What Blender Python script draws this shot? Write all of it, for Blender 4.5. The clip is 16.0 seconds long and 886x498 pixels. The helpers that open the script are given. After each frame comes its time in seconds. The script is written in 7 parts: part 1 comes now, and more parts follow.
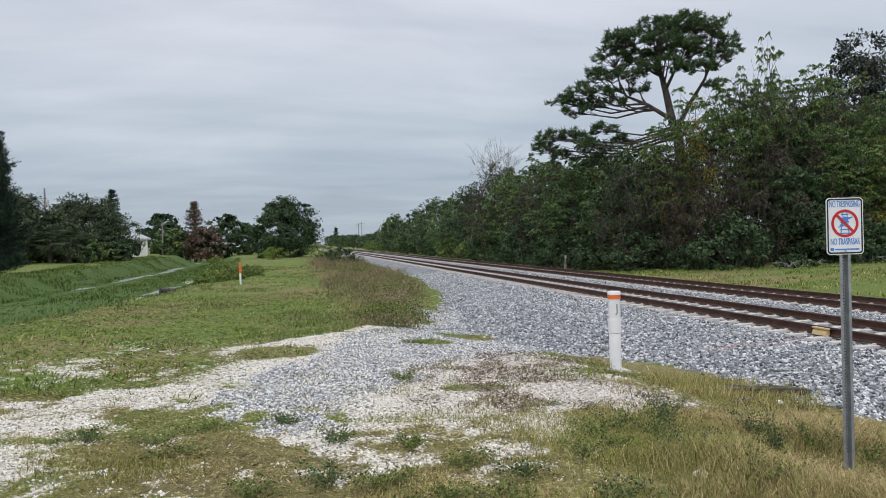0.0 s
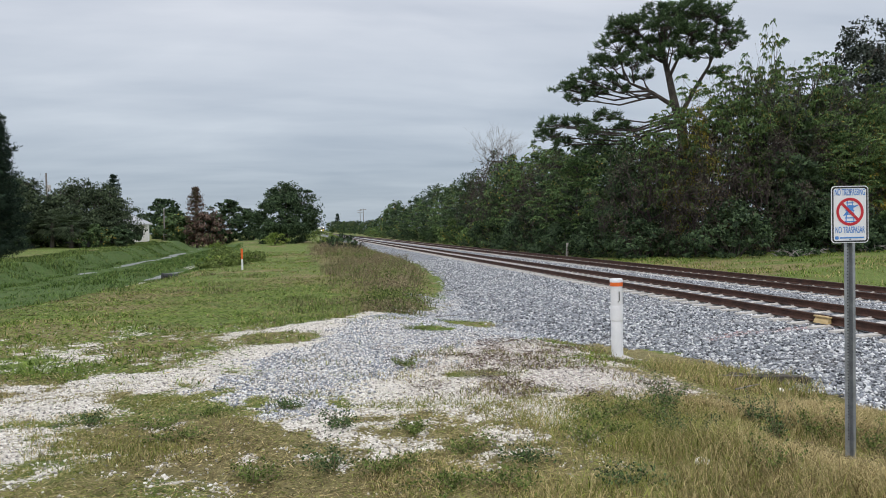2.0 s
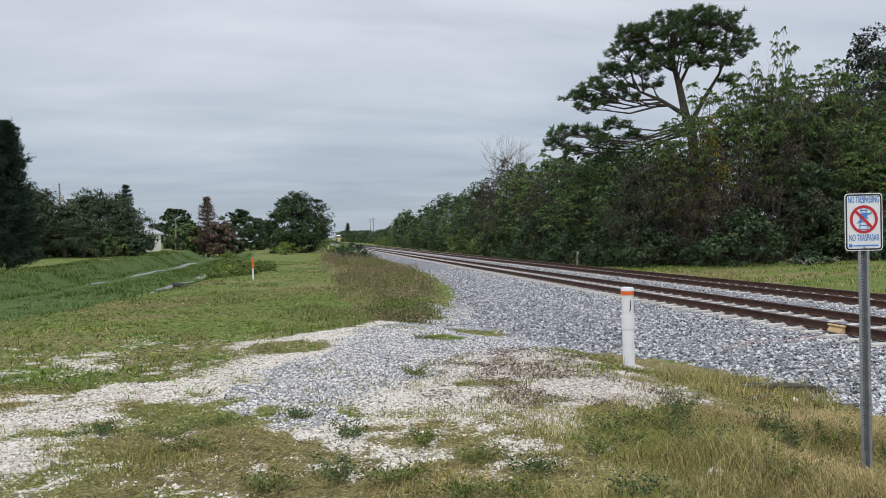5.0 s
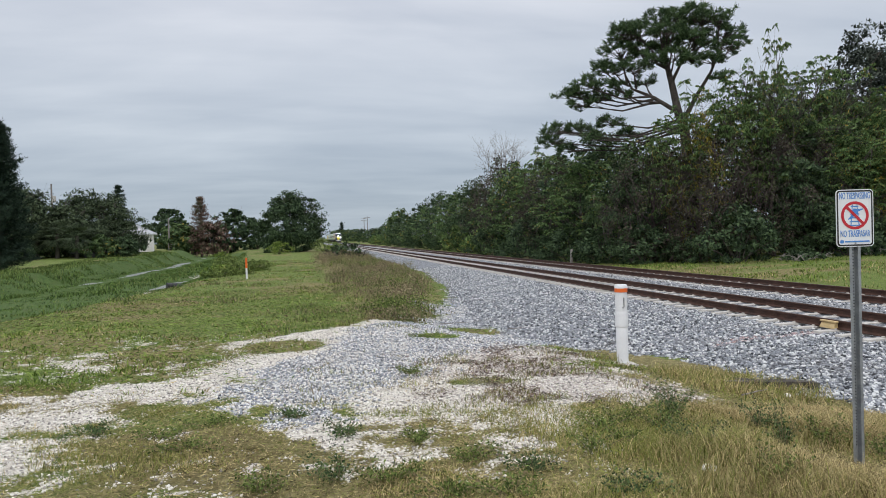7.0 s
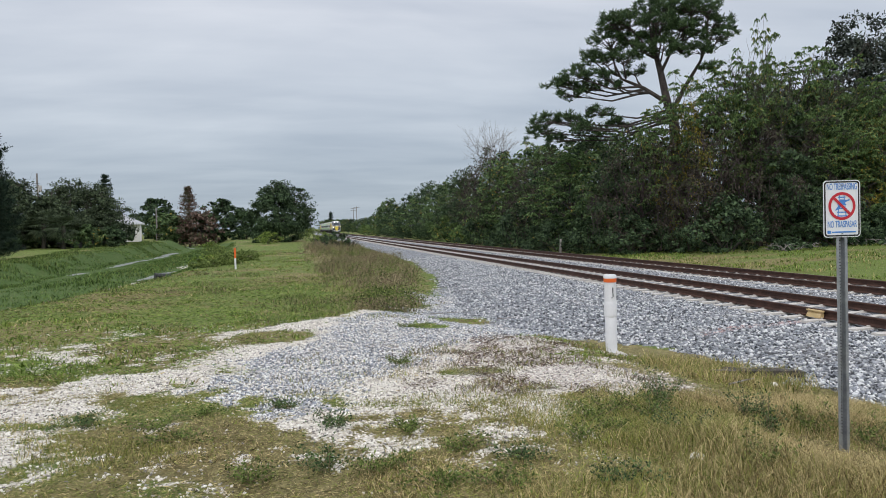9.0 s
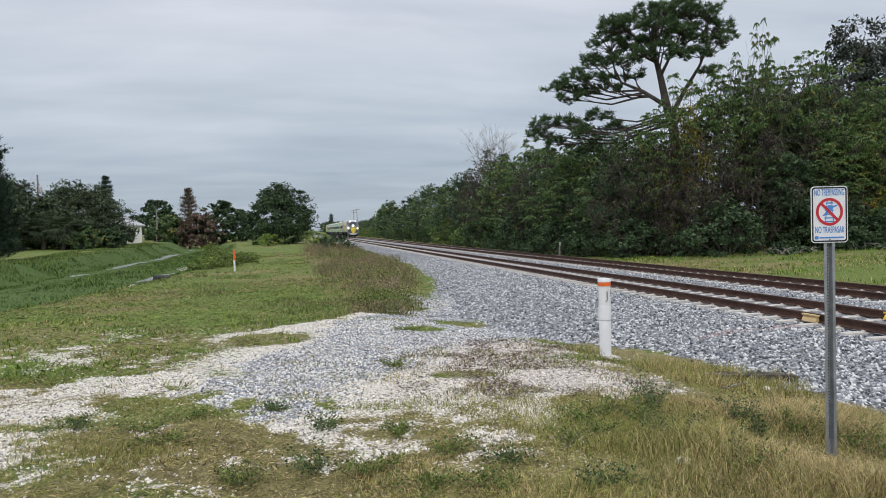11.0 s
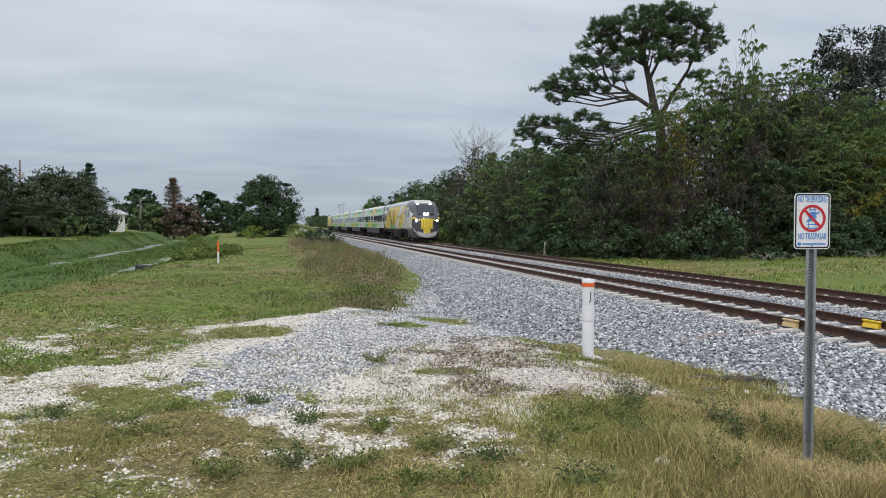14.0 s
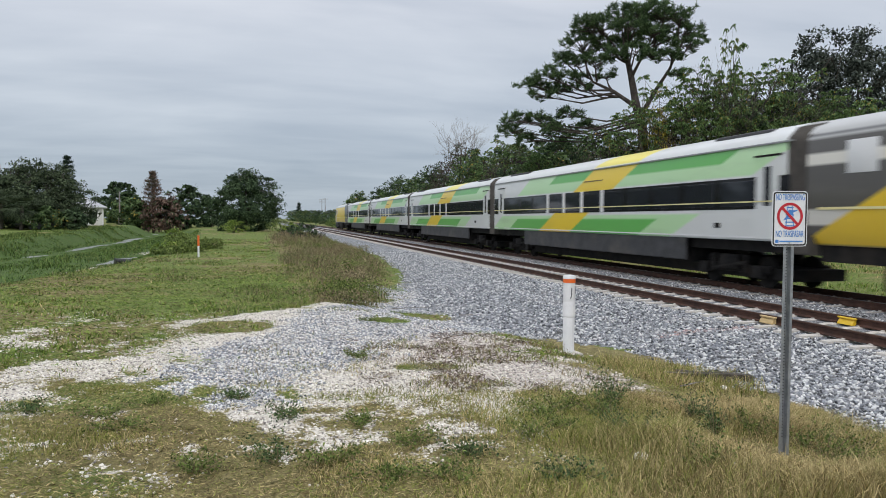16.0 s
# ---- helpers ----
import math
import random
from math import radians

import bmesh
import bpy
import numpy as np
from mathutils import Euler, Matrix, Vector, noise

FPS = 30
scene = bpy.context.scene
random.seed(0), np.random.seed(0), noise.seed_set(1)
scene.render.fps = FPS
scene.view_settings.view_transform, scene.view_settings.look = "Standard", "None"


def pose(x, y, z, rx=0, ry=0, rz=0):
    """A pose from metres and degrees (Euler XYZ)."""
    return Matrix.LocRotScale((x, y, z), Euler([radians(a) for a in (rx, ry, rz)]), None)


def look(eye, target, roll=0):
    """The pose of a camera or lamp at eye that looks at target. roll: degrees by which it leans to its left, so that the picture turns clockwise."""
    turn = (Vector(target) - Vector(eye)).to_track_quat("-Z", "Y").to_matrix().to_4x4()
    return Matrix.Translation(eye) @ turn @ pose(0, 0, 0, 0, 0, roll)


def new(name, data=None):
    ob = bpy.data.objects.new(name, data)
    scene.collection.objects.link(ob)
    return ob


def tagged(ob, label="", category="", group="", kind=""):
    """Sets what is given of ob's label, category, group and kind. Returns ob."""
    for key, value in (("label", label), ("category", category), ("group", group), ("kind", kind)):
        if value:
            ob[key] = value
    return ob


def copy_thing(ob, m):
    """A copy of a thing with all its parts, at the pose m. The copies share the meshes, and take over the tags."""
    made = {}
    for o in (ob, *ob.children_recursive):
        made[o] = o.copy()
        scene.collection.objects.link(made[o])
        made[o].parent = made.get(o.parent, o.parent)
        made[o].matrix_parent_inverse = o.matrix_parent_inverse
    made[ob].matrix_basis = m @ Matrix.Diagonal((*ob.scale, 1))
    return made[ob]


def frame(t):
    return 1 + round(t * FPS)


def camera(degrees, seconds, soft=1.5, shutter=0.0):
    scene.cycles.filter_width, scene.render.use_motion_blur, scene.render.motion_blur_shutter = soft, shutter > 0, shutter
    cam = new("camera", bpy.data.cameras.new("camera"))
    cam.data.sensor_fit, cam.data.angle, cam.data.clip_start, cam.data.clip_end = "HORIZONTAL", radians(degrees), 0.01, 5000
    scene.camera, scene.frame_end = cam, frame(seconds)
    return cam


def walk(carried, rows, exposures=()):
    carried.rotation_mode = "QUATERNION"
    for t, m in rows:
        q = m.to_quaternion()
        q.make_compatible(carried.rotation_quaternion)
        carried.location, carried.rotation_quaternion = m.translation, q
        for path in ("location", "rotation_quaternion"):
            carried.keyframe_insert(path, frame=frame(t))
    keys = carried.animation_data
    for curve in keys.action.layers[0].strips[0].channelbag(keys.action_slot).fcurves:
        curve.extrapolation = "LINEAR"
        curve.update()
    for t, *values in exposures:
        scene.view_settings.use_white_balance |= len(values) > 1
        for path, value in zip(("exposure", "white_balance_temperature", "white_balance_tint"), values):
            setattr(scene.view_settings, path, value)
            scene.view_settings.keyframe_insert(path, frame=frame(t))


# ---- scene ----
cam = camera(63.6, 16.0, soft=0.9, shutter=0.2)
PATH = [
    (0, (0.036, -0.166, 1.952), (0.424, 1.796, 1.929), -1.6),
    (0.5, (0.051, -0.177, 1.945), (0.423, 1.788, 1.909), -1.5),
    (1, (0.055, -0.178, 1.944), (0.424, 1.787, 1.897), -1.5),
    (1.5, (0.045, -0.162, 1.945), (0.421, 1.802, 1.889), -1.4),
    (2, (0.023, -0.152, 1.949), (0.406, 1.81, 1.889), -1.3),
    (2.5, (0.009, -0.136, 1.945), (0.391, 1.827, 1.891), -1.3),
    (3, (0.01, -0.134, 1.947), (0.383, 1.83, 1.9), -1.4),
    (3.5, (0.022, -0.139, 1.95), (0.384, 1.828, 1.911), -1.4),
    (4, (0.022, -0.145, 1.947), (0.375, 1.823, 1.913), -1.4),
    (6.5, (0.028, -0.143, 1.947), (0.396, 1.822, 1.911), -1.7),
    (7, (0.032, -0.143, 1.948), (0.404, 1.821, 1.909), -1.8),
    (7.5, (0.033, -0.143, 1.947), (0.408, 1.821, 1.901), -1.8),
    (8, (0.036, -0.16, 1.945), (0.416, 1.803, 1.893), -1.8),
    (8.5, (0.038, -0.182, 1.941), (0.427, 1.779, 1.881), -1.7),
    (9, (0.028, -0.14, 1.953), (0.428, 1.818, 1.885), -1.8),
    (11.5, (0.114, -0.199, 1.965), (0.514, 1.76, 1.905), -1.5),
    (12, (0.104, -0.198, 1.963), (0.507, 1.76, 1.9), -1.3),
    (12.5, (0.105, -0.195, 1.963), (0.513, 1.762, 1.895), -1.0),
    (13, (0.102, -0.197, 1.963), (0.52, 1.758, 1.893), -0.8),
    (13.5, (0.104, -0.194, 1.961), (0.532, 1.759, 1.891), -0.4),
    (14, (0.102, -0.188, 1.962), (0.541, 1.762, 1.892), -0.1),
    (14.5, (0.104, -0.19, 1.962), (0.551, 1.758, 1.89), 0.1),
    (15, (0.101, -0.185, 1.959), (0.558, 1.761, 1.884), 0.3),
    (15.5, (0.104, -0.199, 1.966), (0.574, 1.743, 1.887), 0.3),
    (16, (0.109, -0.187, 1.958), (0.596, 1.751, 1.876), 0.3),
]
walk(cam, [(t, look(e, g, r)) for t, e, g, r in PATH])

# ---- world ----
EXPOSURE = 0.0
scene.view_settings.exposure = EXPOSURE


def build_world():
    w = bpy.data.worlds.new("overcast_sky")
    scene.world = w
    w.use_nodes = True
    nt = w.node_tree
    nt.nodes.clear()
    N, L = nt.nodes.new, nt.links.new
    out, bg = N("ShaderNodeOutputWorld"), N("ShaderNodeBackground")
    sky = N("ShaderNodeTexSky")
    sky.sky_type, sky.sun_disc = "NISHITA", False
    sky.sun_elevation, sky.sun_rotation = radians(48), radians(200)
    tc, sep = N("ShaderNodeTexCoord"), N("ShaderNodeSeparateXYZ")
    L(tc.outputs["Generated"], sep.inputs[0])

    def m(op, a, b, c=None):
        n = N("ShaderNodeMath")
        n.operation = op
        for i, v in enumerate((a, b, c)):
            if v is None:
                continue
            if isinstance(v, (int, float)):
                n.inputs[i].default_value = v
            else:
                L(v, n.inputs[i])
        return n.outputs[0]

    up = m("MAXIMUM", sep.outputs[2], 0.0)
    h = m("ADD", up, 0.13)
    comb = N("ShaderNodeCombineXYZ")
    L(m("DIVIDE", sep.outputs[0], h), comb.inputs[0])
    L(m("DIVIDE", sep.outputs[1], h), comb.inputs[1])
    vals = []
    for sc, det, st in ((0.55, 5, (1.0, 1.9, 1)), (1.5, 6, (1.0, 2.6, 1))):
        mp, nz = N("ShaderNodeMapping"), N("ShaderNodeTexNoise")
        mp.inputs["Scale"].default_value = st
        mp.inputs["Rotation"].default_value = (0, 0, 0.35)
        L(comb.outputs[0], mp.inputs[0])
        L(mp.outputs[0], nz.inputs["Vector"])
        nz.inputs["Scale"].default_value, nz.inputs["Detail"].default_value = sc, det
        nz.inputs["Roughness"].default_value = 0.5
        nz.inputs["Distortion"].default_value = 0.4
        vals.append(nz.outputs[0])
    cl = m("ADD", m("MULTIPLY", vals[0], 0.78), m("MULTIPLY", vals[1], 0.22))
    ramp = N("ShaderNodeValToRGB")
    L(cl, ramp.inputs[0])
    e = ramp.color_ramp.elements
    e[0].position, e[0].color = 0.30, (0.37, 0.405, 0.475, 1)
    e[1].position, e[1].color = 0.72, (0.60, 0.615, 0.665, 1)
    # an overcast dome: the zenith is brighter than the rim
    dome = m("ADD", m("MULTIPLY", up, 1.75), 0.88)
    rim = N("ShaderNodeMapRange")
    L(up, rim.inputs[0])
    rim.inputs[1].default_value, rim.inputs[2].default_value = 0.0, 0.32
    tint = N("ShaderNodeMix")
    tint.data_type = "RGBA"
    L(rim.outputs[0], tint.inputs[0])
    tint.inputs[6].default_value, tint.inputs[7].default_value = (0.885, 1.0, 1.055, 1), (1.0, 1.0, 0.99, 1)
    tone = N("ShaderNodeMix")
    tone.data_type, tone.blend_type = "RGBA", "MULTIPLY"
    tone.inputs[0].default_value = 1.0
    L(ramp.outputs[0], tone.inputs[6])
    L(tint.outputs[2], tone.inputs[7])
    mul = N("ShaderNodeVectorMath")
    mul.operation = "SCALE"
    L(tone.outputs[2], mul.inputs[0])
    L(dome, mul.inputs["Scale"])
    sk = N("ShaderNodeVectorMath")
    sk.operation = "SCALE"
    L(sky.outputs[0], sk.inputs[0])
    sk.inputs["Scale"].default_value = 0.10
    mix = N("ShaderNodeMix")
    mix.data_type = "RGBA"
    mix.inputs["Factor"].default_value = 0.93
    L(sk.outputs[0], mix.inputs[6])
    L(mul.outputs[0], mix.inputs[7])
    L(mix.outputs[2], bg.inputs[0])
    bg.inputs[1].default_value = 1.0
    L(bg.outputs[0], out.inputs[0])


build_world()
sun = new("sun", bpy.data.lights.new("sun", "SUN"))
sun.data.energy, sun.data.angle, sun.data.color = 1.1, radians(25), (1.0, 0.96, 0.9)
sun.matrix_world = look((0, 0, 50), (0 + 50 * math.sin(radians(20)), 50 * math.cos(radians(20)), 50 - 55))


# ---- materials ----
def nodes_of(name):
    mt = bpy.data.materials.new(name)
    mt.use_nodes = True
    nt = mt.node_tree
    return mt, nt, nt.nodes["Principled BSDF"]


def tex(nt, scale, detail=4, coord="Object", stretch=(1, 1, 1), rough=0.55):
    tc, mp, nz = nt.nodes.new("ShaderNodeTexCoord"), nt.nodes.new("ShaderNodeMapping"), nt.nodes.new("ShaderNodeTexNoise")
    mp.inputs["Scale"].default_value = stretch
    nt.links.new(tc.outputs[coord], mp.inputs[0])
    nt.links.new(mp.outputs[0], nz.inputs["Vector"])
    nz.inputs["Scale"].default_value, nz.inputs["Detail"].default_value, nz.inputs["Roughness"].default_value = scale, detail, rough
    return nz.outputs[0]


def val(nt, op, a, b=0.0, c=0.0, clamp=False):
    n = nt.nodes.new("ShaderNodeMath")
    n.operation, n.use_clamp = op, clamp
    for i, v in enumerate((a, b, c)):
        if isinstance(v, (int, float)):
            n.inputs[i].default_value = v
        else:
            nt.links.new(v, n.inputs[i])
    return n.outputs[0]


def ramp(nt, fac, lo, hi):
    """0 below lo, 1 above hi."""
    n = nt.nodes.new("ShaderNodeMapRange")
    n.interpolation_type = "SMOOTHSTEP"
    nt.links.new(fac, n.inputs[0])
    n.inputs[1].default_value, n.inputs[2].default_value = lo, hi
    return n.outputs[0]


def mixc(nt, fac, a, b):
    n = nt.nodes.new("ShaderNodeMix")
    n.data_type = "RGBA"
    for sock, v in ((n.inputs[0], fac), (n.inputs[6], a), (n.inputs[7], b)):
        if isinstance(v, (int, float)):
            sock.default_value = v
        elif isinstance(v, tuple):
            sock.default_value = (*v, 1)
        else:
            nt.links.new(v, sock)
    return n.outputs[2]


def bump(nt, bsdf, height, strength, dist=0.02):
    n = nt.nodes.new("ShaderNodeBump")
    n.inputs["Strength"].default_value, n.inputs["Distance"].default_value = strength, dist
    nt.links.new(height, n.inputs["Height"])
    nt.links.new(n.outputs[0], bsdf.inputs["Normal"])


def surface(name, a, b, scale=6.0, rough=0.7, metal=0.0, bumpy=0.3, dist=0.01, dirt=None, dirt_amount=0.5, coord="Object", stretch=(1, 1, 1), spec=0.5):
    """A worn surface: grain between two colours, broad stains, fine relief."""
    mt, nt, bs = nodes_of(name)
    big, fine = tex(nt, scale, 5, coord, stretch), tex(nt, scale * 9, 4, coord, stretch)
    f = val(nt, "ADD", val(nt, "MULTIPLY", big, 0.6), val(nt, "MULTIPLY", fine, 0.4))
    col = mixc(nt, ramp(nt, f, 0.35, 0.65), a, b)
    if dirt:
        col = mixc(nt, val(nt, "MULTIPLY", ramp(nt, tex(nt, scale * 0.35, 6, coord), 0.48, 0.75), dirt_amount), col, dirt)
    nt.links.new(col, bs.inputs["Base Color"])
    bs.inputs["Roughness"].default_value, bs.inputs["Metallic"].default_value = rough, metal
    bs.inputs["Specular IOR Level"].default_value = spec
    bump(nt, bs, fine, bumpy, dist)
    return mt


def leaf_material(name, dark, light, odd=None, odd_part=0.1, translucent=0.18):
    """Leaves that differ from one to the next, and let some light through."""
    mt, nt, bs = nodes_of(name)
    geo = nt.nodes.new("ShaderNodeNewGeometry")
    r = geo.outputs["Random Per Island"]
    big = tex(nt, 0.9, 3)
    f = val(nt, "ADD", val(nt, "MULTIPLY", r, 0.65), val(nt, "MULTIPLY", big, 0.5))
    # spread widened by 0.7 and 1.2, painting in sunlit and shaded leaf contrast
    col = mixc(nt, ramp(nt, f, 0.25, 0.98), tuple(c * 0.7 for c in dark), tuple(c * 1.2 for c in light))
    if odd:
        r2 = val(nt, "FRACT", val(nt, "MULTIPLY", r, 37.7))
        pick = val(nt, "MULTIPLY", val(nt, "GREATER_THAN", r2, 1 - odd_part * 2), ramp(nt, tex(nt, 0.5, 2), 0.45, 0.6))
        col = mixc(nt, pick, col, odd)
    nt.links.new(col, bs.inputs["Base Color"])
    bs.inputs["Roughness"].default_value = 0.75
    bs.inputs["Specular IOR Level"].default_value = 0.12
    tr, mx = nt.nodes.new("ShaderNodeBsdfTranslucent"), nt.nodes.new("ShaderNodeMixShader")
    nt.links.new(col, tr.inputs[0])
    mx.inputs[0].default_value = translucent
    nt.links.new(bs.outputs[0], mx.inputs[1])
    nt.links.new(tr.outputs[0], mx.inputs[2])
    nt.links.new(mx.outputs[0], nt.nodes["Material Output"].inputs[0])
    return mt


def stone_material(name, dark, mid, light, rough=0.85, paint=False):
    mt, nt, bs = nodes_of(name)
    geo = nt.nodes.new("ShaderNodeNewGeometry")
    r = geo.outputs["Random Per Island"]
    col = mixc(nt, ramp(nt, r, 0.08, 0.5), dark, mid)
    col = mixc(nt, ramp(nt, r, 0.58, 0.86), col, light)
    g = tex(nt, 60, 3)
    col = mixc(nt, val(nt, "MULTIPLY", ramp(nt, g, 0.45, 0.7), 0.35), col, light)
    col = mixc(nt, val(nt, "MULTIPLY", ramp(nt, tex(nt, 0.7, 4), 0.5, 0.7), 0.25), col, (0.5, 0.47, 0.44))
    if paint:
        # a pink line sprayed across the stones towards the rail
        tc, sp = nt.nodes.new("ShaderNodeTexCoord"), nt.nodes.new("ShaderNodeSeparateXYZ")
        nt.links.new(tc.outputs["Object"], sp.inputs[0])
        d = val(nt, "ABSOLUTE", val(nt, "SUBTRACT", sp.outputs[1], val(nt, "MULTIPLY_ADD", sp.outputs[0], 0.12, 11.2)))
        near = val(nt, "MULTIPLY", val(nt, "LESS_THAN", d, 0.16), val(nt, "GREATER_THAN", sp.outputs[0], 7.4))
        near = val(nt, "MULTIPLY", near, val(nt, "LESS_THAN", sp.outputs[0], 10.2))
        near = val(nt, "MULTIPLY", near, ramp(nt, tex(nt, 9, 3), 0.4, 0.62))
        col = mixc(nt, val(nt, "MULTIPLY", near, 0.4), col, (0.8, 0.46, 0.40))
    nt.links.new(col, bs.inputs["Base Color"])
    bs.inputs["Roughness"].default_value = rough
    bs.inputs["Specular IOR Level"].default_value = 0.3
    return mt


# ballast tones pushed apart to imitate shaded gaps and bright tops
BALLAST = stone_material("ballast_stone", (0.030, 0.034, 0.042), (0.285, 0.302, 0.33), (0.74, 0.74, 0.735), paint=True)
PADSTONE = stone_material("pad_stone", (0.050, 0.057, 0.072), (0.315, 0.34, 0.385), (0.88, 0.87, 0.85))
SHELLSTONE = stone_material("shell_stone", (0.19, 0.17, 0.155), (0.72, 0.665, 0.59), (0.93, 0.89, 0.82))
RUST = surface("rusty_steel", (0.050, 0.024, 0.016), (0.105, 0.050, 0.034), 5, 0.75, 0.3, 0.3, dirt=(0.03, 0.02, 0.018))
RAILHEAD = surface("worn_rail_head", (0.10, 0.07, 0.06), (0.20, 0.16, 0.14), 4, 0.4, 0.7, 0.1)
CONCRETE = surface("weathered_concrete", (0.48, 0.45, 0.41), (0.70, 0.66, 0.61), 5, 0.9, 0, 0.4, dirt=(0.28, 0.23, 0.2))
VINE = surface("vine_stem", (0.032, 0.023, 0.022), (0.10, 0.076, 0.072), 6, 0.95, 0, 0.5)
BARK = surface("bark", (0.035, 0.030, 0.025), (0.11, 0.095, 0.08), 5, 0.95, 0, 0.8, 0.03, stretch=(1, 1, 0.25))
PINEBARK = surface("pine_bark", (0.035, 0.028, 0.024), (0.10, 0.082, 0.072), 3, 0.95, 0, 0.8, 0.04)
DEADWOOD = surface("dead_wood", (0.17, 0.15, 0.135), (0.33, 0.30, 0.28), 6, 0.95, 0, 0.5)
GALV = surface("galvanised_steel", (0.30, 0.32, 0.34), (0.44, 0.46, 0.48), 14, 0.5, 0.7, 0.1, dirt=(0.22, 0.22, 0.22))
PVC = surface("white_plastic", (0.74, 0.74, 0.75), (0.82, 0.82, 0.83), 4, 0.45, 0, 0.05, dirt=(0.55, 0.52, 0.47), dirt_amount=0.35)
ORANGE = surface("orange_band", (0.75, 0.12, 0.015), (0.85, 0.17, 0.03), 6, 0.5, 0, 0.05)
SIGNWHITE = surface("sign_white", (0.78, 0.79, 0.82), (0.84, 0.85, 0.87), 5, 0.4, 0, 0.02)
BLACK = surface("black_paint", (0.012, 0.012, 0.014), (0.03, 0.03, 0.032), 8, 0.5, 0, 0.05)
SIGNRED = surface("sign_red", (0.50, 0.015, 0.03), (0.58, 0.03, 0.045), 8, 0.45, 0, 0.02)
SIGNBLUE = surface("sign_blue", (0.06, 0.22, 0.60), (0.09, 0.28, 0.68), 8, 0.45, 0, 0.02)
YELLOWPAINT = surface("yellow_paint", (0.72, 0.46, 0.02), (0.82, 0.56, 0.05), 9, 0.6, 0, 0.1, dirt=(0.4, 0.22, 0.08))
LEAF_MID = leaf_material("leaf_mid", (0.043, 0.078, 0.035), (0.150, 0.220, 0.086), (0.405, 0.297, 0.068), 0.04)
# dark foliage; also colours the shrubs meant to look shaded
LEAF_DARK = leaf_material("leaf_dark", (0.032, 0.055, 0.032), (0.098, 0.148, 0.070))
LEAF_BRIGHT = leaf_material("leaf_bright", (0.061, 0.115, 0.040), (0.216, 0.311, 0.100), (0.486, 0.365, 0.068), 0.06)
LEAF_BROWN = leaf_material("leaf_brown", (0.042, 0.035, 0.029), (0.125, 0.104, 0.082), (0.075, 0.115, 0.035), 0.3)
LEAF_GREY = leaf_material("leaf_grey_green", (0.036, 0.046, 0.040), (0.105, 0.125, 0.100), translucent=0.12)
LEAF_OAK = leaf_material("oak_leaf", (0.038, 0.056, 0.034), (0.115, 0.150, 0.080))
LEAF_FERN = leaf_material("feathery_leaf", (0.052, 0.098, 0.038), (0.215, 0.320, 0.120), (0.45, 0.35, 0.09), 0.06, translucent=0.30)
LEAF_YELLOW = leaf_material("leaf_yellow", (0.110, 0.121, 0.022), (0.374, 0.297, 0.055), (0.077, 0.121, 0.033), 0.3)
NEEDLE = leaf_material("pine_needle", (0.040, 0.074, 0.036), (0.125, 0.190, 0.082), translucent=0.22)
CASUARINA = leaf_material("casuarina_needle", (0.015, 0.031, 0.024), (0.050, 0.077, 0.050), translucent=0.15)
REDLEAF = leaf_material("red_foliage", (0.11, 0.072, 0.058), (0.25, 0.165, 0.13), (0.09, 0.11, 0.06), 0.25)
GRASS = leaf_material("grass_green", (0.115, 0.150, 0.026), (0.345, 0.365, 0.095), (0.46, 0.39, 0.18), 0.15)
GRASS_DRY = leaf_material("grass_dry", (0.24, 0.185, 0.080), (0.64, 0.52, 0.27), (0.22, 0.24, 0.07), 0.2)
GRASS_LAWN = leaf_material("grass_lawn", (0.088, 0.150, 0.021), (0.262, 0.350, 0.080), (0.36, 0.32, 0.13), 0.08)
WEED = leaf_material("weed_brown", (0.132, 0.103, 0.064), (0.37, 0.30, 0.19), (0.16, 0.19, 0.07), 0.25)
DITCHGREEN = leaf_material("ditch_green", (0.048, 0.092, 0.024), (0.165, 0.250, 0.070), (0.26, 0.28, 0.10), 0.08)
WEEDGREEN = leaf_material("weed_green", (0.075, 0.115, 0.030), (0.23, 0.29, 0.085))


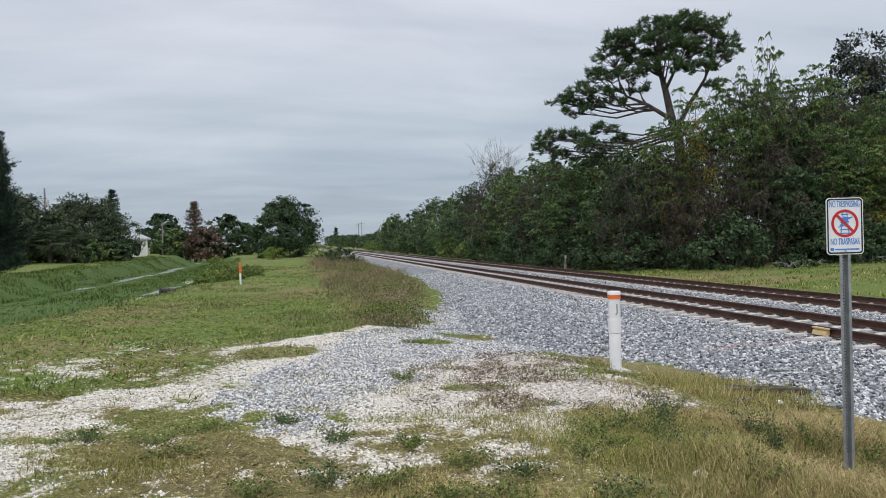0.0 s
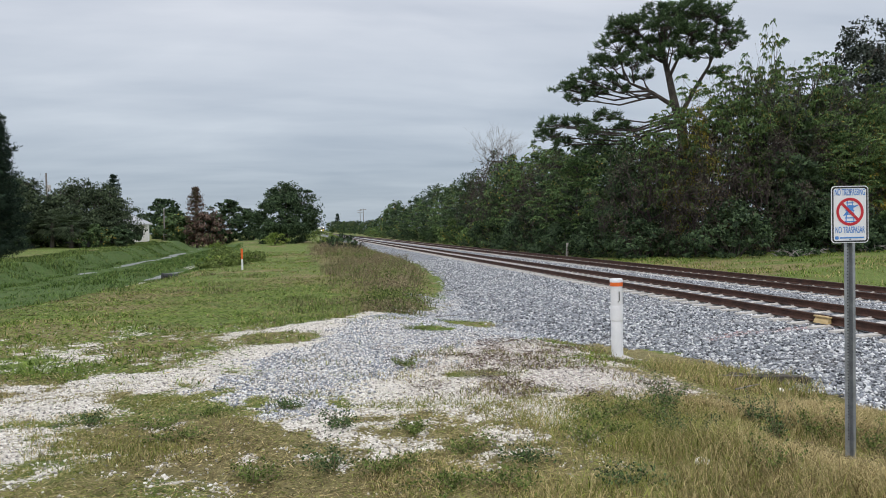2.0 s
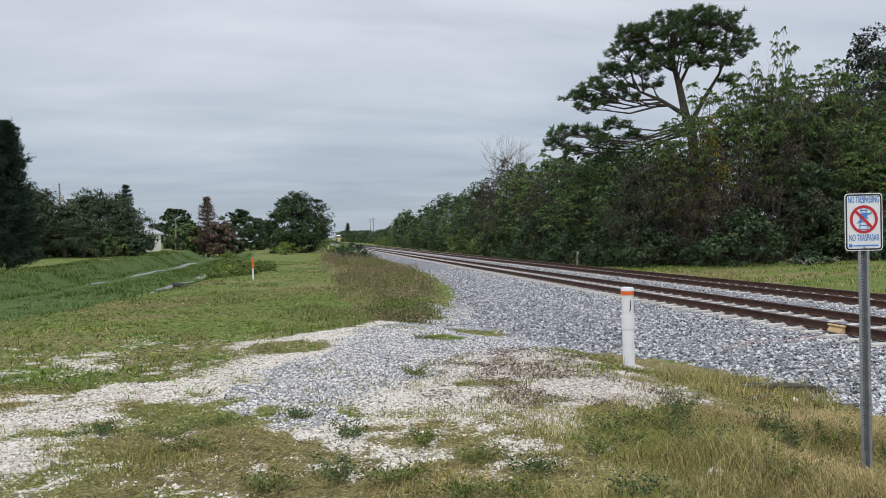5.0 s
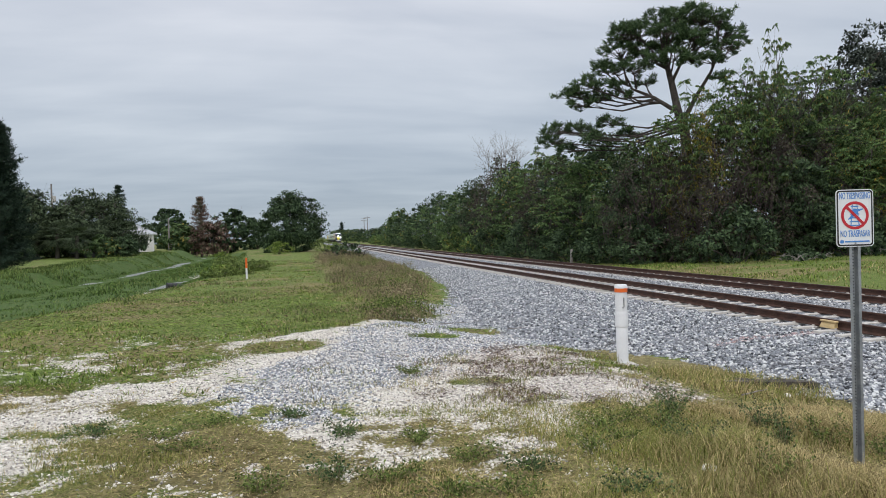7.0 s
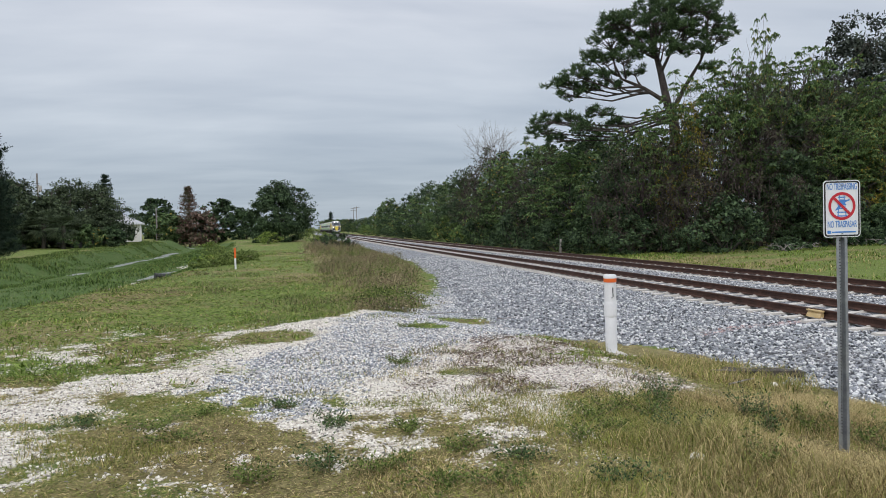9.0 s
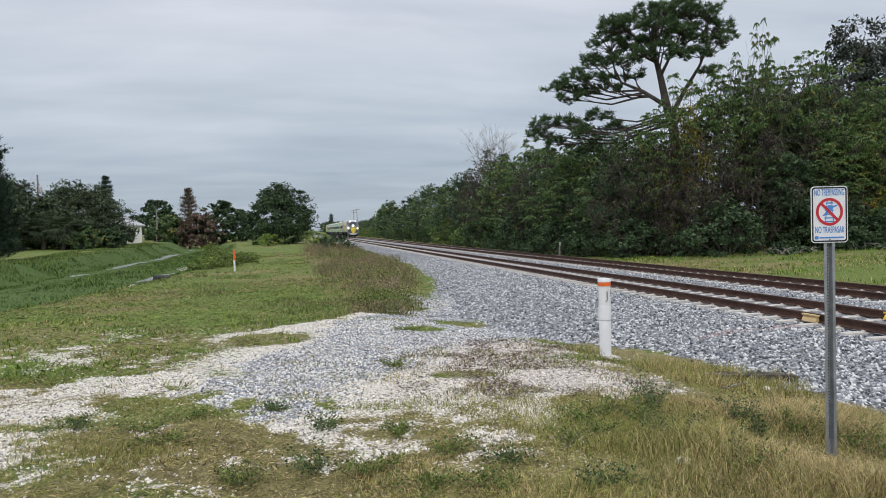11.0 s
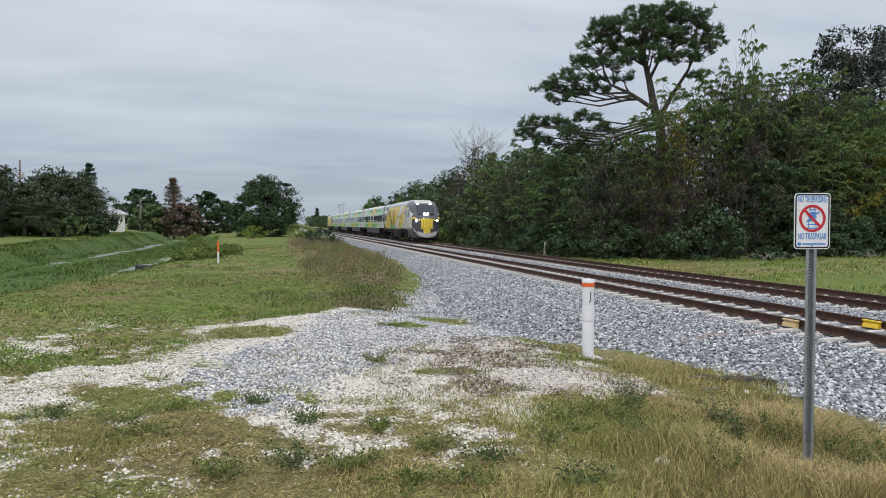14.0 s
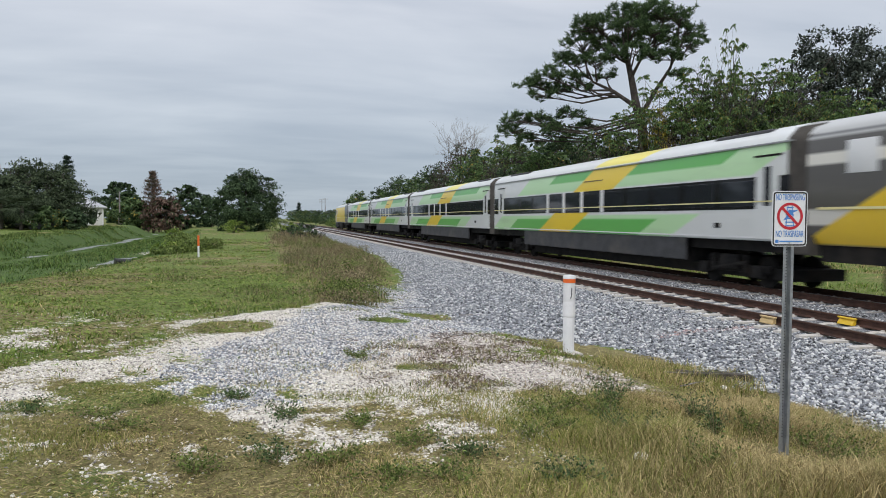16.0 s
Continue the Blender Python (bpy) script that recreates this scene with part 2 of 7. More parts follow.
def ground_material():
    """Soil, grass, shell and crushed stone, by where each was laid or grows."""
    mt, nt, bs = nodes_of("ground")

    def att(n):
        a = nt.nodes.new("ShaderNodeAttribute")
        a.attribute_name = n
        return a.outputs["Fac"]

    n1, n2, n3 = tex(nt, 0.9, 6), tex(nt, 7, 5), tex(nt, 45, 4)
    vor = nt.nodes.new("ShaderNodeTexVoronoi")
    tc = nt.nodes.new("ShaderNodeTexCoord")
    nt.links.new(tc.outputs["Object"], vor.inputs["Vector"])
    vor.inputs["Scale"].default_value = 28
    grain = vor.outputs["Color"]
    sepg = nt.nodes.new("ShaderNodeSeparateColor")
    nt.links.new(grain, sepg.inputs[0])
    g = sepg.outputs[0]
    mid = val(nt, "ADD", val(nt, "MULTIPLY", n2, 0.5), val(nt, "MULTIPLY", n3, 0.5))
    green = mixc(nt, ramp(nt, mid, 0.35, 0.65), (0.070, 0.116, 0.022), (0.215, 0.272, 0.068))
    dry = mixc(nt, ramp(nt, mid, 0.35, 0.65), (0.125, 0.105, 0.042), (0.35, 0.30, 0.14))
    lush = mixc(nt, ramp(nt, mid, 0.35, 0.65), (0.038, 0.074, 0.019), (0.115, 0.172, 0.050))
    lush = mixc(nt, val(nt, "MULTIPLY", ramp(nt, tex(nt, 1.6, 4), 0.48, 0.66), 0.45), lush, (0.11, 0.13, 0.05))
    shell = mixc(nt, g, (0.45, 0.40, 0.335), (0.85, 0.80, 0.72))
    # bed under the ballast, its dark end painting the shade between stones
    stone = mixc(nt, g, (0.05, 0.053, 0.06), (0.44, 0.45, 0.47))
    pad = mixc(nt, g, (0.12, 0.132, 0.155), (0.44, 0.46, 0.50))
    pad = mixc(nt, val(nt, "MULTIPLY", ramp(nt, tex(nt, 0.8, 5), 0.42, 0.6), 0.75), pad, shell)
    rust = mixc(nt, g, (0.20, 0.145, 0.125), (0.60, 0.53, 0.50))

    def edge(a, lo=0.4, hi=0.6, amount=0.5):
        return ramp(nt, val(nt, "ADD", a, val(nt, "MULTIPLY", val(nt, "SUBTRACT", val(nt, "ADD", val(nt, "MULTIPLY", n1, 0.5), val(nt, "MULTIPLY", n2, 0.5)), 0.5), amount)), lo, hi)

    col = mixc(nt, edge(att("dry"), 0.35, 0.7, 0.9), green, dry)
    litter = tex(nt, 85, 3)
    col = mixc(nt, val(nt, "MULTIPLY", ramp(nt, litter, 0.52, 0.62), 0.6), col, (0.06, 0.052, 0.03))
    col = mixc(nt, val(nt, "MULTIPLY", ramp(nt, tex(nt, 60, 2), 0.60, 0.68), 0.55), col, (0.44, 0.39, 0.22))
    col = mixc(nt, val(nt, "MULTIPLY", ramp(nt, tex(nt, 0.45, 5), 0.52, 0.66), 0.35), col, (0.15, 0.125, 0.05))
    col = mixc(nt, edge(att("lush"), 0.3, 0.7), col, lush)
    speck = val(nt, "ADD", val(nt, "MULTIPLY", n2, 0.45), val(nt, "MULTIPLY", tex(nt, 30, 3), 0.55))
    sf = ramp(nt, val(nt, "ADD", att("shell"), val(nt, "MULTIPLY", val(nt, "SUBTRACT", speck, 0.5), 2.2)), 0.44, 0.62)
    col = mixc(nt, sf, col, shell)
    col = mixc(nt, edge(att("pad"), 0.4, 0.6, 0.7), col, pad)
    col = mixc(nt, val(nt, "MULTIPLY", edge(att("rust"), 0.4, 0.7, 0.8), 0.55), col, rust)
    col = mixc(nt, edge(att("ballast"), 0.4, 0.6, 0.3), col, stone)
    nt.links.new(col, bs.inputs["Base Color"])
    bs.inputs["Roughness"].default_value = 0.95
    bs.inputs["Specular IOR Level"].default_value = 0.15
    bump(nt, bs, val(nt, "ADD", val(nt, "MULTIPLY", n3, 0.6), val(nt, "MULTIPLY", vor.outputs["Distance"], 0.5)), 0.8, 0.03)
    return mt


# ---- mesh helpers ----
class Buf:
    """Vertices and faces gathered before they become one mesh."""

    def __init__(self):
        self.v, self.f, self.m = [], [], []

    def add(self, verts, faces, mat=0):
        o = len(self.v)
        self.v += [tuple(p) for p in verts]
        self.f += [tuple(i + o for i in f) for f in faces]
        self.m += [mat] * len(faces)
        return self

    def box(self, x0, y0, z0, x1, y1, z1, mat=0, bev=0.0):
        if bev <= 0:
            p = [(x, y, z) for z in (z0, z1) for y in (y0, y1) for x in (x0, x1)]
            return self.add(p, [(0, 2, 3, 1), (4, 5, 7, 6), (0, 1, 5, 4), (2, 6, 7, 3), (0, 4, 6, 2), (1, 3, 7, 5)], mat)
        b = min(bev, (x1 - x0) * 0.45, (y1 - y0) * 0.45, (z1 - z0) * 0.45)
        bm = bmesh.new()
        bmesh.ops.create_cube(bm, size=1)
        for q in bm.verts:
            q.co = ((x0 + x1) / 2 + q.co.x * (x1 - x0), (y0 + y1) / 2 + q.co.y * (y1 - y0), (z0 + z1) / 2 + q.co.z * (z1 - z0))
        bmesh.ops.bevel(bm, geom=bm.edges[:], offset=b, segments=2, profile=0.5, affect="EDGES")
        bm.verts.index_update()
        self.add([q.co[:] for q in bm.verts], [[q.index for q in f.verts] for f in bm.faces], mat)
        bm.free()
        return self

    def tube(self, pts, radii, n=7, mat=0, caps=True):
        pts = [Vector(p) for p in pts]
        vs, fs = [], []
        for i, p in enumerate(pts):
            d = (pts[min(i + 1, len(pts) - 1)] - pts[max(i - 1, 0)]).normalized()
            a = d.orthogonal().normalized() if i == 0 else (a - d * a.dot(d)).normalized()
            b = d.cross(a)
            r = radii[i] if hasattr(radii, "__len__") else radii
            vs += [p + (a * math.cos(2 * math.pi * k / n) + b * math.sin(2 * math.pi * k / n)) * r for k in range(n)]
        for i in range(len(pts) - 1):
            for k in range(n):
                fs.append((i * n + k, i * n + (k + 1) % n, (i + 1) * n + (k + 1) % n, (i + 1) * n + k))
        if caps:
            fs += [tuple(range(n - 1, -1, -1)), tuple(range(len(pts) * n - n, len(pts) * n))]
        return self.add(vs, fs, mat)

    def loft(self, rings, closed=True, caps=True, mat=0):
        n = len(rings[0])
        fs = []
        for i in range(len(rings) - 1):
            for k in range(n if closed else n - 1):
                fs.append((i * n + k, i * n + (k + 1) % n, (i + 1) * n + (k + 1) % n, (i + 1) * n + k))
        if caps:
            fs += [tuple(range(n - 1, -1, -1)), tuple(range(len(rings) * n - n, len(rings) * n))]
        return self.add([p for r in rings for p in r], fs, mat)

    def mesh(self, name, mats, smooth=False):
        me = bpy.data.meshes.new(name)
        me.from_pydata(self.v, [], self.f)
        for mt in mats if isinstance(mats, (list, tuple)) else [mats]:
            me.materials.append(mt)
        me.polygons.foreach_set("material_index", self.m)
        if smooth:
            me.polygons.foreach_set("use_smooth", [True] * len(self.f))
            me.set_sharp_from_angle(angle=radians(38))
        me.update()
        return me


def thing(name, m, label, category, group="", kind=""):
    ob = new(name)
    ob.matrix_basis = m
    return tagged(ob, label, category, group, kind)


def part(name, buf, mats, parent=None, label="", smooth=False):
    me = buf if isinstance(buf, bpy.types.Mesh) else buf.mesh(name, mats, smooth)
    ob = new(name, me)
    ob.parent = parent
    return tagged(ob, label)


def quads_mesh(name, verts, mat, per=4, smooth=False):
    """A mesh of loose faces of `per` corners each, from an array (n, per, 3)."""
    n = len(verts)
    me = bpy.data.meshes.new(name)
    me.vertices.add(n * per)
    me.vertices.foreach_set("co", np.ascontiguousarray(verts, dtype=np.float32).ravel())
    me.loops.add(n * per)
    me.loops.foreach_set("vertex_index", np.arange(n * per, dtype=np.int32))
    me.polygons.add(n)
    me.polygons.foreach_set("loop_start", np.arange(n, dtype=np.int32) * per)
    me.update(calc_edges=True)
    me.materials.append(mat)
    return me


def shards_mesh(name, verts, faces, mat):
    """Copies of one small form: verts (n, k, 3), faces (f, 3) of one form."""
    n, k, _ = verts.shape
    fa = (faces[None] + (np.arange(n) * k)[:, None, None]).reshape(-1, 3)
    me = bpy.data.meshes.new(name)
    me.vertices.add(n * k)
    me.vertices.foreach_set("co", np.ascontiguousarray(verts, dtype=np.float32).ravel())
    me.loops.add(len(fa) * 3)
    me.loops.foreach_set("vertex_index", fa.astype(np.int32).ravel())
    me.polygons.add(len(fa))
    me.polygons.foreach_set("loop_start", np.arange(len(fa), dtype=np.int32) * 3)
    me.update(calc_edges=True)
    me.materials.append(mat)
    return me


def vnoise(x, y, scale, seed=0):
    """Smooth value noise in 0..1 on arrays."""
    x, y = np.asarray(x) / scale, np.asarray(y) / scale
    xi, yi = np.floor(x), np.floor(y)
    u, v = x - xi, y - yi
    u, v = u * u * (3 - 2 * u), v * v * (3 - 2 * v)

    def hsh(a, b):
        q = np.sin(a * 127.1 + b * 311.7 + seed * 74.7) * 43758.5453
        return q - np.floor(q)

    return (hsh(xi, yi) * (1 - u) + hsh(xi + 1, yi) * u) * (1 - v) + (hsh(xi, yi + 1) * (1 - u) + hsh(xi + 1, yi + 1) * u) * v


def smooth01(a, lo, hi):
    t = np.clip((np.asarray(a) - lo) / (hi - lo), 0, 1)
    return t * t * (3 - 2 * t)


def poly_dist(x, y, poly):
    """Signed distance to a closed outline, positive inside."""
    x, y = np.asarray(x, float), np.asarray(y, float)
    d, inside = np.full(x.shape, 1e9), np.zeros(x.shape, bool)
    for (ax, ay), (bx, by) in zip(poly, poly[1:] + poly[:1]):
        ex, ey = bx - ax, by - ay
        t = np.clip(((x - ax) * ex + (y - ay) * ey) / (ex * ex + ey * ey), 0, 1)
        d = np.minimum(d, np.hypot(x - ax - t * ex, y - ay - t * ey))
        cross = ((ay > y) != (by > y)) & (x < ex * (y - ay) / (ey if abs(ey) > 1e-9 else 1e-9) + ax)
        inside ^= cross
    return np.where(inside, d, -d)


# ---- ground ----
NEAR_RAIL, GAUGE, FAR_RAIL = 10.4, 1.505, 14.5
TRACKS = (NEAR_RAIL + GAUGE / 2, FAR_RAIL + GAUGE / 2)
FOOT = ([-60, 0, 6, 9, 12, 15, 18, 22, 27, 33, 45, 80, 200, 900], [7.0, 7.0, 6.6, 6.9, 6.2, 4.7, 4.2, 4.8, 5.3, 6.3, 7.3, 7.6, 7.6, 7.6])
DITCH_NEAR = ([-60, 15, 28, 33, 38, 51, 76, 100, 130, 200], [-14, -12.4, -11.0, -10.0, -9.4, -9.2, -9.5, -11.5, -14.0, -26])
DITCH_FAR = ([-60, 15, 30, 45, 59, 81, 108, 130, 200], [-18, -17.4, -17.0, -16.7, -16.9, -16.9, -17.8, -18.5, -31])


def ground_z(x, y):
    x, y = np.asarray(x, float), np.asarray(y, float)
    near = 0.33 - 0.035 * np.clip(y - 2, 0, 9) - 0.012 * np.clip(y - 11, 0, 14)
    near = near - 0.055 * np.clip(x - 1.5, 0, 4) * smooth01(y, 11, 6)
    near = near + 0.028 * np.clip(-x, 0, 6) * smooth01(y, 30, 6)
    far = 0.30 * smooth01(y, 45, 110)
    z = near + far + 0.05 * (vnoise(x, y, 2.3) - 0.5) + 0.025 * (vnoise(x, y, 0.6, 3) - 0.5)
    foot = np.interp(y, *FOOT)
    # the ground falls to the foot of the stone bed
    z = z + (-0.40 - z) * smooth01(x, foot - 3.2, foot)
    bed = np.where(x < 13, -0.40 + 0.17 * smooth01(x, foot, foot + 2.3), -0.23)
    bed = np.where((x > 10.3) & (x < 17.3), np.maximum(bed, -0.23 + 0.03 * smooth01(x, 10.3, 10.6)), bed)
    bed = np.where(x > 17.3, -0.23 - 0.22 * smooth01(x, 17.6, 19.2), bed)
    z = np.where(x > foot, bed, z)
    # beyond the tracks
    z = np.where(x > 19.2, -0.45 + 0.35 * smooth01(x, 19.2, 34) + 0.06 * (vnoise(x, y, 1.7, 5) - 0.5), z)
    # the ditch
    dn, df = np.interp(y, *DITCH_NEAR), np.interp(y, *DITCH_FAR)
    left_top = 0.02 + 0.55 * smooth01(y, 55, 115) + 0.30 * (vnoise(x, y, 4, 9) - 0.5) + 0.10 * (vnoise(x, y, 1.1, 10) - 0.5)
    bedz = -0.84 + 0.10 * (vnoise(x, y * 0.6, 1.3, 11) - 0.5) + 0.08 * (vnoise(x, y * 0.35, 0.6, 12) - 0.5)
    far_mid = df + 0.8 + 0.9 * (vnoise(x * 0, y, 3.5, 15) - 0.5)
    run = smooth01(y, 54, 60) * smooth01(vnoise(x * 0, y, 9, 16) * 0.6 + vnoise(x * 0, y, 2.5, 17) * 0.4, 0.28, 0.42)
    bedz = bedz - 0.26 * smooth01(np.abs(x - far_mid), 0.85, 0.35) * run
    bedz = bedz - 0.20 * smooth01(np.abs(x - dn + 0.1), 0.9, 0.2) * smooth01(vnoise(x, y * 0.5, 0.8, 14) * 0.6 + vnoise(x * 0, y, 3, 13) * 0.4, 0.40, 0.58)
    d = np.where(x > dn, z + (bedz - z) * smooth01(x, dn + 4.0, dn), np.where(x > df, bedz, bedz + (left_top - bedz) * smooth01(x + 1.2 * (vnoise(x, y, 2.6, 18) - 0.5), df, df - 2.6)))
    return np.where(x < dn + 4.0, d, z)


PAD = [(-0.9, 8.7), (-0.8, 10.7), (-0.4, 11.5), (0.2, 12.8), (0.9, 15.0), (2.6, 17.8), (3.2, 18.8), (3.9, 22.5), (4.8, 25.5), (6.2, 25.5), (7.0, 17.5), (7.2, 13.0), (5.1, 12.8), (4.0, 11.7), (3.0, 11.3), (2.5, 10.8), (2.0, 10.1), (1.6, 9.4), (1.2, 8.8), (0.7, 8.2), (0.4, 7.1), (-0.1, 7.0), (-0.4, 7.3), (-0.7, 8.0)]
SHELL = [(-7, 7.2), (-4.2, 8.3), (-3.4, 9.3), (-2.7, 10.0), (-2.4, 10.4), (-2.2, 11.4), (-1.6, 12.6), (-1.3, 12.8), (-1.4, 14.3), (-0.8, 15.4), (0.2, 16.1), (1.0, 16.5), (2.6, 18.1), (3.4, 16.0), (3.4, 13.0), (5.0, 12.0), (5.2, 11.4), (4.6, 9.4), (4.5, 8.0), (4.2, 7.2), (3.4, 7.1), (2.9, 7.0), (2.3, 7.2), (1.7, 6.6), (1.0, 6.4), (0.7, 6.6), (0.55, 7.0), (0.4, 6.5), (0.2, 5.8), (-0.2, 5.6), (0.0, 6.2), (0.1, 6.8), (-0.2, 6.9), (-0.5, 7.2), (-0.8, 7.8), (-1.2, 8.7), (-1.5, 9.5), (-1.8, 8.5), (-1.9, 7.6), (-2.0, 7.0), (-2.0, 6.2), (-2.1, 5.6), (-2.5, 5.2), (-5, 4.0)]
PALE = [(-4.8, 9.9), (-4.6, 11.3), (-3.6, 12.6), (-2.7, 12.9), (-2.5, 11.9), (-2.8, 10.9), (-3.1, 10.1)]


WEEDS = [(0.9, 20.0), (1.6, 17.4), (2.7, 17.3), (3.6, 18.8), (4.8, 25), (5.9, 33), (6.6, 46), (6.9, 90), (1.2, 95), (0.6, 60), (0.9, 40), (1.1, 28)]


def cover(x, y):
    """How much of each ground lies at a place, 0 to 1."""
    c = {}
    wob = 0.5 * (vnoise(x, y, 1.3, 21) - 0.5) + 0.7 * (vnoise(x, y, 0.45, 22) - 0.5) + 0.6 * (vnoise(x, y, 0.17, 23) - 0.5)
    foot = np.interp(y, *FOOT)
    c["ballast"] = smooth01(x - foot + 0.5 * wob, -0.15, 0.25) * (1 - smooth01(x, 18.4, 19.0))
    c["pad"] = smooth01(poly_dist(x, y, PAD) + wob, -0.3, 0.35)
    c["shell"] = smooth01(poly_dist(x, y, SHELL) + wob, -0.35, 0.4)
    c["shell"] = np.maximum(c["shell"], 0.8 * smooth01(poly_dist(x, y, PALE) + 2.2 * wob - 0.15, -0.3, 0.4))
    mott = smooth01(vnoise(x, y, 0.7, 61) * 0.25 + vnoise(x, y, 0.28, 62) * 0.4 + vnoise(x, y, 0.12, 63) * 0.35, 0.42, 0.62)
    c["shell"] = c["shell"] * (1 - 0.38 * mott * smooth01(x, -1.2, -2.4) * smooth01(y, 10.4, 9.2))
    # bare scraps in the near grass
    scraps = smooth01(vnoise(x * 1.6, y, 1.1, 31) * 0.35 + vnoise(x, y, 0.3, 32) * 0.35 + vnoise(x, y, 0.13, 33) * 0.3, 0.50, 0.66)
    strip = np.maximum(smooth01(y, 4.2, 5.2) * smooth01(y, 8.2, 7.2) * smooth01(x, 3.2, 2.0), smooth01(y, 9, 11) * smooth01(y, 17, 14) * smooth01(x, -1.0, -2))
    c["shell"] = np.maximum(c["shell"], scraps * strip * 0.62)
    for gx, gy, rx, ry in ((-0.55, 13.1, 0.85, 0.75), (2.5, 13.5, 0.5, 0.5), (3.9, 16.4, 0.9, 0.7), (-2.3, 10.2, 0.5, 0.3), (2.2, 8.6, 0.5, 0.3)):
        isle = smooth01(np.hypot((x - gx) / rx, (y - gy) / ry) + 0.5 * wob, 1.15, 0.7)
        c["shell"], c["pad"] = c["shell"] * (1 - isle), c["pad"] * (1 - isle)
    # grass creeping in from the edges of the stones
    creep = smooth01(vnoise(x, y, 0.75, 38) * 0.45 + vnoise(x, y, 0.26, 39) * 0.35 + vnoise(x, y, 0.11, 40) * 0.20, 0.47, 0.60)
    c["shell"] = c["shell"] * (1 - 0.85 * creep * smooth01(poly_dist(x, y, SHELL), 1.5, 0.1))
    c["pad"] = c["pad"] * (1 - 0.6 * creep * smooth01(poly_dist(x, y, PAD), 0.8, 0.0))
    for gx, gy, rx, ry in ((3.7, 22.3, 0.5, 2.0), (2.9, 18.6, 0.7, 0.5)):
        c["pad"] = np.maximum(c["pad"], smooth01(np.hypot((x - gx) / rx, (y - gy) / ry) + 0.8 * wob, 1.15, 0.7))
    worn = smooth01(vnoise(x, y, 0.9, 36) * 0.5 + vnoise(x, y, 0.28, 37) * 0.5, 0.30, 0.62)
    verge = np.maximum(smooth01(x, -1.7, -2.4) * smooth01(y, 4.4, 5.4) * smooth01(y, 10, 9), smooth01(x, 0.2, 0.6) * smooth01(x, 3.2, 2.4) * smooth01(y, 5.7, 6.4) * smooth01(y, 8.6, 8.0))
    c["shell"] = np.maximum(c["shell"], 0.74 * worn * verge)
    c["rust"] = smooth01(vnoise(x, y, 0.9, 41) * 0.7 + vnoise(x, y, 0.3, 42) * 0.3, 0.30, 0.55) * smooth01(x, 0.8, 2.0) * smooth01(x, 5.6, 4.8) * smooth01(y, 6.6, 7.6) * smooth01(y, 13.0, 11.0)
    c["lush"] = smooth01(np.interp(y, *DITCH_NEAR) + 3.2 - x + 2 * wob, -0.8, 0.8) * smooth01(x - np.interp(y, *DITCH_FAR) + 4.5 + 2 * wob, -0.8, 0.8) * smooth01(y, 170, 120)
    # pale patches in the shell colour along the near ditch line
    ditch_streak = smooth01(np.abs(x - np.interp(y, *DITCH_NEAR) - 0.3), 1.1, 0.2) * smooth01(y, 22, 27) * smooth01(y, 85, 70)
    c["shell"] = np.maximum(c["shell"], 0.62 * ditch_streak * smooth01(vnoise(x, y * 0.4, 0.9, 65) * 0.6 + vnoise(x, y, 0.35, 66) * 0.4, 0.40, 0.58))
    c["dry"] = np.clip(0.85 * smooth01(vnoise(x, y, 2.8, 51) * 0.6 + vnoise(x, y, 0.8, 52) * 0.4, 0.38, 0.68) + 0.5 * smooth01(x, 2.0, 4.5) * smooth01(y, 12, 8) + 0.35 * smooth01(y, 9, 5), 0, 1)
    patch = smooth01(vnoise(x, y, 5.0, 53) * 0.45 + vnoise(x, y, 1.7, 54) * 0.35 + vnoise(x, y, 0.6, 55) * 0.2, 0.47, 0.66)
    c["dry"] = c["dry"] * (1 - 0.45 * smooth01(y, 14, 22)) + 0.42 * patch * smooth01(y, 12, 18)
    c["dry"] = np.maximum(c["dry"], 0.95 * smooth01(poly_dist(x, y, WEEDS) + 1.2 * wob, -0.4, 0.6))
    return c


def build_ground():
    def axis(lo, d0, d1, hi, step, grow):
        a = list(np.arange(d0, d1, step))
        s, p = step, a[-1]
        while p < hi:
            s *= grow
            p += s
            a.append(p)
        s, p = step, d0
        while p > lo:
            s *= grow
            p -= s
            a.insert(0, p)
        return np.array(a)

    xs, ys = axis(-3500, -8, 9.6, 3500, 0.14, 1.07), axis(-300, 3, 22, 4500, 0.15, 1.045)
    X, Y = np.meshgrid(xs, ys)
    x, y = X.ravel(), Y.ravel()
    z = ground_z(x, y)
    nx, ny = len(xs), len(ys)
    i = np.arange(nx * ny).reshape(ny, nx)
    q = np.stack([i[:-1, :-1], i[:-1, 1:], i[1:, 1:], i[1:, :-1]], -1).reshape(-1, 4)
    me = bpy.data.meshes.new("ground")
    me.vertices.add(len(x))
    me.vertices.foreach_set("co", np.stack([x, y, z], 1).astype(np.float32).ravel())
    me.loops.add(q.size)
    me.loops.foreach_set("vertex_index", q.astype(np.int32).ravel())
    me.polygons.add(len(q))
    me.polygons.foreach_set("loop_start", np.arange(len(q), dtype=np.int32) * 4)
    me.polygons.foreach_set("use_smooth", np.ones(len(q), bool))
    me.update(calc_edges=True)
    for k, v in cover(x, y).items():
        me.attributes.new(k, "FLOAT", "POINT").data.foreach_set("value", v.astype(np.float32))
    me.materials.append(ground_material())
    tagged(new("ground", me), "rough grass ground with shell and crushed stone", "ground", kind="structure")


build_ground()


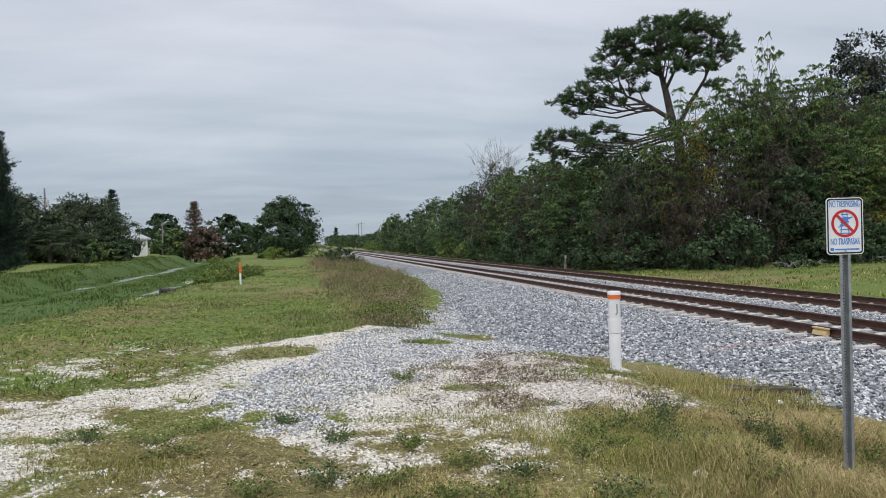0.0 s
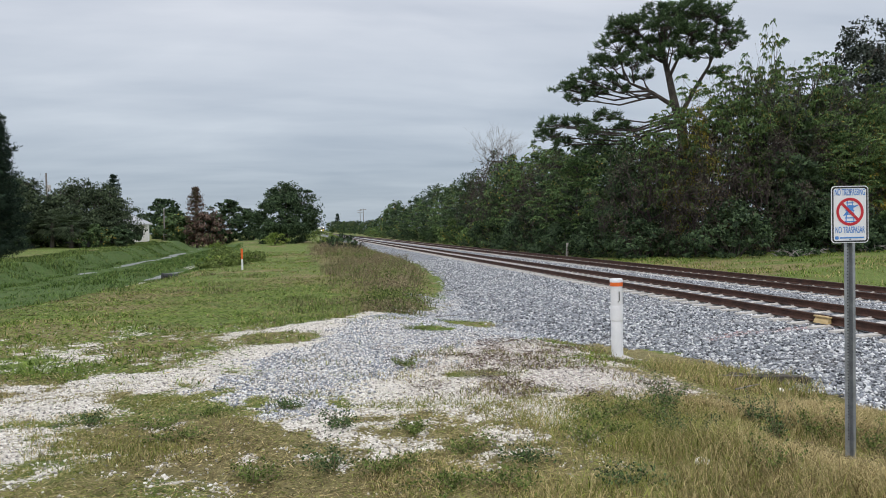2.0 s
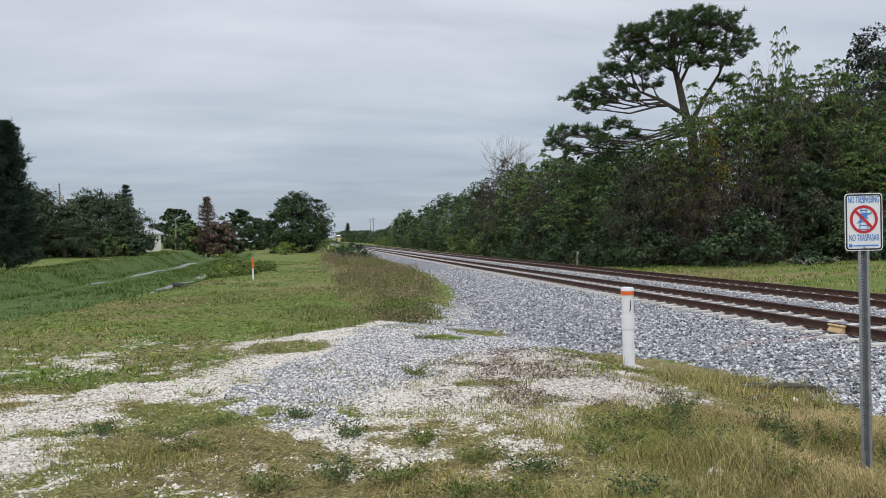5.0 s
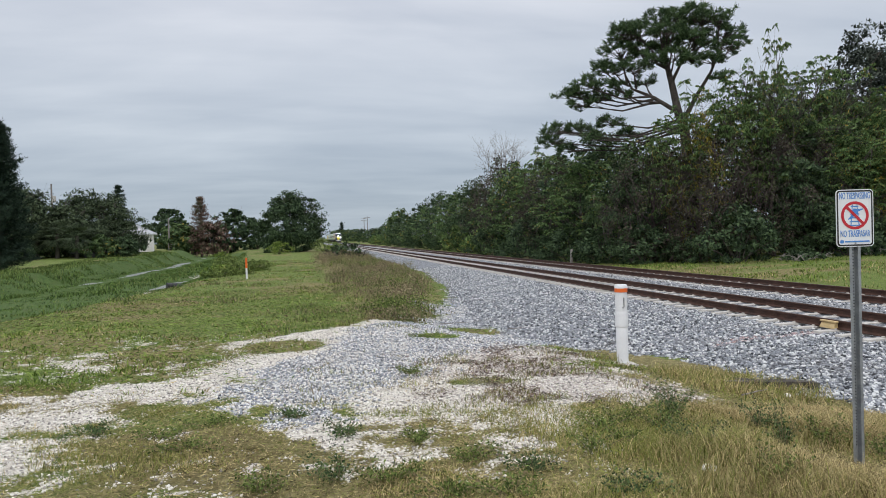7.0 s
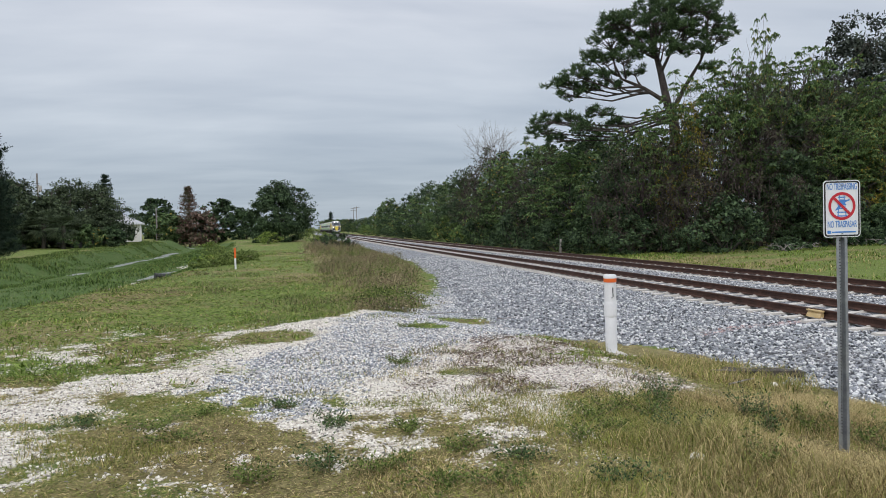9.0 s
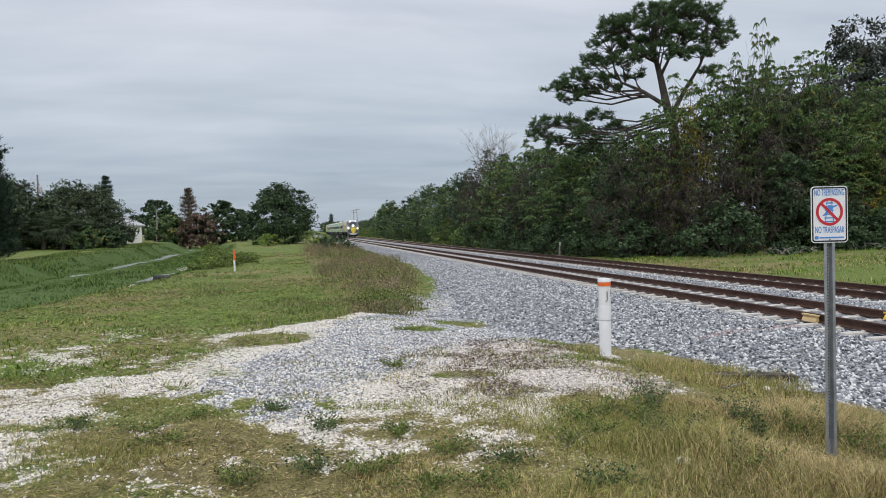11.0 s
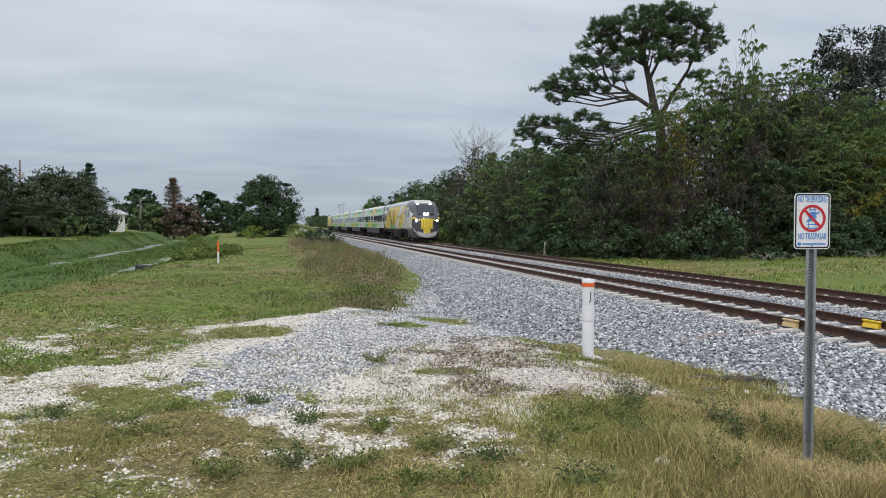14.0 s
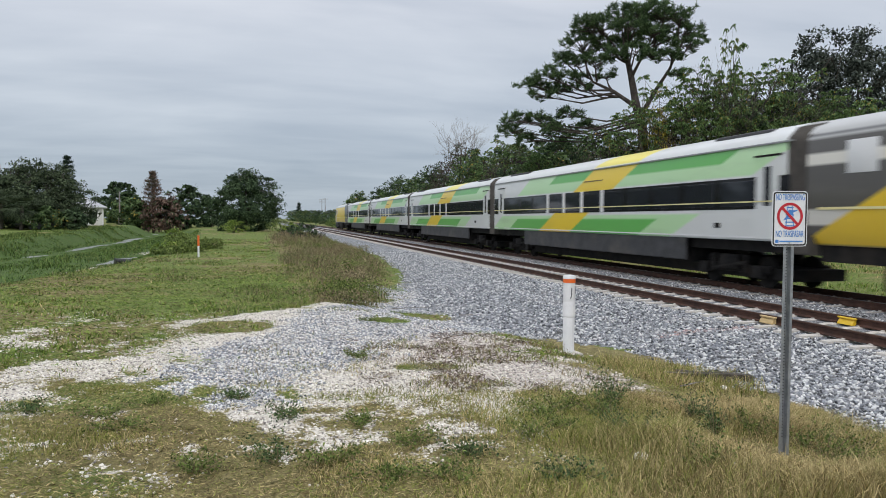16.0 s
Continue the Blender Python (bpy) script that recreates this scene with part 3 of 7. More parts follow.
def build_water():
    mt, nt, bs = nodes_of("ditch_water")
    bs.inputs["Base Color"].default_value = (0.16, 0.17, 0.16, 1)
    bs.inputs["Roughness"].default_value = 0.42
    bump(nt, bs, tex(nt, 3, 3), 0.25, 0.02)
    for name, line, a, b, z in (("water_1", DITCH_FAR, -0.1, 1.6, -0.955), ("water_2", DITCH_NEAR, -0.8, 0.6, -0.925)):
        buf = Buf()
        yy = np.linspace(10, 150, 71)
        xx = np.interp(yy, *line)
        buf.loft([[(x + a, y, z), (x + b, y, z)] for x, y in zip(xx, yy)], closed=False, caps=False)
        tagged(part(name, buf, mt), "shallow still ditch water reflecting the grey sky", "water", kind="structure")


build_water()


# ---- tracks ----
def rail_profile():
    h = [(0.075, -0.172), (0.075, -0.160), (0.03, -0.148), (0.010, -0.128), (0.010, -0.048), (0.036, -0.034), (0.037, -0.008), (0.028, 0.0)]
    return h + [(-a, b) for a, b in reversed(h)]


def build_tracks():
    prof = rail_profile()
    tie = Buf()
    # a concrete sleeper: sloped ends, a lower waist in the middle
    sec = [(-1.30, -0.20, 0.125), (-1.27, -0.02, 0.115), (-0.45, -0.012, 0.11), (-0.2, -0.05, 0.10), (0.2, -0.05, 0.10), (0.45, -0.012, 0.11), (1.27, -0.02, 0.115), (1.30, -0.20, 0.125)]
    tie.loft([[(x, -w, -0.22), (x, w, -0.22), (x, w * 0.82, t), (x, -w * 0.82, t)] for x, t, w in sec])
    for s in (-1, 1):
        for d in (-0.105, 0.105):
            tie.box(s * 0.7525 + d - 0.02, -0.03, -0.02, s * 0.7525 + d + 0.02, 0.03, 0.014)
    tie_me = tie.mesh("sleeper", CONCRETE)
    for n, cx in enumerate(TRACKS, 1):
        tr = thing("track_%d" % n, pose(cx, 0, 0), "rusty railway track on concrete sleepers", "railway track", kind="structure")
        for s in (-1, 1):
            b = Buf()
            b.loft([[(s * GAUGE / 2 + a, y, c) for a, c in prof] for y in (-90, 150, 420, 900)])
            for i in range(len(b.f)):
                k = b.f[i][0] % 16 if len(b.f[i]) == 4 else 0
                b.m[i] = 1 if k in (7,) else 0
            part("rail", b, [RUST, RAILHEAD], tr, "rust-brown steel rail")
        rest = Buf()
        for k in range(-90, 1000):
            y = k * 0.61 + 0.17 * n
            if 0 <= k < 150:
                o = part("sleeper", tie_me, None, tr)
                o.location = (0, y, -0.165)
            elif y < 170:
                rest.add([(p[0], p[1] + y, p[2] - 0.165) for p in tie.v], tie.f)
        tagged(part("sleeper_row", rest, CONCRETE, tr), kind="stuff")


build_tracks()


def stones(name, place, n, size, mat, label, seed):
    """Loose angular stones, spread where place() keeps them."""
    rng = np.random.default_rng(seed)
    base = np.array([(1, 0, 0), (-1, 0, 0), (0, 1, 0), (0, -1, 0), (0, 0, 1), (0, 0, -1)], float)
    faces = np.array([(0, 2, 4), (2, 1, 4), (1, 3, 4), (3, 0, 4), (2, 0, 5), (1, 2, 5), (3, 1, 5), (0, 3, 5)])
    x, y = place(rng, n)
    n = len(x)
    r = size * rng.uniform(0.6, 1.35, n)
    v = base[None] * (1 + rng.uniform(-0.35, 0.45, (n, 6, 1))) + rng.uniform(-0.25, 0.25, (n, 6, 3))
    q = rng.normal(size=(n, 4))
    q /= np.linalg.norm(q, axis=1)[:, None]
    w, a, b, c = q.T
    R = np.stack([1 - 2 * (b * b + c * c), 2 * (a * b - c * w), 2 * (a * c + b * w), 2 * (a * b + c * w), 1 - 2 * (a * a + c * c), 2 * (b * c - a * w), 2 * (a * c - b * w), 2 * (b * c + a * w), 1 - 2 * (a * a + b * b)], 1).reshape(n, 3, 3)
    v = np.einsum("nij,nkj->nki", R, v) * r[:, None, None]
    v[:, :, 2] *= 0.8
    z = ground_z(x, y) + r * rng.uniform(-0.1, 0.45, n)
    v += np.stack([x, y, z], 1)[:, None]
    ob = new(name, shards_mesh(name, v, faces, mat))
    return tagged(ob, label, "gravel", kind="stuff")


def in_ballast(rng, n):
    y = 3.8 + 46 * rng.random(n) ** 2.0
    foot = np.interp(y, *FOOT)
    x = foot - 0.5 + (10.3 - foot + 0.5) * rng.random(n)
    side = rng.random(n) < 0.22
    x = np.where(side, rng.uniform(12.1, 14.4, n), x)
    keep = (cover(x, y)["ballast"] > rng.random(n) * 0.8)
    tied = (np.abs(((y - 0.17) / 0.61) - np.round((y - 0.17) / 0.61)) < 0.19) & (x > 9.85)
    keep &= ~tied
    return x[keep], y[keep]


def in_pad(rng, n):
    x, y = rng.uniform(-1.6, 7.2, n), 6.8 + 18.5 * rng.random(n) ** 1.6
    c = cover(x, y)
    keep = (c["pad"] > rng.random(n)) & (c["ballast"] < 0.6)
    return x[keep], y[keep]


def in_shell(rng, n):
    x, y = rng.uniform(-5.2, 5.4, n), 4.4 + 11.5 * rng.random(n) ** 1.35
    c = cover(x, y)
    keep = np.maximum(c["shell"], 0.10 * smooth01(vnoise(x, y, 0.7, 35), 0.35, 0.7)) > rng.random(n) * 0.85 + 0.04
    return x[keep], y[keep]


stones("ballast", in_ballast, 72000, 0.029, BALLAST, "grey crushed granite ballast stones", 1)
stones("gravel_pad", in_pad, 90000, 0.0165, PADSTONE, "blue-grey crushed stone spread on the ground", 2)
stones("shell_gravel", in_shell, 88000, 0.0125, SHELLSTONE, "pale crushed shell and gravel", 3)


# ---- plants ----
def limbs(rng, height, reach, r0, forks=7, lean=(0, 0), start=0.25):
    """A tapered trunk with limbs. Gives the mesh buffer and the limb ends."""
    b = Buf()
    n = 7
    pts = [Vector((lean[0] * (i / n) ** 1.5 + rng.normal() * 0.03 * height * (i > 0) * 0.4, lean[1] * (i / n) ** 1.5 + rng.normal() * 0.012 * height * (i > 0), height * 0.86 * i / n - 0.15 * (i == 0))) for i in range(n + 1)]
    b.tube(pts, [r0 * (1.25 if i == 0 else 1 - 0.8 * i / n) for i in range(n + 1)], 9)
    ends = [pts[-1]]
    for k in range(forks):
        f = start + (0.95 - start) * (k + rng.random()) / forks
        i = min(int(f * n), n - 1)
        p = pts[i].lerp(pts[i + 1], f * n - i)
        a = k * 2.4 + rng.random() * 0.9
        ln = reach * (0.65 + 0.5 * rng.random()) * (1.1 - 0.5 * f)
        e = p + Vector((math.cos(a) * ln, math.sin(a) * ln, ln * (0.35 + 0.5 * rng.random())))
        mid = p.lerp(e, 0.5) + Vector((0, 0, -0.08 * ln))
        rr = r0 * (1 - 0.8 * f) * 0.55
        b.tube([p, mid, e], [rr, rr * 0.65, rr * 0.2], 6)
        ends.append(e)
        for _ in range(2):
            e2 = mid.lerp(e, rng.random()) + Vector(rng.normal(scale=0.16 * ln, size=3)) + Vector((0, 0, 0.15 * ln))
            b.tube([mid.lerp(e, 0.3), e2], [rr * 0.45, rr * 0.1], 5)
            ends.append(e2)
    return b, ends


def sprays(rng, height, low, reach, clusters, per, size, flat=0.55, lean=0.0, top=0.5):
    """A crown as many sprays of leaves: uneven outline, gaps, more of them near the outside."""
    h = rng.random(clusters) ** 0.85
    prof = np.sin(np.pi * np.clip(0.16 + 0.80 * h ** (0.7 + 0.6 * top), 0, 1)) ** 0.75
    a = rng.uniform(0, 2 * np.pi, clusters)
    ph = rng.uniform(0, 6.28, 4)
    lump = 1 + 0.20 * np.sin(3 * a + 5 * h + ph[0]) + 0.14 * np.sin(5 * a - 9 * h + ph[1]) + 0.10 * np.sin(2 * a + 17 * h + ph[2])
    u = np.where(rng.random(clusters) < 0.72, rng.uniform(0.78, 1.05, clusters), rng.uniform(0.25, 0.8, clusters))
    r = reach * prof * lump * u
    c = np.stack([np.cos(a) * r + lean * h, np.sin(a) * r, height * (low + (1 - low) * h * (0.93 + 0.09 * np.sin(4 * a + ph[3])))], 1)
    cr = reach * rng.uniform(0.10, 0.24, clusters)
    k = np.repeat(np.arange(clusters), per)
    n = len(k)
    d = rng.normal(size=(n, 3))
    d /= np.linalg.norm(d, axis=1)[:, None]
    d *= rng.random((n, 1)) ** 0.45
    p = c[k] + d * cr[k][:, None] * np.array([1, 1, flat])
    out = c[k] - np.array([lean * 0.5, 0, height * (low + 0.35 * (1 - low))])
    out /= np.linalg.norm(out, axis=1)[:, None] + 1e-6
    nrm = 0.7 * out + rng.normal(scale=0.6, size=(n, 3)) + np.array([0, 0, 0.45])
    nrm /= np.linalg.norm(nrm, axis=1)[:, None]
    t = np.cross(nrm, rng.normal(size=(n, 3)))
    t[:, 2] -= 0.25
    t /= np.linalg.norm(t, axis=1)[:, None]
    b = np.cross(nrm, t)
    s = size * rng.uniform(0.55, 1.4, n)[:, None]
    tip, side = t * s * 0.85, b * s * 0.42
    return np.stack([p - tip, p + side - tip * 0.1 + nrm * s * 0.1, p + tip, p - side - tip * 0.1 + nrm * s * 0.1], 1), c


def broad_tree(name, m, label, height, reach, leaf, n_leaves, size, seed, bark=None, low=0.05, group="", category="tree", forks=9, top=0.5, per=34):
    """A broadleaf: trunk with limbs and twigs, and a crown of leaf sprays."""
    rng = np.random.default_rng(seed)
    tr = thing(name, m, label, category, group)
    b, ends = limbs(rng, height, reach, 0.014 * height + 0.05, forks, start=0.15)
    q, c = sprays(rng, height, low, reach, n_leaves // per, per, size, top=top)
    for p in c[::5]:
        e = min(ends, key=lambda v: (v - Vector(p)).length)
        if (e - Vector(p)).length > 2.2:
            continue
        b.tube([e, e.lerp(Vector(p), 0.6) + Vector((0, 0, -0.1)), p], [0.03, 0.02, 0.006], 4, caps=False)
    part("trunk", b, bark or BARK, tr, smooth=True)
    part("crown", quads_mesh("crown", q, leaf), None, tr)
    return tr


def feather_leaves(rng, centres, fronds, length):
    """Feathery compound leaves: drooping fronds of paired leaflets round each centre."""
    c = np.repeat(np.array(centres, float), fronds, 0)
    n = len(c)
    a = rng.uniform(0, 2 * np.pi, n)
    d = np.stack([np.cos(a), np.sin(a), rng.normal(0.12, 0.16, n)], 1)
    ln = length * rng.uniform(0.6, 1.25, n)
    side = np.stack([-np.sin(a), np.cos(a), rng.normal(0, 0.15, n)], 1)
    out = []
    for t in np.linspace(0.2, 1.0, 6):
        p = c + d * (ln * t)[:, None]
        p[:, 2] += ln * (0.10 * t - 0.42 * t * t)
        for sg in (-1, 1):
            tip = p + (side * sg + d * 0.55) * (ln * 0.30 * (1.15 - 0.7 * t))[:, None]
            tip[:, 2] -= rng.uniform(0.02, 0.26, n) * ln
            w = d * (ln * 0.07)[:, None]
            w[:, 2] += rng.uniform(0.0, 0.10, n) * ln
            mid = (p + tip) * 0.5
            out.append(np.stack([p, mid + w, tip, mid - w], 1))
    return np.concatenate(out)


def feathery_tree(name, m, label, height, reach, leaf, clusters, seed, low=0.1, group="", forks=12, length=0.62, fronds=7, stems=1):
    """An open tree with layered, feathery sprays at the ends of thin limbs."""
    rng = np.random.default_rng(seed)
    tr = thing(name, m, label, "tree", group)
    b, ends = Buf(), []
    for k in range(stems):
        bb, ee = limbs(rng, height * (1 - 0.12 * k), reach, (0.011 * height + 0.03) / stems ** 0.5, forks, lean=(rng.normal() * reach * 0.35 * (stems > 1), rng.normal() * reach * 0.35 * (stems > 1)), start=low + 0.1)
        b.add(bb.v, bb.f)
        ends += ee
    _, c = sprays(rng, height, low, reach, clusters, 1, 0.1, top=0.6)
    c = np.concatenate([c, np.array([e[:] for e in ends])])
    for p in c:
        e = min(ends, key=lambda v: (v - Vector(p)).length)
        b.tube([e, e.lerp(Vector(p), 0.6) + Vector((0, 0, -0.12)), p], [0.028, 0.018, 0.006], 4, caps=False)
    part("trunk", b, BARK, tr, smooth=True)
    part("crown", quads_mesh("crown", feather_leaves(rng, c, fronds, length), leaf), None, tr)
    return tr


def vine_tree(name, m, label, height, reach, seed, group=""):
    """A tree smothered in brown vines: a tangle of hanging stems with thin leaves."""
    rng = np.random.default_rng(seed)
    tr = thing(name, m, label, "tree", group)
    b, ends = limbs(rng, height, reach, 0.014 * height + 0.05, 11, start=0.2)
    q, c = sprays(rng, height, 0.03, reach, 200, 22, 0.125, top=0.5)
    for p in c:
        e = Vector(p)
        for _ in range(2):
            f = e + Vector((rng.normal() * 0.5, rng.normal() * 0.5, -rng.uniform(0.4, 1.9)))
            f.z = max(f.z, 0.05)
            b.tube([e + Vector(rng.normal(scale=0.25, size=3)), e.lerp(f, 0.5) + Vector(rng.normal(scale=0.22, size=3)), f], [0.014, 0.02, 0.010], 3, caps=False)
    part("trunk", b, VINE, tr, "tangled purple-brown stems")
    part("crown", quads_mesh("crown", q, LEAF_BROWN), None, tr)
    return tr


def bush(name, m, label, w, h, leaf, n, size, seed, group=""):
    rng = np.random.default_rng(seed)
    tr = thing(name, m, label, "bush", group)
    b = Buf()
    for k in range(9):
        a, u = rng.random() * 6.28, rng.random() ** 0.6 * w * 0.55
        z = h * rng.uniform(0.25, 0.8)
        e = Vector((math.cos(a) * u, math.sin(a) * u, z))
        b.tube([(rng.normal() * 0.1, rng.normal() * 0.1, -0.1), e * 0.6, e], [0.035, 0.025, 0.008], 5)
    part("stem", b, BARK, tr)
    q, _ = sprays(rng, h * 1.05, 0.02, w * 0.55, n // 26, 26, size, flat=0.7, top=0.3)
    part("foliage", quads_mesh("foliage", q, leaf), None, tr)
    return tr


def gz(x, y):
    return float(ground_z(x, y))


def needle_tufts(rng, centres, per, length):
    """Needle brushes: thin blades out of each centre."""
    c = np.repeat(np.array(centres, float), per, 0)
    n = len(c)
    d = rng.normal(size=(n, 3))
    d[:, 2] = np.abs(d[:, 2]) * 0.8 + 0.1
    d /= np.linalg.norm(d, axis=1)[:, None]
    s = np.cross(d, rng.normal(size=(n, 3)))
    s /= np.linalg.norm(s, axis=1)[:, None]
    ln = length * rng.uniform(0.6, 1.2, (n, 1))
    w = 0.045 * ln + 0.008
    p = c + rng.normal(scale=0.05, size=(n, 3))
    e = p + d * ln
    return np.stack([p - s * w, p + s * w, e + s * w * 0.5, e - s * w * 0.5], 1)


def slash_pine(m):
    """The tall pine over the wood: a forked trunk, bent limbs, a domed top and long low limbs of needle brushes."""
    rng = np.random.default_rng(5)
    tr = thing("pine_tree", m, "tall dark green pine with a forked trunk above the wood", "pine tree")
    b = Buf()
    trunk = [Vector(p) for p in ((0, 0, -0.2), (-0.1, 0, 5), (-0.4, 0.1, 9.6), (-0.75, 0, 10.6), (-1.2, 0.1, 13.0), (-1.6, 0, 14.7), (-1.7, 0, 16.6))]
    b.tube(trunk, [0.46, 0.40, 0.34, 0.29, 0.22, 0.15, 0.05], 10)
    for line, r in ((((-0.55, 0.05, 10.0), (0.45, 0.3, 11.9), (1.4, 0.2, 13.4), (2.1, 0.1, 15.0)), 0.19), (((-0.7, 0, 10.7), (-2.4, 0.2, 12.0), (-3.9, 0.3, 12.8), (-4.4, 0.2, 14.0)), 0.17), (((-1.2, 0.1, 12.9), (-0.4, -0.4, 14.4), (0.3, -0.3, 15.8)), 0.13)):
        b.tube(line, [r * (1 - 0.75 * i / (len(line) - 1)) for i in range(len(line))], 8)
    # limbs: start, end, size of the brush pad
    spec = [((-4.2, 0.2, 13.0), (-4.7, 0.2, 15.5), 1.15), ((-1.6, 0, 14.0), (-3.5, -0.5, 16.5), 1.25), ((-1.7, 0, 15.0), (-2.0, 0.6, 17.2), 1.3), ((-1.6, 0, 14.8), (-0.4, 0.2, 17.4), 1.3), ((0.3, -0.3, 15.0), (1.0, -0.6, 16.9), 1.25), ((2.0, 0.1, 14.4), (2.3, 0.4, 15.9), 1.1), ((1.9, 0.1, 14.0), (2.7, -0.3, 14.9), 0.9), ((-2.6, 0.2, 14.2), (-4.4, -0.6, 16.6), 1.0), ((1.9, 0.1, 14.4), (2.0, 0.2, 16.9), 0.95), ((-1.5, 0, 14.2), (-1.4, -1.2, 16.2), 1.0), ((0.2, -0.3, 15.2), (0.4, -1.2, 15.6), 0.9),
            ((-4.2, 0.2, 13.2), (-5.2, 0.6, 14.2), 0.9), ((-1.6, 0, 14.0), (-2.8, 0.8, 15.3), 1.15), ((-1.4, 0, 13.6), (-1.0, 0.9, 15.8), 1.15), ((0.2, -0.3, 15.0), (0.9, 0.5, 15.4), 1.05), ((-3.6, 0.3, 12.8), (-3.7, -0.6, 14.0), 0.85), ((-1.5, 0, 14.0), (-2.2, -0.9, 14.4), 0.8), ((-0.2, -0.3, 14.6), (0.3, -1.0, 14.0), 0.85), ((1.5, 0.2, 13.6), (1.5, -0.6, 14.0), 0.8), ((-4.0, 0.3, 13.0), (-6.2, 0.2, 14.6), 0.6), ((-1.3, 0, 13.4), (-0.9, -1.0, 14.6), 0.7), ((1.3, 0.2, 13.2), (2.2, 0.4, 13.0), 0.6), ((-2.6, 0.2, 12.2), (-3.0, 0.7, 13.2), 0.55),
            ((-2.2, 0.2, 11.9), (-8.4, 0.4, 12.7), 0.95), ((-2.6, 0.2, 12.1), (-7.2, -0.5, 13.2), 0.9), ((-2.4, 0.2, 11.9), (-6.3, 0.6, 12.4), 0.8), ((-2.2, 0.2, 11.7), (-7.5, -0.3, 11.8), 0.7), ((-2.0, 0.2, 11.6), (-5.4, -0.4, 13.0), 0.75), ((-2.0, 0.2, 11.6), (-4.6, 0.4, 12.2), 0.6),
            ((-0.5, 0, 9.8), (-9.9, 0.4, 9.3), 0.9), ((-0.5, 0, 9.9), (-9.2, -0.4, 10.0), 0.9), ((-0.6, 0, 10.2), (-7.8, 0.5, 9.9), 0.9), ((-0.4, 0, 9.6), (-6.6, -0.6, 9.2), 0.85), ((-0.5, 0, 9.7), (-8.6, 0.3, 8.6), 0.75), ((-0.6, 0, 10.3), (-5.6, 0.2, 10.4), 0.85), ((-0.4, 0, 9.5), (-4.6, 0.7, 9.6), 0.75)]
    tufts = []
    for p, e, r in spec:
        p, e = Vector(p), Vector(e)
        d = e - p
        mid = p + d * 0.45 + Vector((0, 0, -0.10 * d.length if d.z < 2 else 0.06 * d.length))
        b.tube([p, mid, e], [0.085, 0.06, 0.025], 6)
        k = int(22 * r * r) + 5
        a, u = rng.random(k) * 6.28, np.sqrt(rng.random(k))
        z = rng.uniform(-0.35, 0.35, k) * r + 0.40 * r * (1 - u ** 2)
        for q in np.stack([e.x + np.cos(a) * u * r * 1.3, e.y + np.sin(a) * u * r * 1.3, e.z + z], 1):
            b.tube([mid.lerp(e, 0.35 + 0.6 * rng.random()), q], [0.024, 0.012], 4, caps=False)
            tufts.append(q)
    part("trunk", b, PINEBARK, tr, "fissured grey-brown pine trunk", smooth=True)
    brush = np.repeat(np.array(tufts), 2, 0) + rng.normal(scale=0.10, size=(len(tufts) * 2, 3))
    part("crown", quads_mesh("crown", needle_tufts(rng, brush, 26, 0.31), NEEDLE), None, tr)
    return tr


def conifer(name, m, label, height, width, leaf, n, size, seed, tiers=0, power=0.8, category="tree", foot=0.10):
    """A narrow conifer: whorled branches on a straight stem."""
    rng = np.random.default_rng(seed)
    tr = thing(name, m, label, category)
    b = Buf()
    b.tube([(0, 0, -0.2), (0, 0, height * 0.5), (0, 0, height * 0.98)], [0.022 * height, 0.014 * height, 0.02], 8)
    cs = []
    tiers = tiers or int(height * 2.2)
    for t in range(tiers):
        f = (t + 0.5) / tiers
        z = height * (foot + (0.98 - foot) * f)
        r = width * 0.5 * (1 - f) ** power * rng.uniform(0.75, 1.15) + 0.12
        for k in range(6):
            a = k * 1.047 + t * 0.6 + rng.normal() * 0.2
            rr = r * rng.uniform(0.7, 1.1)
            e = Vector((math.cos(a) * rr, math.sin(a) * rr, z + rr * 0.28))
            b.tube([(0, 0, z), e], [0.03, 0.008], 4, caps=False)
            u = rng.random((max(4, int(n / tiers / 6)), 1)) ** 0.7
            cs.append(np.array([0, 0, z]) + u * (np.array(e) - np.array([0, 0, z])) + rng.normal(scale=size * 0.55, size=(len(u), 3)))
    part("trunk", b, BARK, tr)
    part("crown", quads_mesh("crown", needle_tufts(rng, np.concatenate(cs), 5, size), leaf), None, tr)
    return tr


def palm(m, height, seed, label):
    rng = np.random.default_rng(seed)
    tr = thing("cabbage_palm", m, label, "palm tree", "palms by the ditch")
    b = Buf()
    b.tube([(0, 0, -0.2), (0.1, 0, height * 0.5), (0.05, 0.05, height)], [0.2, 0.17, 0.15], 9)
    part("trunk", b, BARK, tr, smooth=True)
    c = Buf()
    for k in range(52):
        a, el = k * 2.4, rng.uniform(-1.1, 1.0)
        d = Vector((math.cos(a) * math.cos(el), math.sin(a) * math.cos(el), math.sin(el)))
        p = Vector((0, 0, height)) + d * 1.0
        c.tube([(0, 0, height), p], [0.02, 0.012], 4, caps=False)
        s = d.cross(Vector((0, 0, 1))).normalized()
        u = s.cross(d)
        for j in range(13):
            g = (j - 6) / 6 * 1.5
            t = (d * math.cos(g) + s * math.sin(g)).normalized()
            e = p + t * 0.85 - Vector((0, 0, 0.28)) + u * 0.1
            w = t.cross(u).normalized() * 0.035
            c.add([p - w * 0.3, p + t * 0.45 - w, e, p + t * 0.45 + w], [(0, 1, 2, 3)])
    part("fronds", c, LEAF_OAK, tr)
    return tr


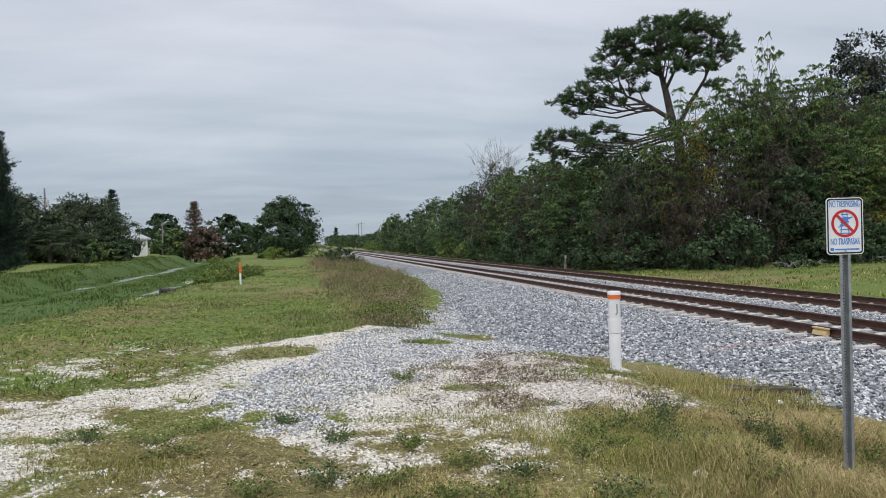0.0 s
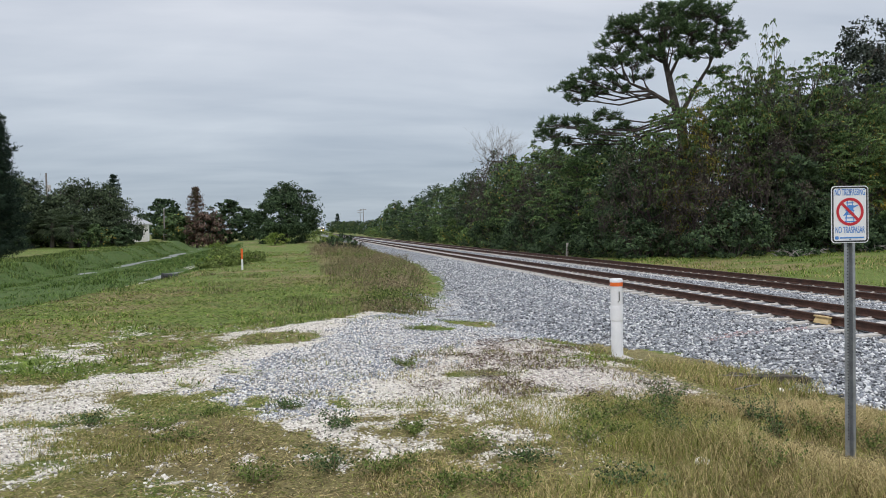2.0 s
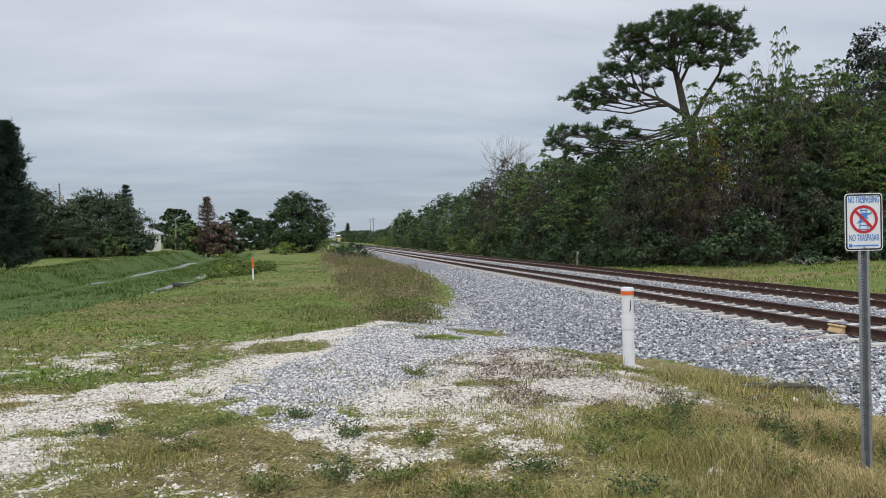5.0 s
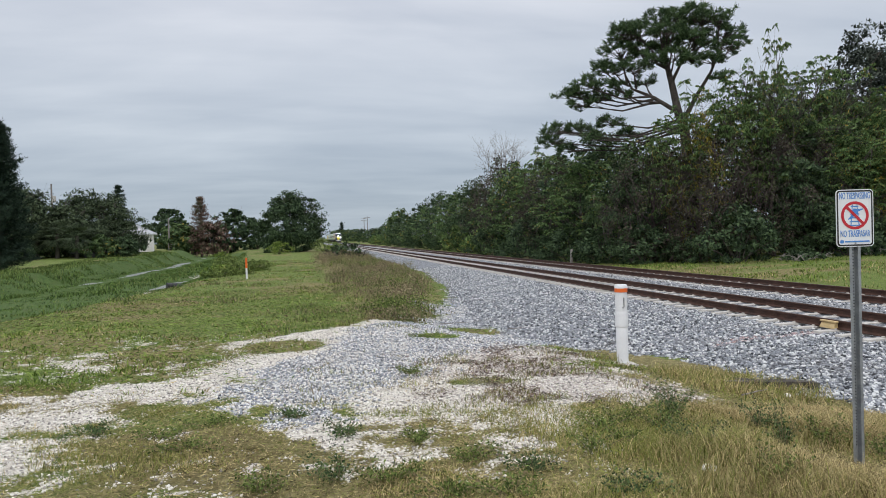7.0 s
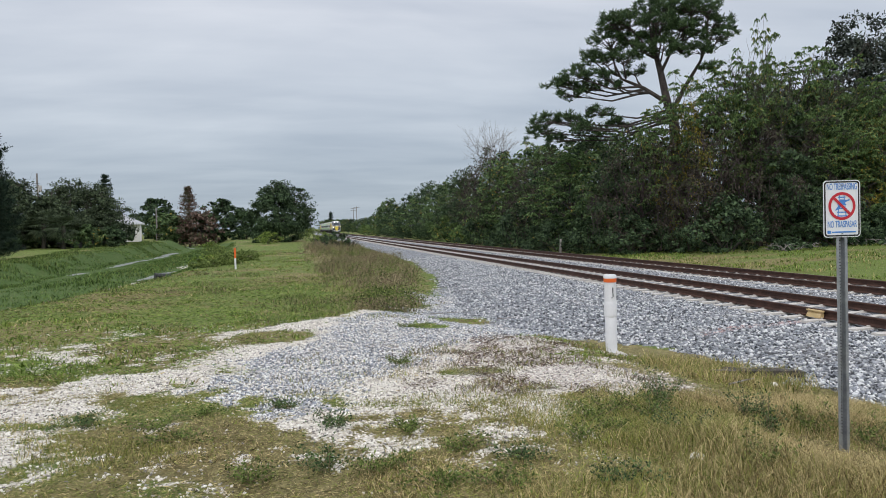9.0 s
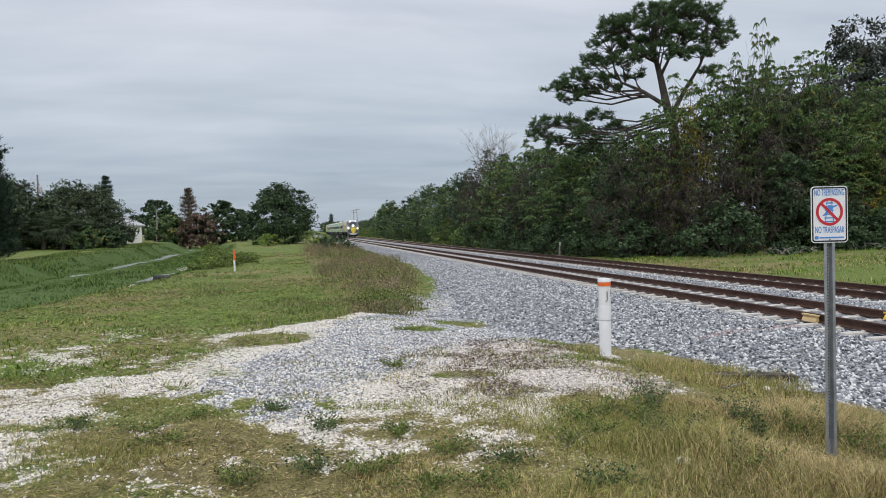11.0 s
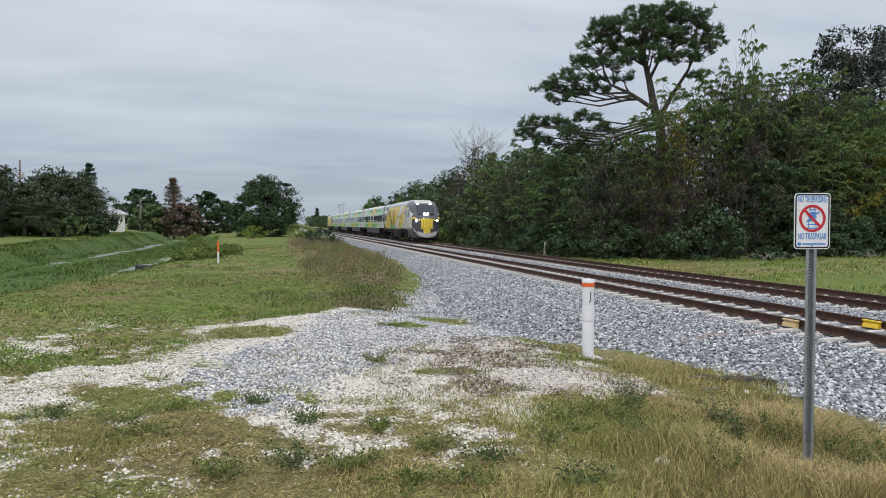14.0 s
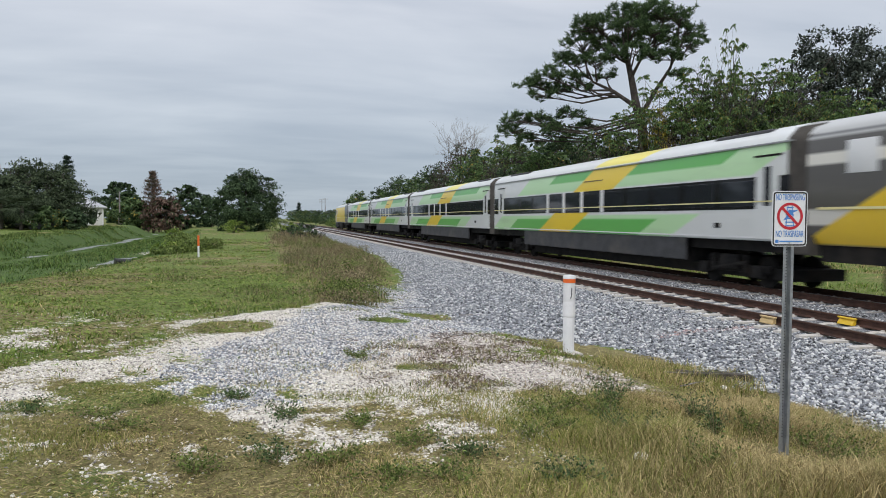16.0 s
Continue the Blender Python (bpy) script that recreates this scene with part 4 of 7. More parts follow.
def bare_tree(m, height, reach, seed, label, bark=None):
    rng = np.random.default_rng(seed)
    b = Buf()

    def grow(p, d, ln, r, lev):
        e = p + d * ln
        mid = p.lerp(e, 0.5) + Vector(rng.normal(scale=0.04 * ln, size=3))
        b.tube([p, mid, e], [r, r * 0.8, r * 0.6], 5, caps=False)
        if lev == 0:
            return
        for _ in range(3 if lev > 1 else 4):
            nd = (d + Vector(rng.normal(scale=0.42, size=3)) + Vector((0, 0, 0.12))).normalized()
            grow(p.lerp(e, rng.uniform(0.55, 1.0)), nd, ln * rng.uniform(0.55, 0.8), r * 0.5, lev - 1)

    grow(Vector((0, 0, -0.2)), Vector((0, 0, 1)), height * 0.42, 0.16, 0)
    for k in range(5):
        a = k * 1.26 + rng.random()
        grow(Vector((0, 0, height * 0.4)), Vector((math.cos(a) * 0.5, math.sin(a) * 0.5, 1)).normalized(), height * 0.25, 0.09, 4)
    tr = thing("bare_tree", m, label, "tree")
    part("trunk", b, bark or DEADWOOD, tr)
    return tr


def build_wood():
    """The wood along the far side of the tracks."""
    rng = np.random.default_rng(11)
    lab = {"m": "broadleaf tree with dense mid-green leaves at the wood's edge", "d": "dark green broadleaf tree in the wood", "b": "bright green leafy tree at the wood's edge", "w": "brown vine-covered tree at the wood's edge", "y": "tree with yellowing leaves at the wood's edge", "s": "tall thin-crowned tree with sparse leaves", "f": "green tree of the distant wood"}
    lab["g"] = "grey-green fine-leaved tree standing above the wood"
    # kind: colour, reach at 10 m height, leaves, leaf size, foot of the crown, leaves in a spray
    spec = {0: ("m", LEAF_MID, 4.0, 9600, 0.156, 0.03, 34), 1: ("d", LEAF_DARK, 4.2, 9600, 0.170, 0.04, 40), 5: ("y", LEAF_YELLOW, 3.6, 9000, 0.12, 0.05, 24), 6: ("f", LEAF_MID, 4.4, 3600, 0.34, 0.02, 20), 7: ("f", LEAF_DARK, 4.4, 3600, 0.34, 0.02, 20), 8: ("g", LEAF_GREY, 3.0, 14000, 0.125, 0.10, 40)}
    grp = "trees of the wood"
    kinds = {k: broad_tree("broadleaf_tree", pose(0, 0, -60), lab[c], 10, r, mt, n, z, 100 + k, low=lo, per=per, group=grp, forks=9) for k, (c, mt, r, n, z, lo, per) in spec.items()}
    kinds[2] = feathery_tree("feathery_tree", pose(0, 0, -60), lab["b"], 10, 3.9, LEAF_FERN, 210, 122, low=0.06, group=grp, length=0.56, fronds=8)
    kinds[3] = vine_tree("vine_tree", pose(0, 0, -60), lab["w"], 10, 4.0, 123, grp)
    kinds[4] = feathery_tree("feathery_tree", pose(0, 0, -60), lab["s"], 10, 3.3, LEAF_FERN, 62, 124, low=0.30, group=grp, length=0.48, fronds=8, forks=11, stems=2)
    used = set()
    # kind, x, y, height, width
    rows = [(3, 23.5, 45.5, 8.4, 1.0), (0, 24.5, 50, 9.6, 1.0), (2, 22.0, 55, 8.4, 1.0), (1, 25, 58, 10.5, 1.0), (3, 22.2, 62, 9.2, 0.95), (2, 23.5, 67, 10.4, 1.0), (0, 22.0, 73, 9.8, 1.0), (3, 22.6, 79, 10.6, 1.0), (3, 23.8, 86, 11.8, 1.05), (1, 22.4, 94, 9.6, 1.0), (2, 22.6, 102, 9.0, 1.0), (0, 23, 111, 9.2, 1.0), (1, 22.5, 121, 9.6, 1.0), (2, 23, 132, 8.6, 1.0),
            (7, 23, 144, 8.2, 0.9), (6, 23, 157, 7.0, 0.9), (7, 23, 172, 7.2, 0.9), (6, 24, 186, 9.6, 0.9), (6, 24, 203, 7.0, 0.9), (7, 24, 222, 6.2, 0.9), (6, 24, 244, 5.6, 0.9), (7, 24.5, 268, 5.6, 0.9), (6, 25, 296, 5.6, 1.0), (7, 25, 326, 6.2, 1.0), (6, 25, 360, 6.6, 1.1), (7, 26, 400, 7.0, 1.2), (6, 26, 445, 7.6, 1.2), (7, 27, 495, 8.0, 1.3), (6, 27, 550, 8.6, 1.4), (7, 28, 610, 9.6, 1.6), (6, 28, 680, 10.5, 1.8),
            (3, 27.0, 43.5, 9.4, 0.95), (3, 25.4, 42.9, 6.2, 0.7), (1, 22.6, 47.6, 7.4, 0.7), (4, 31.0, 43.6, 12.2, 0.7), (4, 26.6, 45.0, 12.6, 0.65), (4, 29.6, 44.6, 13.6, 0.6), (2, 41.4, 43.6, 12.0, 0.8), (4, 37.2, 46.0, 14.4, 0.7), (1, 32.0, 41.2, 6.0, 0.7), (3, 33.6, 42.4, 8.4, 0.6), (2, 36.2, 41.0, 8.2, 0.85), (2, 39.8, 42.4, 10.2, 0.8), (4, 28.6, 44.4, 11.4, 0.7), (5, 26.2, 44.2, 10.2, 0.5), (4, 24.2, 44.6, 10.6, 0.55),  (4, 30.2, 45, 13.0, 0.8), (3, 30.4, 42.4, 8.6, 0.75), (1, 33.0, 44, 10.0, 0.85), (4, 33.3, 45.6, 16.6, 0.34), (2, 35.2, 43.0, 9.6, 0.85), (4, 35.6, 46.5, 13.8, 0.9), (0, 37.5, 45, 10.6, 0.85), (5, 39.0, 41.5, 8.2, 0.9), (2, 40.6, 46, 11.4, 0.9), (8, 43.8, 49, 17.2, 1.0), (8, 47.6, 49, 17.6, 1.0), (4, 39.0, 47, 14.6, 0.8), (0, 45, 44, 10.6, 0.95), (5, 43.2, 40.2, 7.4, 0.95), (5, 40.8, 37.0, 7.0, 0.85), (5, 44.2, 37.2, 6.6, 0.9), (8, 51, 48, 16.4, 0.9), (3, 54, 45, 15.0, 1.1), (7, 60, 48, 14.0, 1.2),
            (7, 31, 55, 8.0, 1.1), (7, 38, 53, 8.0, 1.0), (7, 45, 56, 12.0, 1.0), (6, 28, 66, 10.0, 1.1), (7, 29, 80, 11.0, 1.1), (6, 29, 96, 9.5, 1.1), (7, 30, 118, 9.5, 1.1), (7, 34, 66, 9.0, 1.2), (7, 53, 56, 13.0, 1.0)]
    for k, x, y, h, w in rows:
        ob = kinds[k]
        mt = pose(x, y, gz(x, y), 0, 0, rng.uniform(0, 360))
        if k not in used:
            used.add(k)
            ob.matrix_basis = mt
            t = ob
        else:
            t = copy_thing(ob, mt)
        s = h / 10
        t.scale = (w * s ** 0.6, w * s ** 0.6, s)
    # shrubs at the foot of the wood
    sh = [bush("shrub", pose(0, 0, -60), l, 3.4, 2.6, mt, 3400, 0.12, 300 + i, "shrubs of the wood") for i, (mt, l) in enumerate(((LEAF_MID, "mid-green shrub at the foot of the wood"), (LEAF_BRIGHT, "light green shrub at the foot of the wood"), (LEAF_DARK, "shrub under the trees, leaf colour darkened for the shade")))]
    used = set()
    line = [(20.3, 53), (20.0, 57), (19.9, 61), (20.2, 66), (20, 71), (20.2, 76), (20, 82), (20.3, 88), (20.2, 95), (20.4, 103), (20.3, 112), (20.5, 122), (20.7, 134), (20.6, 148), (21, 165), (21, 185), (21, 210), (22, 240), (20.9, 48.5), (22.2, 44.5), (24.2, 42.0), (26.3, 40.0), (33, 38.6), (35.2, 38), (37.4, 38.4), (39.7, 39), (42, 38.3), (44.3, 38), (46.6, 38), (24, 46), (28, 43), (33, 41), (38, 42), (49, 40)]
    for x, y in line:
        # near shrubs take the dark leaf: shade under the overhang put into colour
        k = int(rng.choice([0, 1, 2, 2, 2, 2])) if (y < 38.2 and x > 36) or y > 70 else 2
        mt = pose(x, y, gz(x, y), 0, 0, rng.uniform(0, 360))
        if k not in used:
            used.add(k)
            sh[k].matrix_basis = mt
            t = sh[k]
        else:
            t = copy_thing(sh[k], mt)
        s = rng.uniform(0.5, 1.4)
        t.scale = (s, s, s * rng.uniform(0.8, 1.1))


build_wood()
slash_pine(pose(27.65, 47.6, gz(27.65, 47.6) - 0.5, 0, 0, -30)).scale = (1.04, 1.04, 1.03)
bare_tree(pose(25, 88, gz(25, 88)), 15.2, 4, 3, "leafless grey tree rising behind the wood")


for bx, by, bh, bk in ((31.6, 44.2, 12.6, 7), (33.4, 45.2, 15.0, 8), (36.8, 45.2, 13.0, 9)):
    bare_tree(pose(bx, by, gz(bx, by), 0, 0, 40 * bk), bh, 3, bk, "thin half-bare tree at the top of the wood", BARK)


def build_left_side():
    x, y = -2.3, 108
    broad_tree("round_tree", pose(x, y, gz(x, y)), "dense round dark green tree on the grass bank", 8.8, 4.5, LEAF_DARK, 27000, 0.19, 41, low=0.0, per=46)
    x, y = -25.4, 66
    conifer("casuarina_tree", pose(x, y, gz(x, y)), "tall dark feathery casuarina beside the ditch", 12.6, 5.8, CASUARINA, 12000, 0.28, 42, power=0.42, foot=0.0)
    spots = [(-36.5, 104, 1.0, 0), (-31, 108, 1.0, 1), (-27.5, 106, 0.92, 1), (-25.8, 104, 0.62, 0), (-38.2, 101, 1.08, 1), (-41, 106, 1.0, 1), (-47, 108, 1.05, 0)]
    a = broad_tree("oak_tree", pose(*spots[0][:2], gz(*spots[0][:2])), "dark green oak in the yard across the ditch", 9.0, 4.8, LEAF_OAK, 12500, 0.21, 43, low=0.03, group="trees across the ditch")
    b = broad_tree("oak_tree", pose(*spots[1][:2], gz(*spots[1][:2])), "broad green oak in the yard across the ditch", 9.2, 5.0, LEAF_OAK, 12500, 0.21, 44, low=0.03, group="trees across the ditch")
    for x, y, s, k in spots[2:]:
        copy_thing((a, b)[k], pose(x, y, gz(x, y), 0, 0, x * 50)).scale = (s, s, s)
    palm(pose(-31.5, 99, gz(-31.5, 99)), 2.5, 61, "cabbage palm with drooping fan fronds").scale = (1.45, 1.45, 1.25)
    palm(pose(-28.9, 98, gz(-28.9, 98)), 2.3, 62, "cabbage palm with drooping fan fronds").scale = (1.45, 1.45, 1.25)
    palm(pose(-34.2, 100, gz(-34.2, 100)), 2.1, 63, "cabbage palm with drooping fan fronds").scale = (1.45, 1.45, 1.25)
    conifer("norfolk_pine", pose(-36.2, 150, gz(-36.2, 150)), "dark spire of a norfolk pine behind the oaks", 13.4, 5.8, CASUARINA, 2600, 0.34, 45, tiers=13, power=0.62, category="conifer")
    conifer("red_conifer", pose(-20.6, 148, gz(-20.6, 148)), "reddish brown spire-shaped conifer", 12.2, 6.6, REDLEAF, 3200, 0.34, 46, tiers=13, power=0.62, category="conifer")
    broad_tree("russet_tree", pose(-18.0, 146, gz(-18, 146)), "russet half-bare tree beside the conifer", 7.4, 4.0, REDLEAF, 5000, 0.28, 47, low=0.05)
    c = broad_tree("far_tree", pose(-14.6, 150, gz(-14.6, 150)), "dark green tree in the distance", 8.6, 4.6, LEAF_DARK, 4600, 0.40, 48, low=0.02, group="distant trees")
    d = broad_tree("far_tree", pose(-23.5, 150, gz(-23.5, 150)), "green tree in the distance", 5.6, 3.8, LEAF_MID, 4000, 0.40, 49, low=0.02, group="distant trees")
    for x, y, s, k in ((-10.5, 158, 0.7, 0), (-27.5, 160, 1.0, 1), (-31.5, 190, 1.1, 1), (-38, 210, 1.3, 0), (-44, 190, 1.2, 1), (-52, 170, 1.2, 0), (-60, 150, 1.1, 1), (-8, 190, 0.7, 1), (-5, 230, 0.8, 0), (-3, 260, 0.8, 1), (3, 420, 1.0, 0), (0, 500, 1.0, 1), (5, 620, 1.0, 0)):
        copy_thing((c, d)[k], pose(x, y, gz(x, y), 0, 0, x * 77)).scale = (s, s, s)


build_left_side()


# ---- train ----
def paint(name, zones, base, rough=0.35, tall=1.0):
    """Car paint in bands. zones: (colour, [(a, b, c), ...]) where a * along + b * height > c for each; along is metres from the front."""
    mt, nt, bs = nodes_of(name)
    tc, sp = nt.nodes.new("ShaderNodeTexCoord"), nt.nodes.new("ShaderNodeSeparateXYZ")
    nt.links.new(tc.outputs["Object"], sp.inputs[0])
    y, z = sp.outputs[1], val(nt, "DIVIDE", sp.outputs[2], tall)
    col = mixc(nt, tex(nt, 1.2, 4), base, tuple(c * 0.9 for c in base))
    for colour, tests in zones:
        f = None
        for a, b, c in tests:
            t = val(nt, "ADD", val(nt, "MULTIPLY", y, a), val(nt, "MULTIPLY", z, b))
            t = val(nt, "MULTIPLY", val(nt, "SUBTRACT", t, c), 14.0, clamp=True)
            f = t if f is None else val(nt, "MULTIPLY", f, t)
        col = mixc(nt, f, col, colour)
    grime = val(nt, "MULTIPLY", ramp(nt, tex(nt, 0.8, 6, stretch=(1, 0.4, 2)), 0.5, 0.8), 0.18)
    col = mixc(nt, grime, col, (0.22, 0.2, 0.18))
    nt.links.new(col, bs.inputs["Base Color"])
    bs.inputs["Roughness"].default_value = rough
    bs.inputs["Coat Weight"].default_value = 0.3
    bs.inputs["Coat Roughness"].default_value = 0.15
    return mt


T_WHITE, T_GREY, T_YELLOW, T_LEMON = (0.72, 0.73, 0.72), (0.062, 0.062, 0.072), (0.86, 0.61, 0.035), (0.88, 0.76, 0.12)
T_AMBER = (0.82, 0.55, 0.035)
T_ROOFPAINT, T_REAR = (0.50, 0.50, 0.49), (0.095, 0.088, 0.082)
T_GREEN, T_PALE, T_CREAM = (0.13, 0.47, 0.10), (0.50, 0.74, 0.42), (0.72, 0.69, 0.62)


def slant(k, z0, lo, hi):
    """lo < along + k * (height - z0) < hi"""
    return [(1, k, lo + k * z0), (-1, -k, -hi - k * z0)]


COACH_TALL, LOCO_TALL = 1.085, 1.045
COACH_PAINT = paint("coach_paint", [
    (T_PALE, slant(2.5, 1.75, 5.0, 24.5) + [(0, -1, -3.80)]),
    (T_WHITE, slant(2.5, 1.75, 5.0, 24.5) + [(0, 1, 1.98), (0, -1, -3.05)]),
    (T_GREEN, slant(2.5, 1.75, 7.2, 21.6) + [(0, -1, -1.90)]),
    (T_GREEN, slant(2.5, 1.75, 7.4, 21.0) + [(0, 1, 3.36), (0, -1, -3.80)]),
    (T_YELLOW, slant(2.5, 1.75, 13.3, 17.1) + [(0, -1, -3.80)]),
    (T_LEMON, slant(2.5, 1.75, 13.5, 17.3) + [(0, 1, 3.80)]),
    (T_GREY, [(0, -1, -1.34)])], T_WHITE, tall=COACH_TALL)
LOCO_PAINT = paint("locomotive_paint", [
    (T_REAR, [(0, -1, -3.90)]), (T_CREAM, [(0, 1, 3.20), (0, -1, -3.55)]), (T_CREAM, [(0, 1, 1.75), (0, -1, -2.20)]),
    (T_AMBER, slant(2.05, 1.45, 8.6, 21.5) + [(0, -1, -3.90)]),
    (T_WHITE, slant(2.05, 1.45, 10.5, 12.4) + [(0, -1, -3.90)]),
    (T_LEMON, slant(2.05, 1.45, 7.4, 8.6) + [(0, -1, -3.0)]),
    (T_CREAM, slant(2.05, 1.45, -4.0, 7.4) + [(0, -1, -3.90)]),
    (T_GREEN, slant(2.05, 1.45, 12.2, 17.0) + [(0, -1, -1.78)]),
    (T_GREY, [(0, -1, -1.46), (-1, 0, -8.8)]),
    (T_GREY, [(0, -1, -1.36)]),
    (T_GREY, [(-1, 0, -0.8)]), (T_GREY, [(-1, 2.4, 6.2), (-1, 0, -3.9)]),
    (T_GREY, [(0, 1, 3.90), (0, -1, -4.02)]),
    (T_GREY, [(0, -1, -0.62)])], T_ROOFPAINT, tall=LOCO_TALL)
TAIL_PAINT = paint("rear_locomotive_paint", [
    (T_YELLOW, [(0, 1, 1.36), (0, -1, -3.90)]),
    (T_GREY, [(1, 0, 17.5)]),
    (T_GREY, [(0, -1, -1.36)])], T_WHITE, tall=LOCO_TALL)
T_DARK = surface("underframe", (0.008, 0.008, 0.009), (0.026, 0.024, 0.022), 3, 0.85, 0.1, 0.4, dirt=(0.05, 0.04, 0.032), spec=0.25)
T_SKIRT = surface("grey_skirt", (0.035, 0.035, 0.038), (0.065, 0.065, 0.07), 2, 0.6, 0.1, 0.1, dirt=(0.16, 0.14, 0.12))
T_ROOF = surface("roof_grey", (0.52, 0.51, 0.49), (0.64, 0.63, 0.61), 2, 0.5, 0.0, 0.1, dirt=(0.33, 0.3, 0.27))
T_BELLOWS = surface("bellows_rubber", (0.06, 0.055, 0.05), (0.10, 0.09, 0.08), 4, 0.85, 0, 0.2)
T_BROWN = surface("brown_vent", (0.16, 0.10, 0.03), (0.25, 0.16, 0.06), 4, 0.6, 0, 0.2)
T_SILVER = surface("silver_trim", (0.30, 0.31, 0.32), (0.40, 0.41, 0.42), 3, 0.4, 0.4, 0.05)
T_CRESCENT = surface("pale_grey_band", (0.44, 0.44, 0.45), (0.54, 0.54, 0.55), 3, 0.4, 0.1, 0.05)
T_CREAMPAINT = surface("cream_paint", (0.58, 0.55, 0.48), (0.66, 0.62, 0.54), 2, 0.4, 0, 0.03)
T_NOSEYELLOW = surface("nose_yellow", (0.80, 0.60, 0.05), (0.84, 0.66, 0.09), 3, 0.35, 0, 0.02)
T_WHITEPAINT = surface("white_paint", (0.70, 0.70, 0.70), (0.76, 0.76, 0.76), 2, 0.4, 0, 0.03)
T_STRIPE = surface("pale_yellow_stripe", (0.74, 0.66, 0.30), (0.78, 0.70, 0.36), 3, 0.4, 0, 0.02)


def glass(name, c, rough=0.05):
    mt, nt, bs = nodes_of(name)
    bs.inputs["Base Color"].default_value = (*c, 1)
    bs.inputs["Roughness"].default_value = rough
    bump(nt, bs, tex(nt, 0.6, 2), 0.04, 0.02)
    return mt


def glow(name, c, s):
    mt, nt, bs = nodes_of(name)
    bs.inputs["Base Color"].default_value = (0.8, 0.8, 0.8, 1)
    bs.inputs["Emission Color"].default_value = (*c, 1)
    bs.inputs["Emission Strength"].default_value = s
    return mt


T_SCREEN = glass("windscreen_glass", (0.03, 0.038, 0.045), 0.05)
T_GLASS, T_BAND = glass("dark_window_glass", (0.022, 0.025, 0.03)), glass("black_window_band", (0.012, 0.012, 0.014), 0.12)
T_HEAD, T_MARK = glow("headlight_glow", (1.0, 0.93, 0.72), 1500.0), glow("marker_light_glow", (1.0, 0.98, 0.92), 6.0)
T_TWIN = glow("twin_lamp_glow", (1.0, 0.95, 0.82), 45.0)
RED_GLOW = glow("red_signal_glow", (1.0, 0.12, 0.08), 30.0)


def car_ring(y, hw=1.6, top=4.34, bottom=1.30, side=3.72):
    """One cross-section of a car body, open below."""
    r = [(-hw + 0.02, bottom), (-hw, bottom + 0.1), (-hw, 2.1), (-hw, 2.95), (-hw + 0.02, side)]
    for k in range(1, 7):
        a = math.pi / 2 * k / 6
        r.append((-hw + 0.04 + (hw - 0.04) * (1 - math.cos(a)) , side + 0.05 + (top - side - 0.05) * math.sin(a)))
    r = r + [(-x, z) for x, z in reversed(r[:-1])]
    return [(x, y, z) for x, z in r]


def bogie(parent, y, wheel_gap=2.6):
    b = Buf()
    for s in (-1, 1):
        b.box(s * 1.0 - 0.09, y - 1.7, 0.42, s * 1.0 + 0.09, y + 1.7, 0.66, bev=0.05)
        b.box(s * 1.12 - 0.12, y - 0.45, 0.5, s * 1.12 + 0.14, y + 0.45, 0.95, bev=0.06)
        for d in (-wheel_gap / 2, wheel_gap / 2):
            b.box(s * 1.1 - 0.13, y + d - 0.22, 0.3, s * 1.1 + 0.13, y + d + 0.22, 0.66, bev=0.05)
            b.tube([(s * 1.15, y + d * 0.6, 0.4), (s * 1.15, y + d * 0.6, 0.95)], 0.09, 8)
        b.tube([(s * 1.2, y - 0.9, 0.75), (s * 1.25, y + 0.6, 0.5)], 0.05, 6)
    b.box(-1.0, y - 0.3, 0.5, 1.0, y + 0.3, 0.9, bev=0.05)
    bg = part("bogie", b, T_DARK, parent, "dark steel bogie", smooth=True)
    for d in (-wheel_gap / 2, wheel_gap / 2):
        w = Buf()
        for s in (-1, 1):
            w.loft([[(s * x, y + d + r * math.cos(a), 0.46 + r * math.sin(a)) for a in np.linspace(0, 2 * math.pi, 25)[:-1]] for x, r in ((0.69, 0.30), (0.70, 0.49), (0.725, 0.49), (0.73, 0.46), (0.83, 0.455), (0.83, 0.40), (0.80, 0.36), (0.81, 0.12))])
        w.tube([(-0.8, y + d, 0.46), (0.8, y + d, 0.46)], 0.08, 8)
        part("wheelset", w, T_DARK, bg, smooth=True)
    return bg


def raise_body(ob, tall):
    """Gives the body of a car its full height; the bogies stay as they are."""
    done = set()
    todo = [c for c in ob.children if not c.name.startswith("bogie")]
    while todo:
        c = todo.pop()
        todo += list(c.children)
        if c.data.name not in done:
            done.add(c.data.name)
            c.data.transform(Matrix.Diagonal((1, 1, tall, 1)))


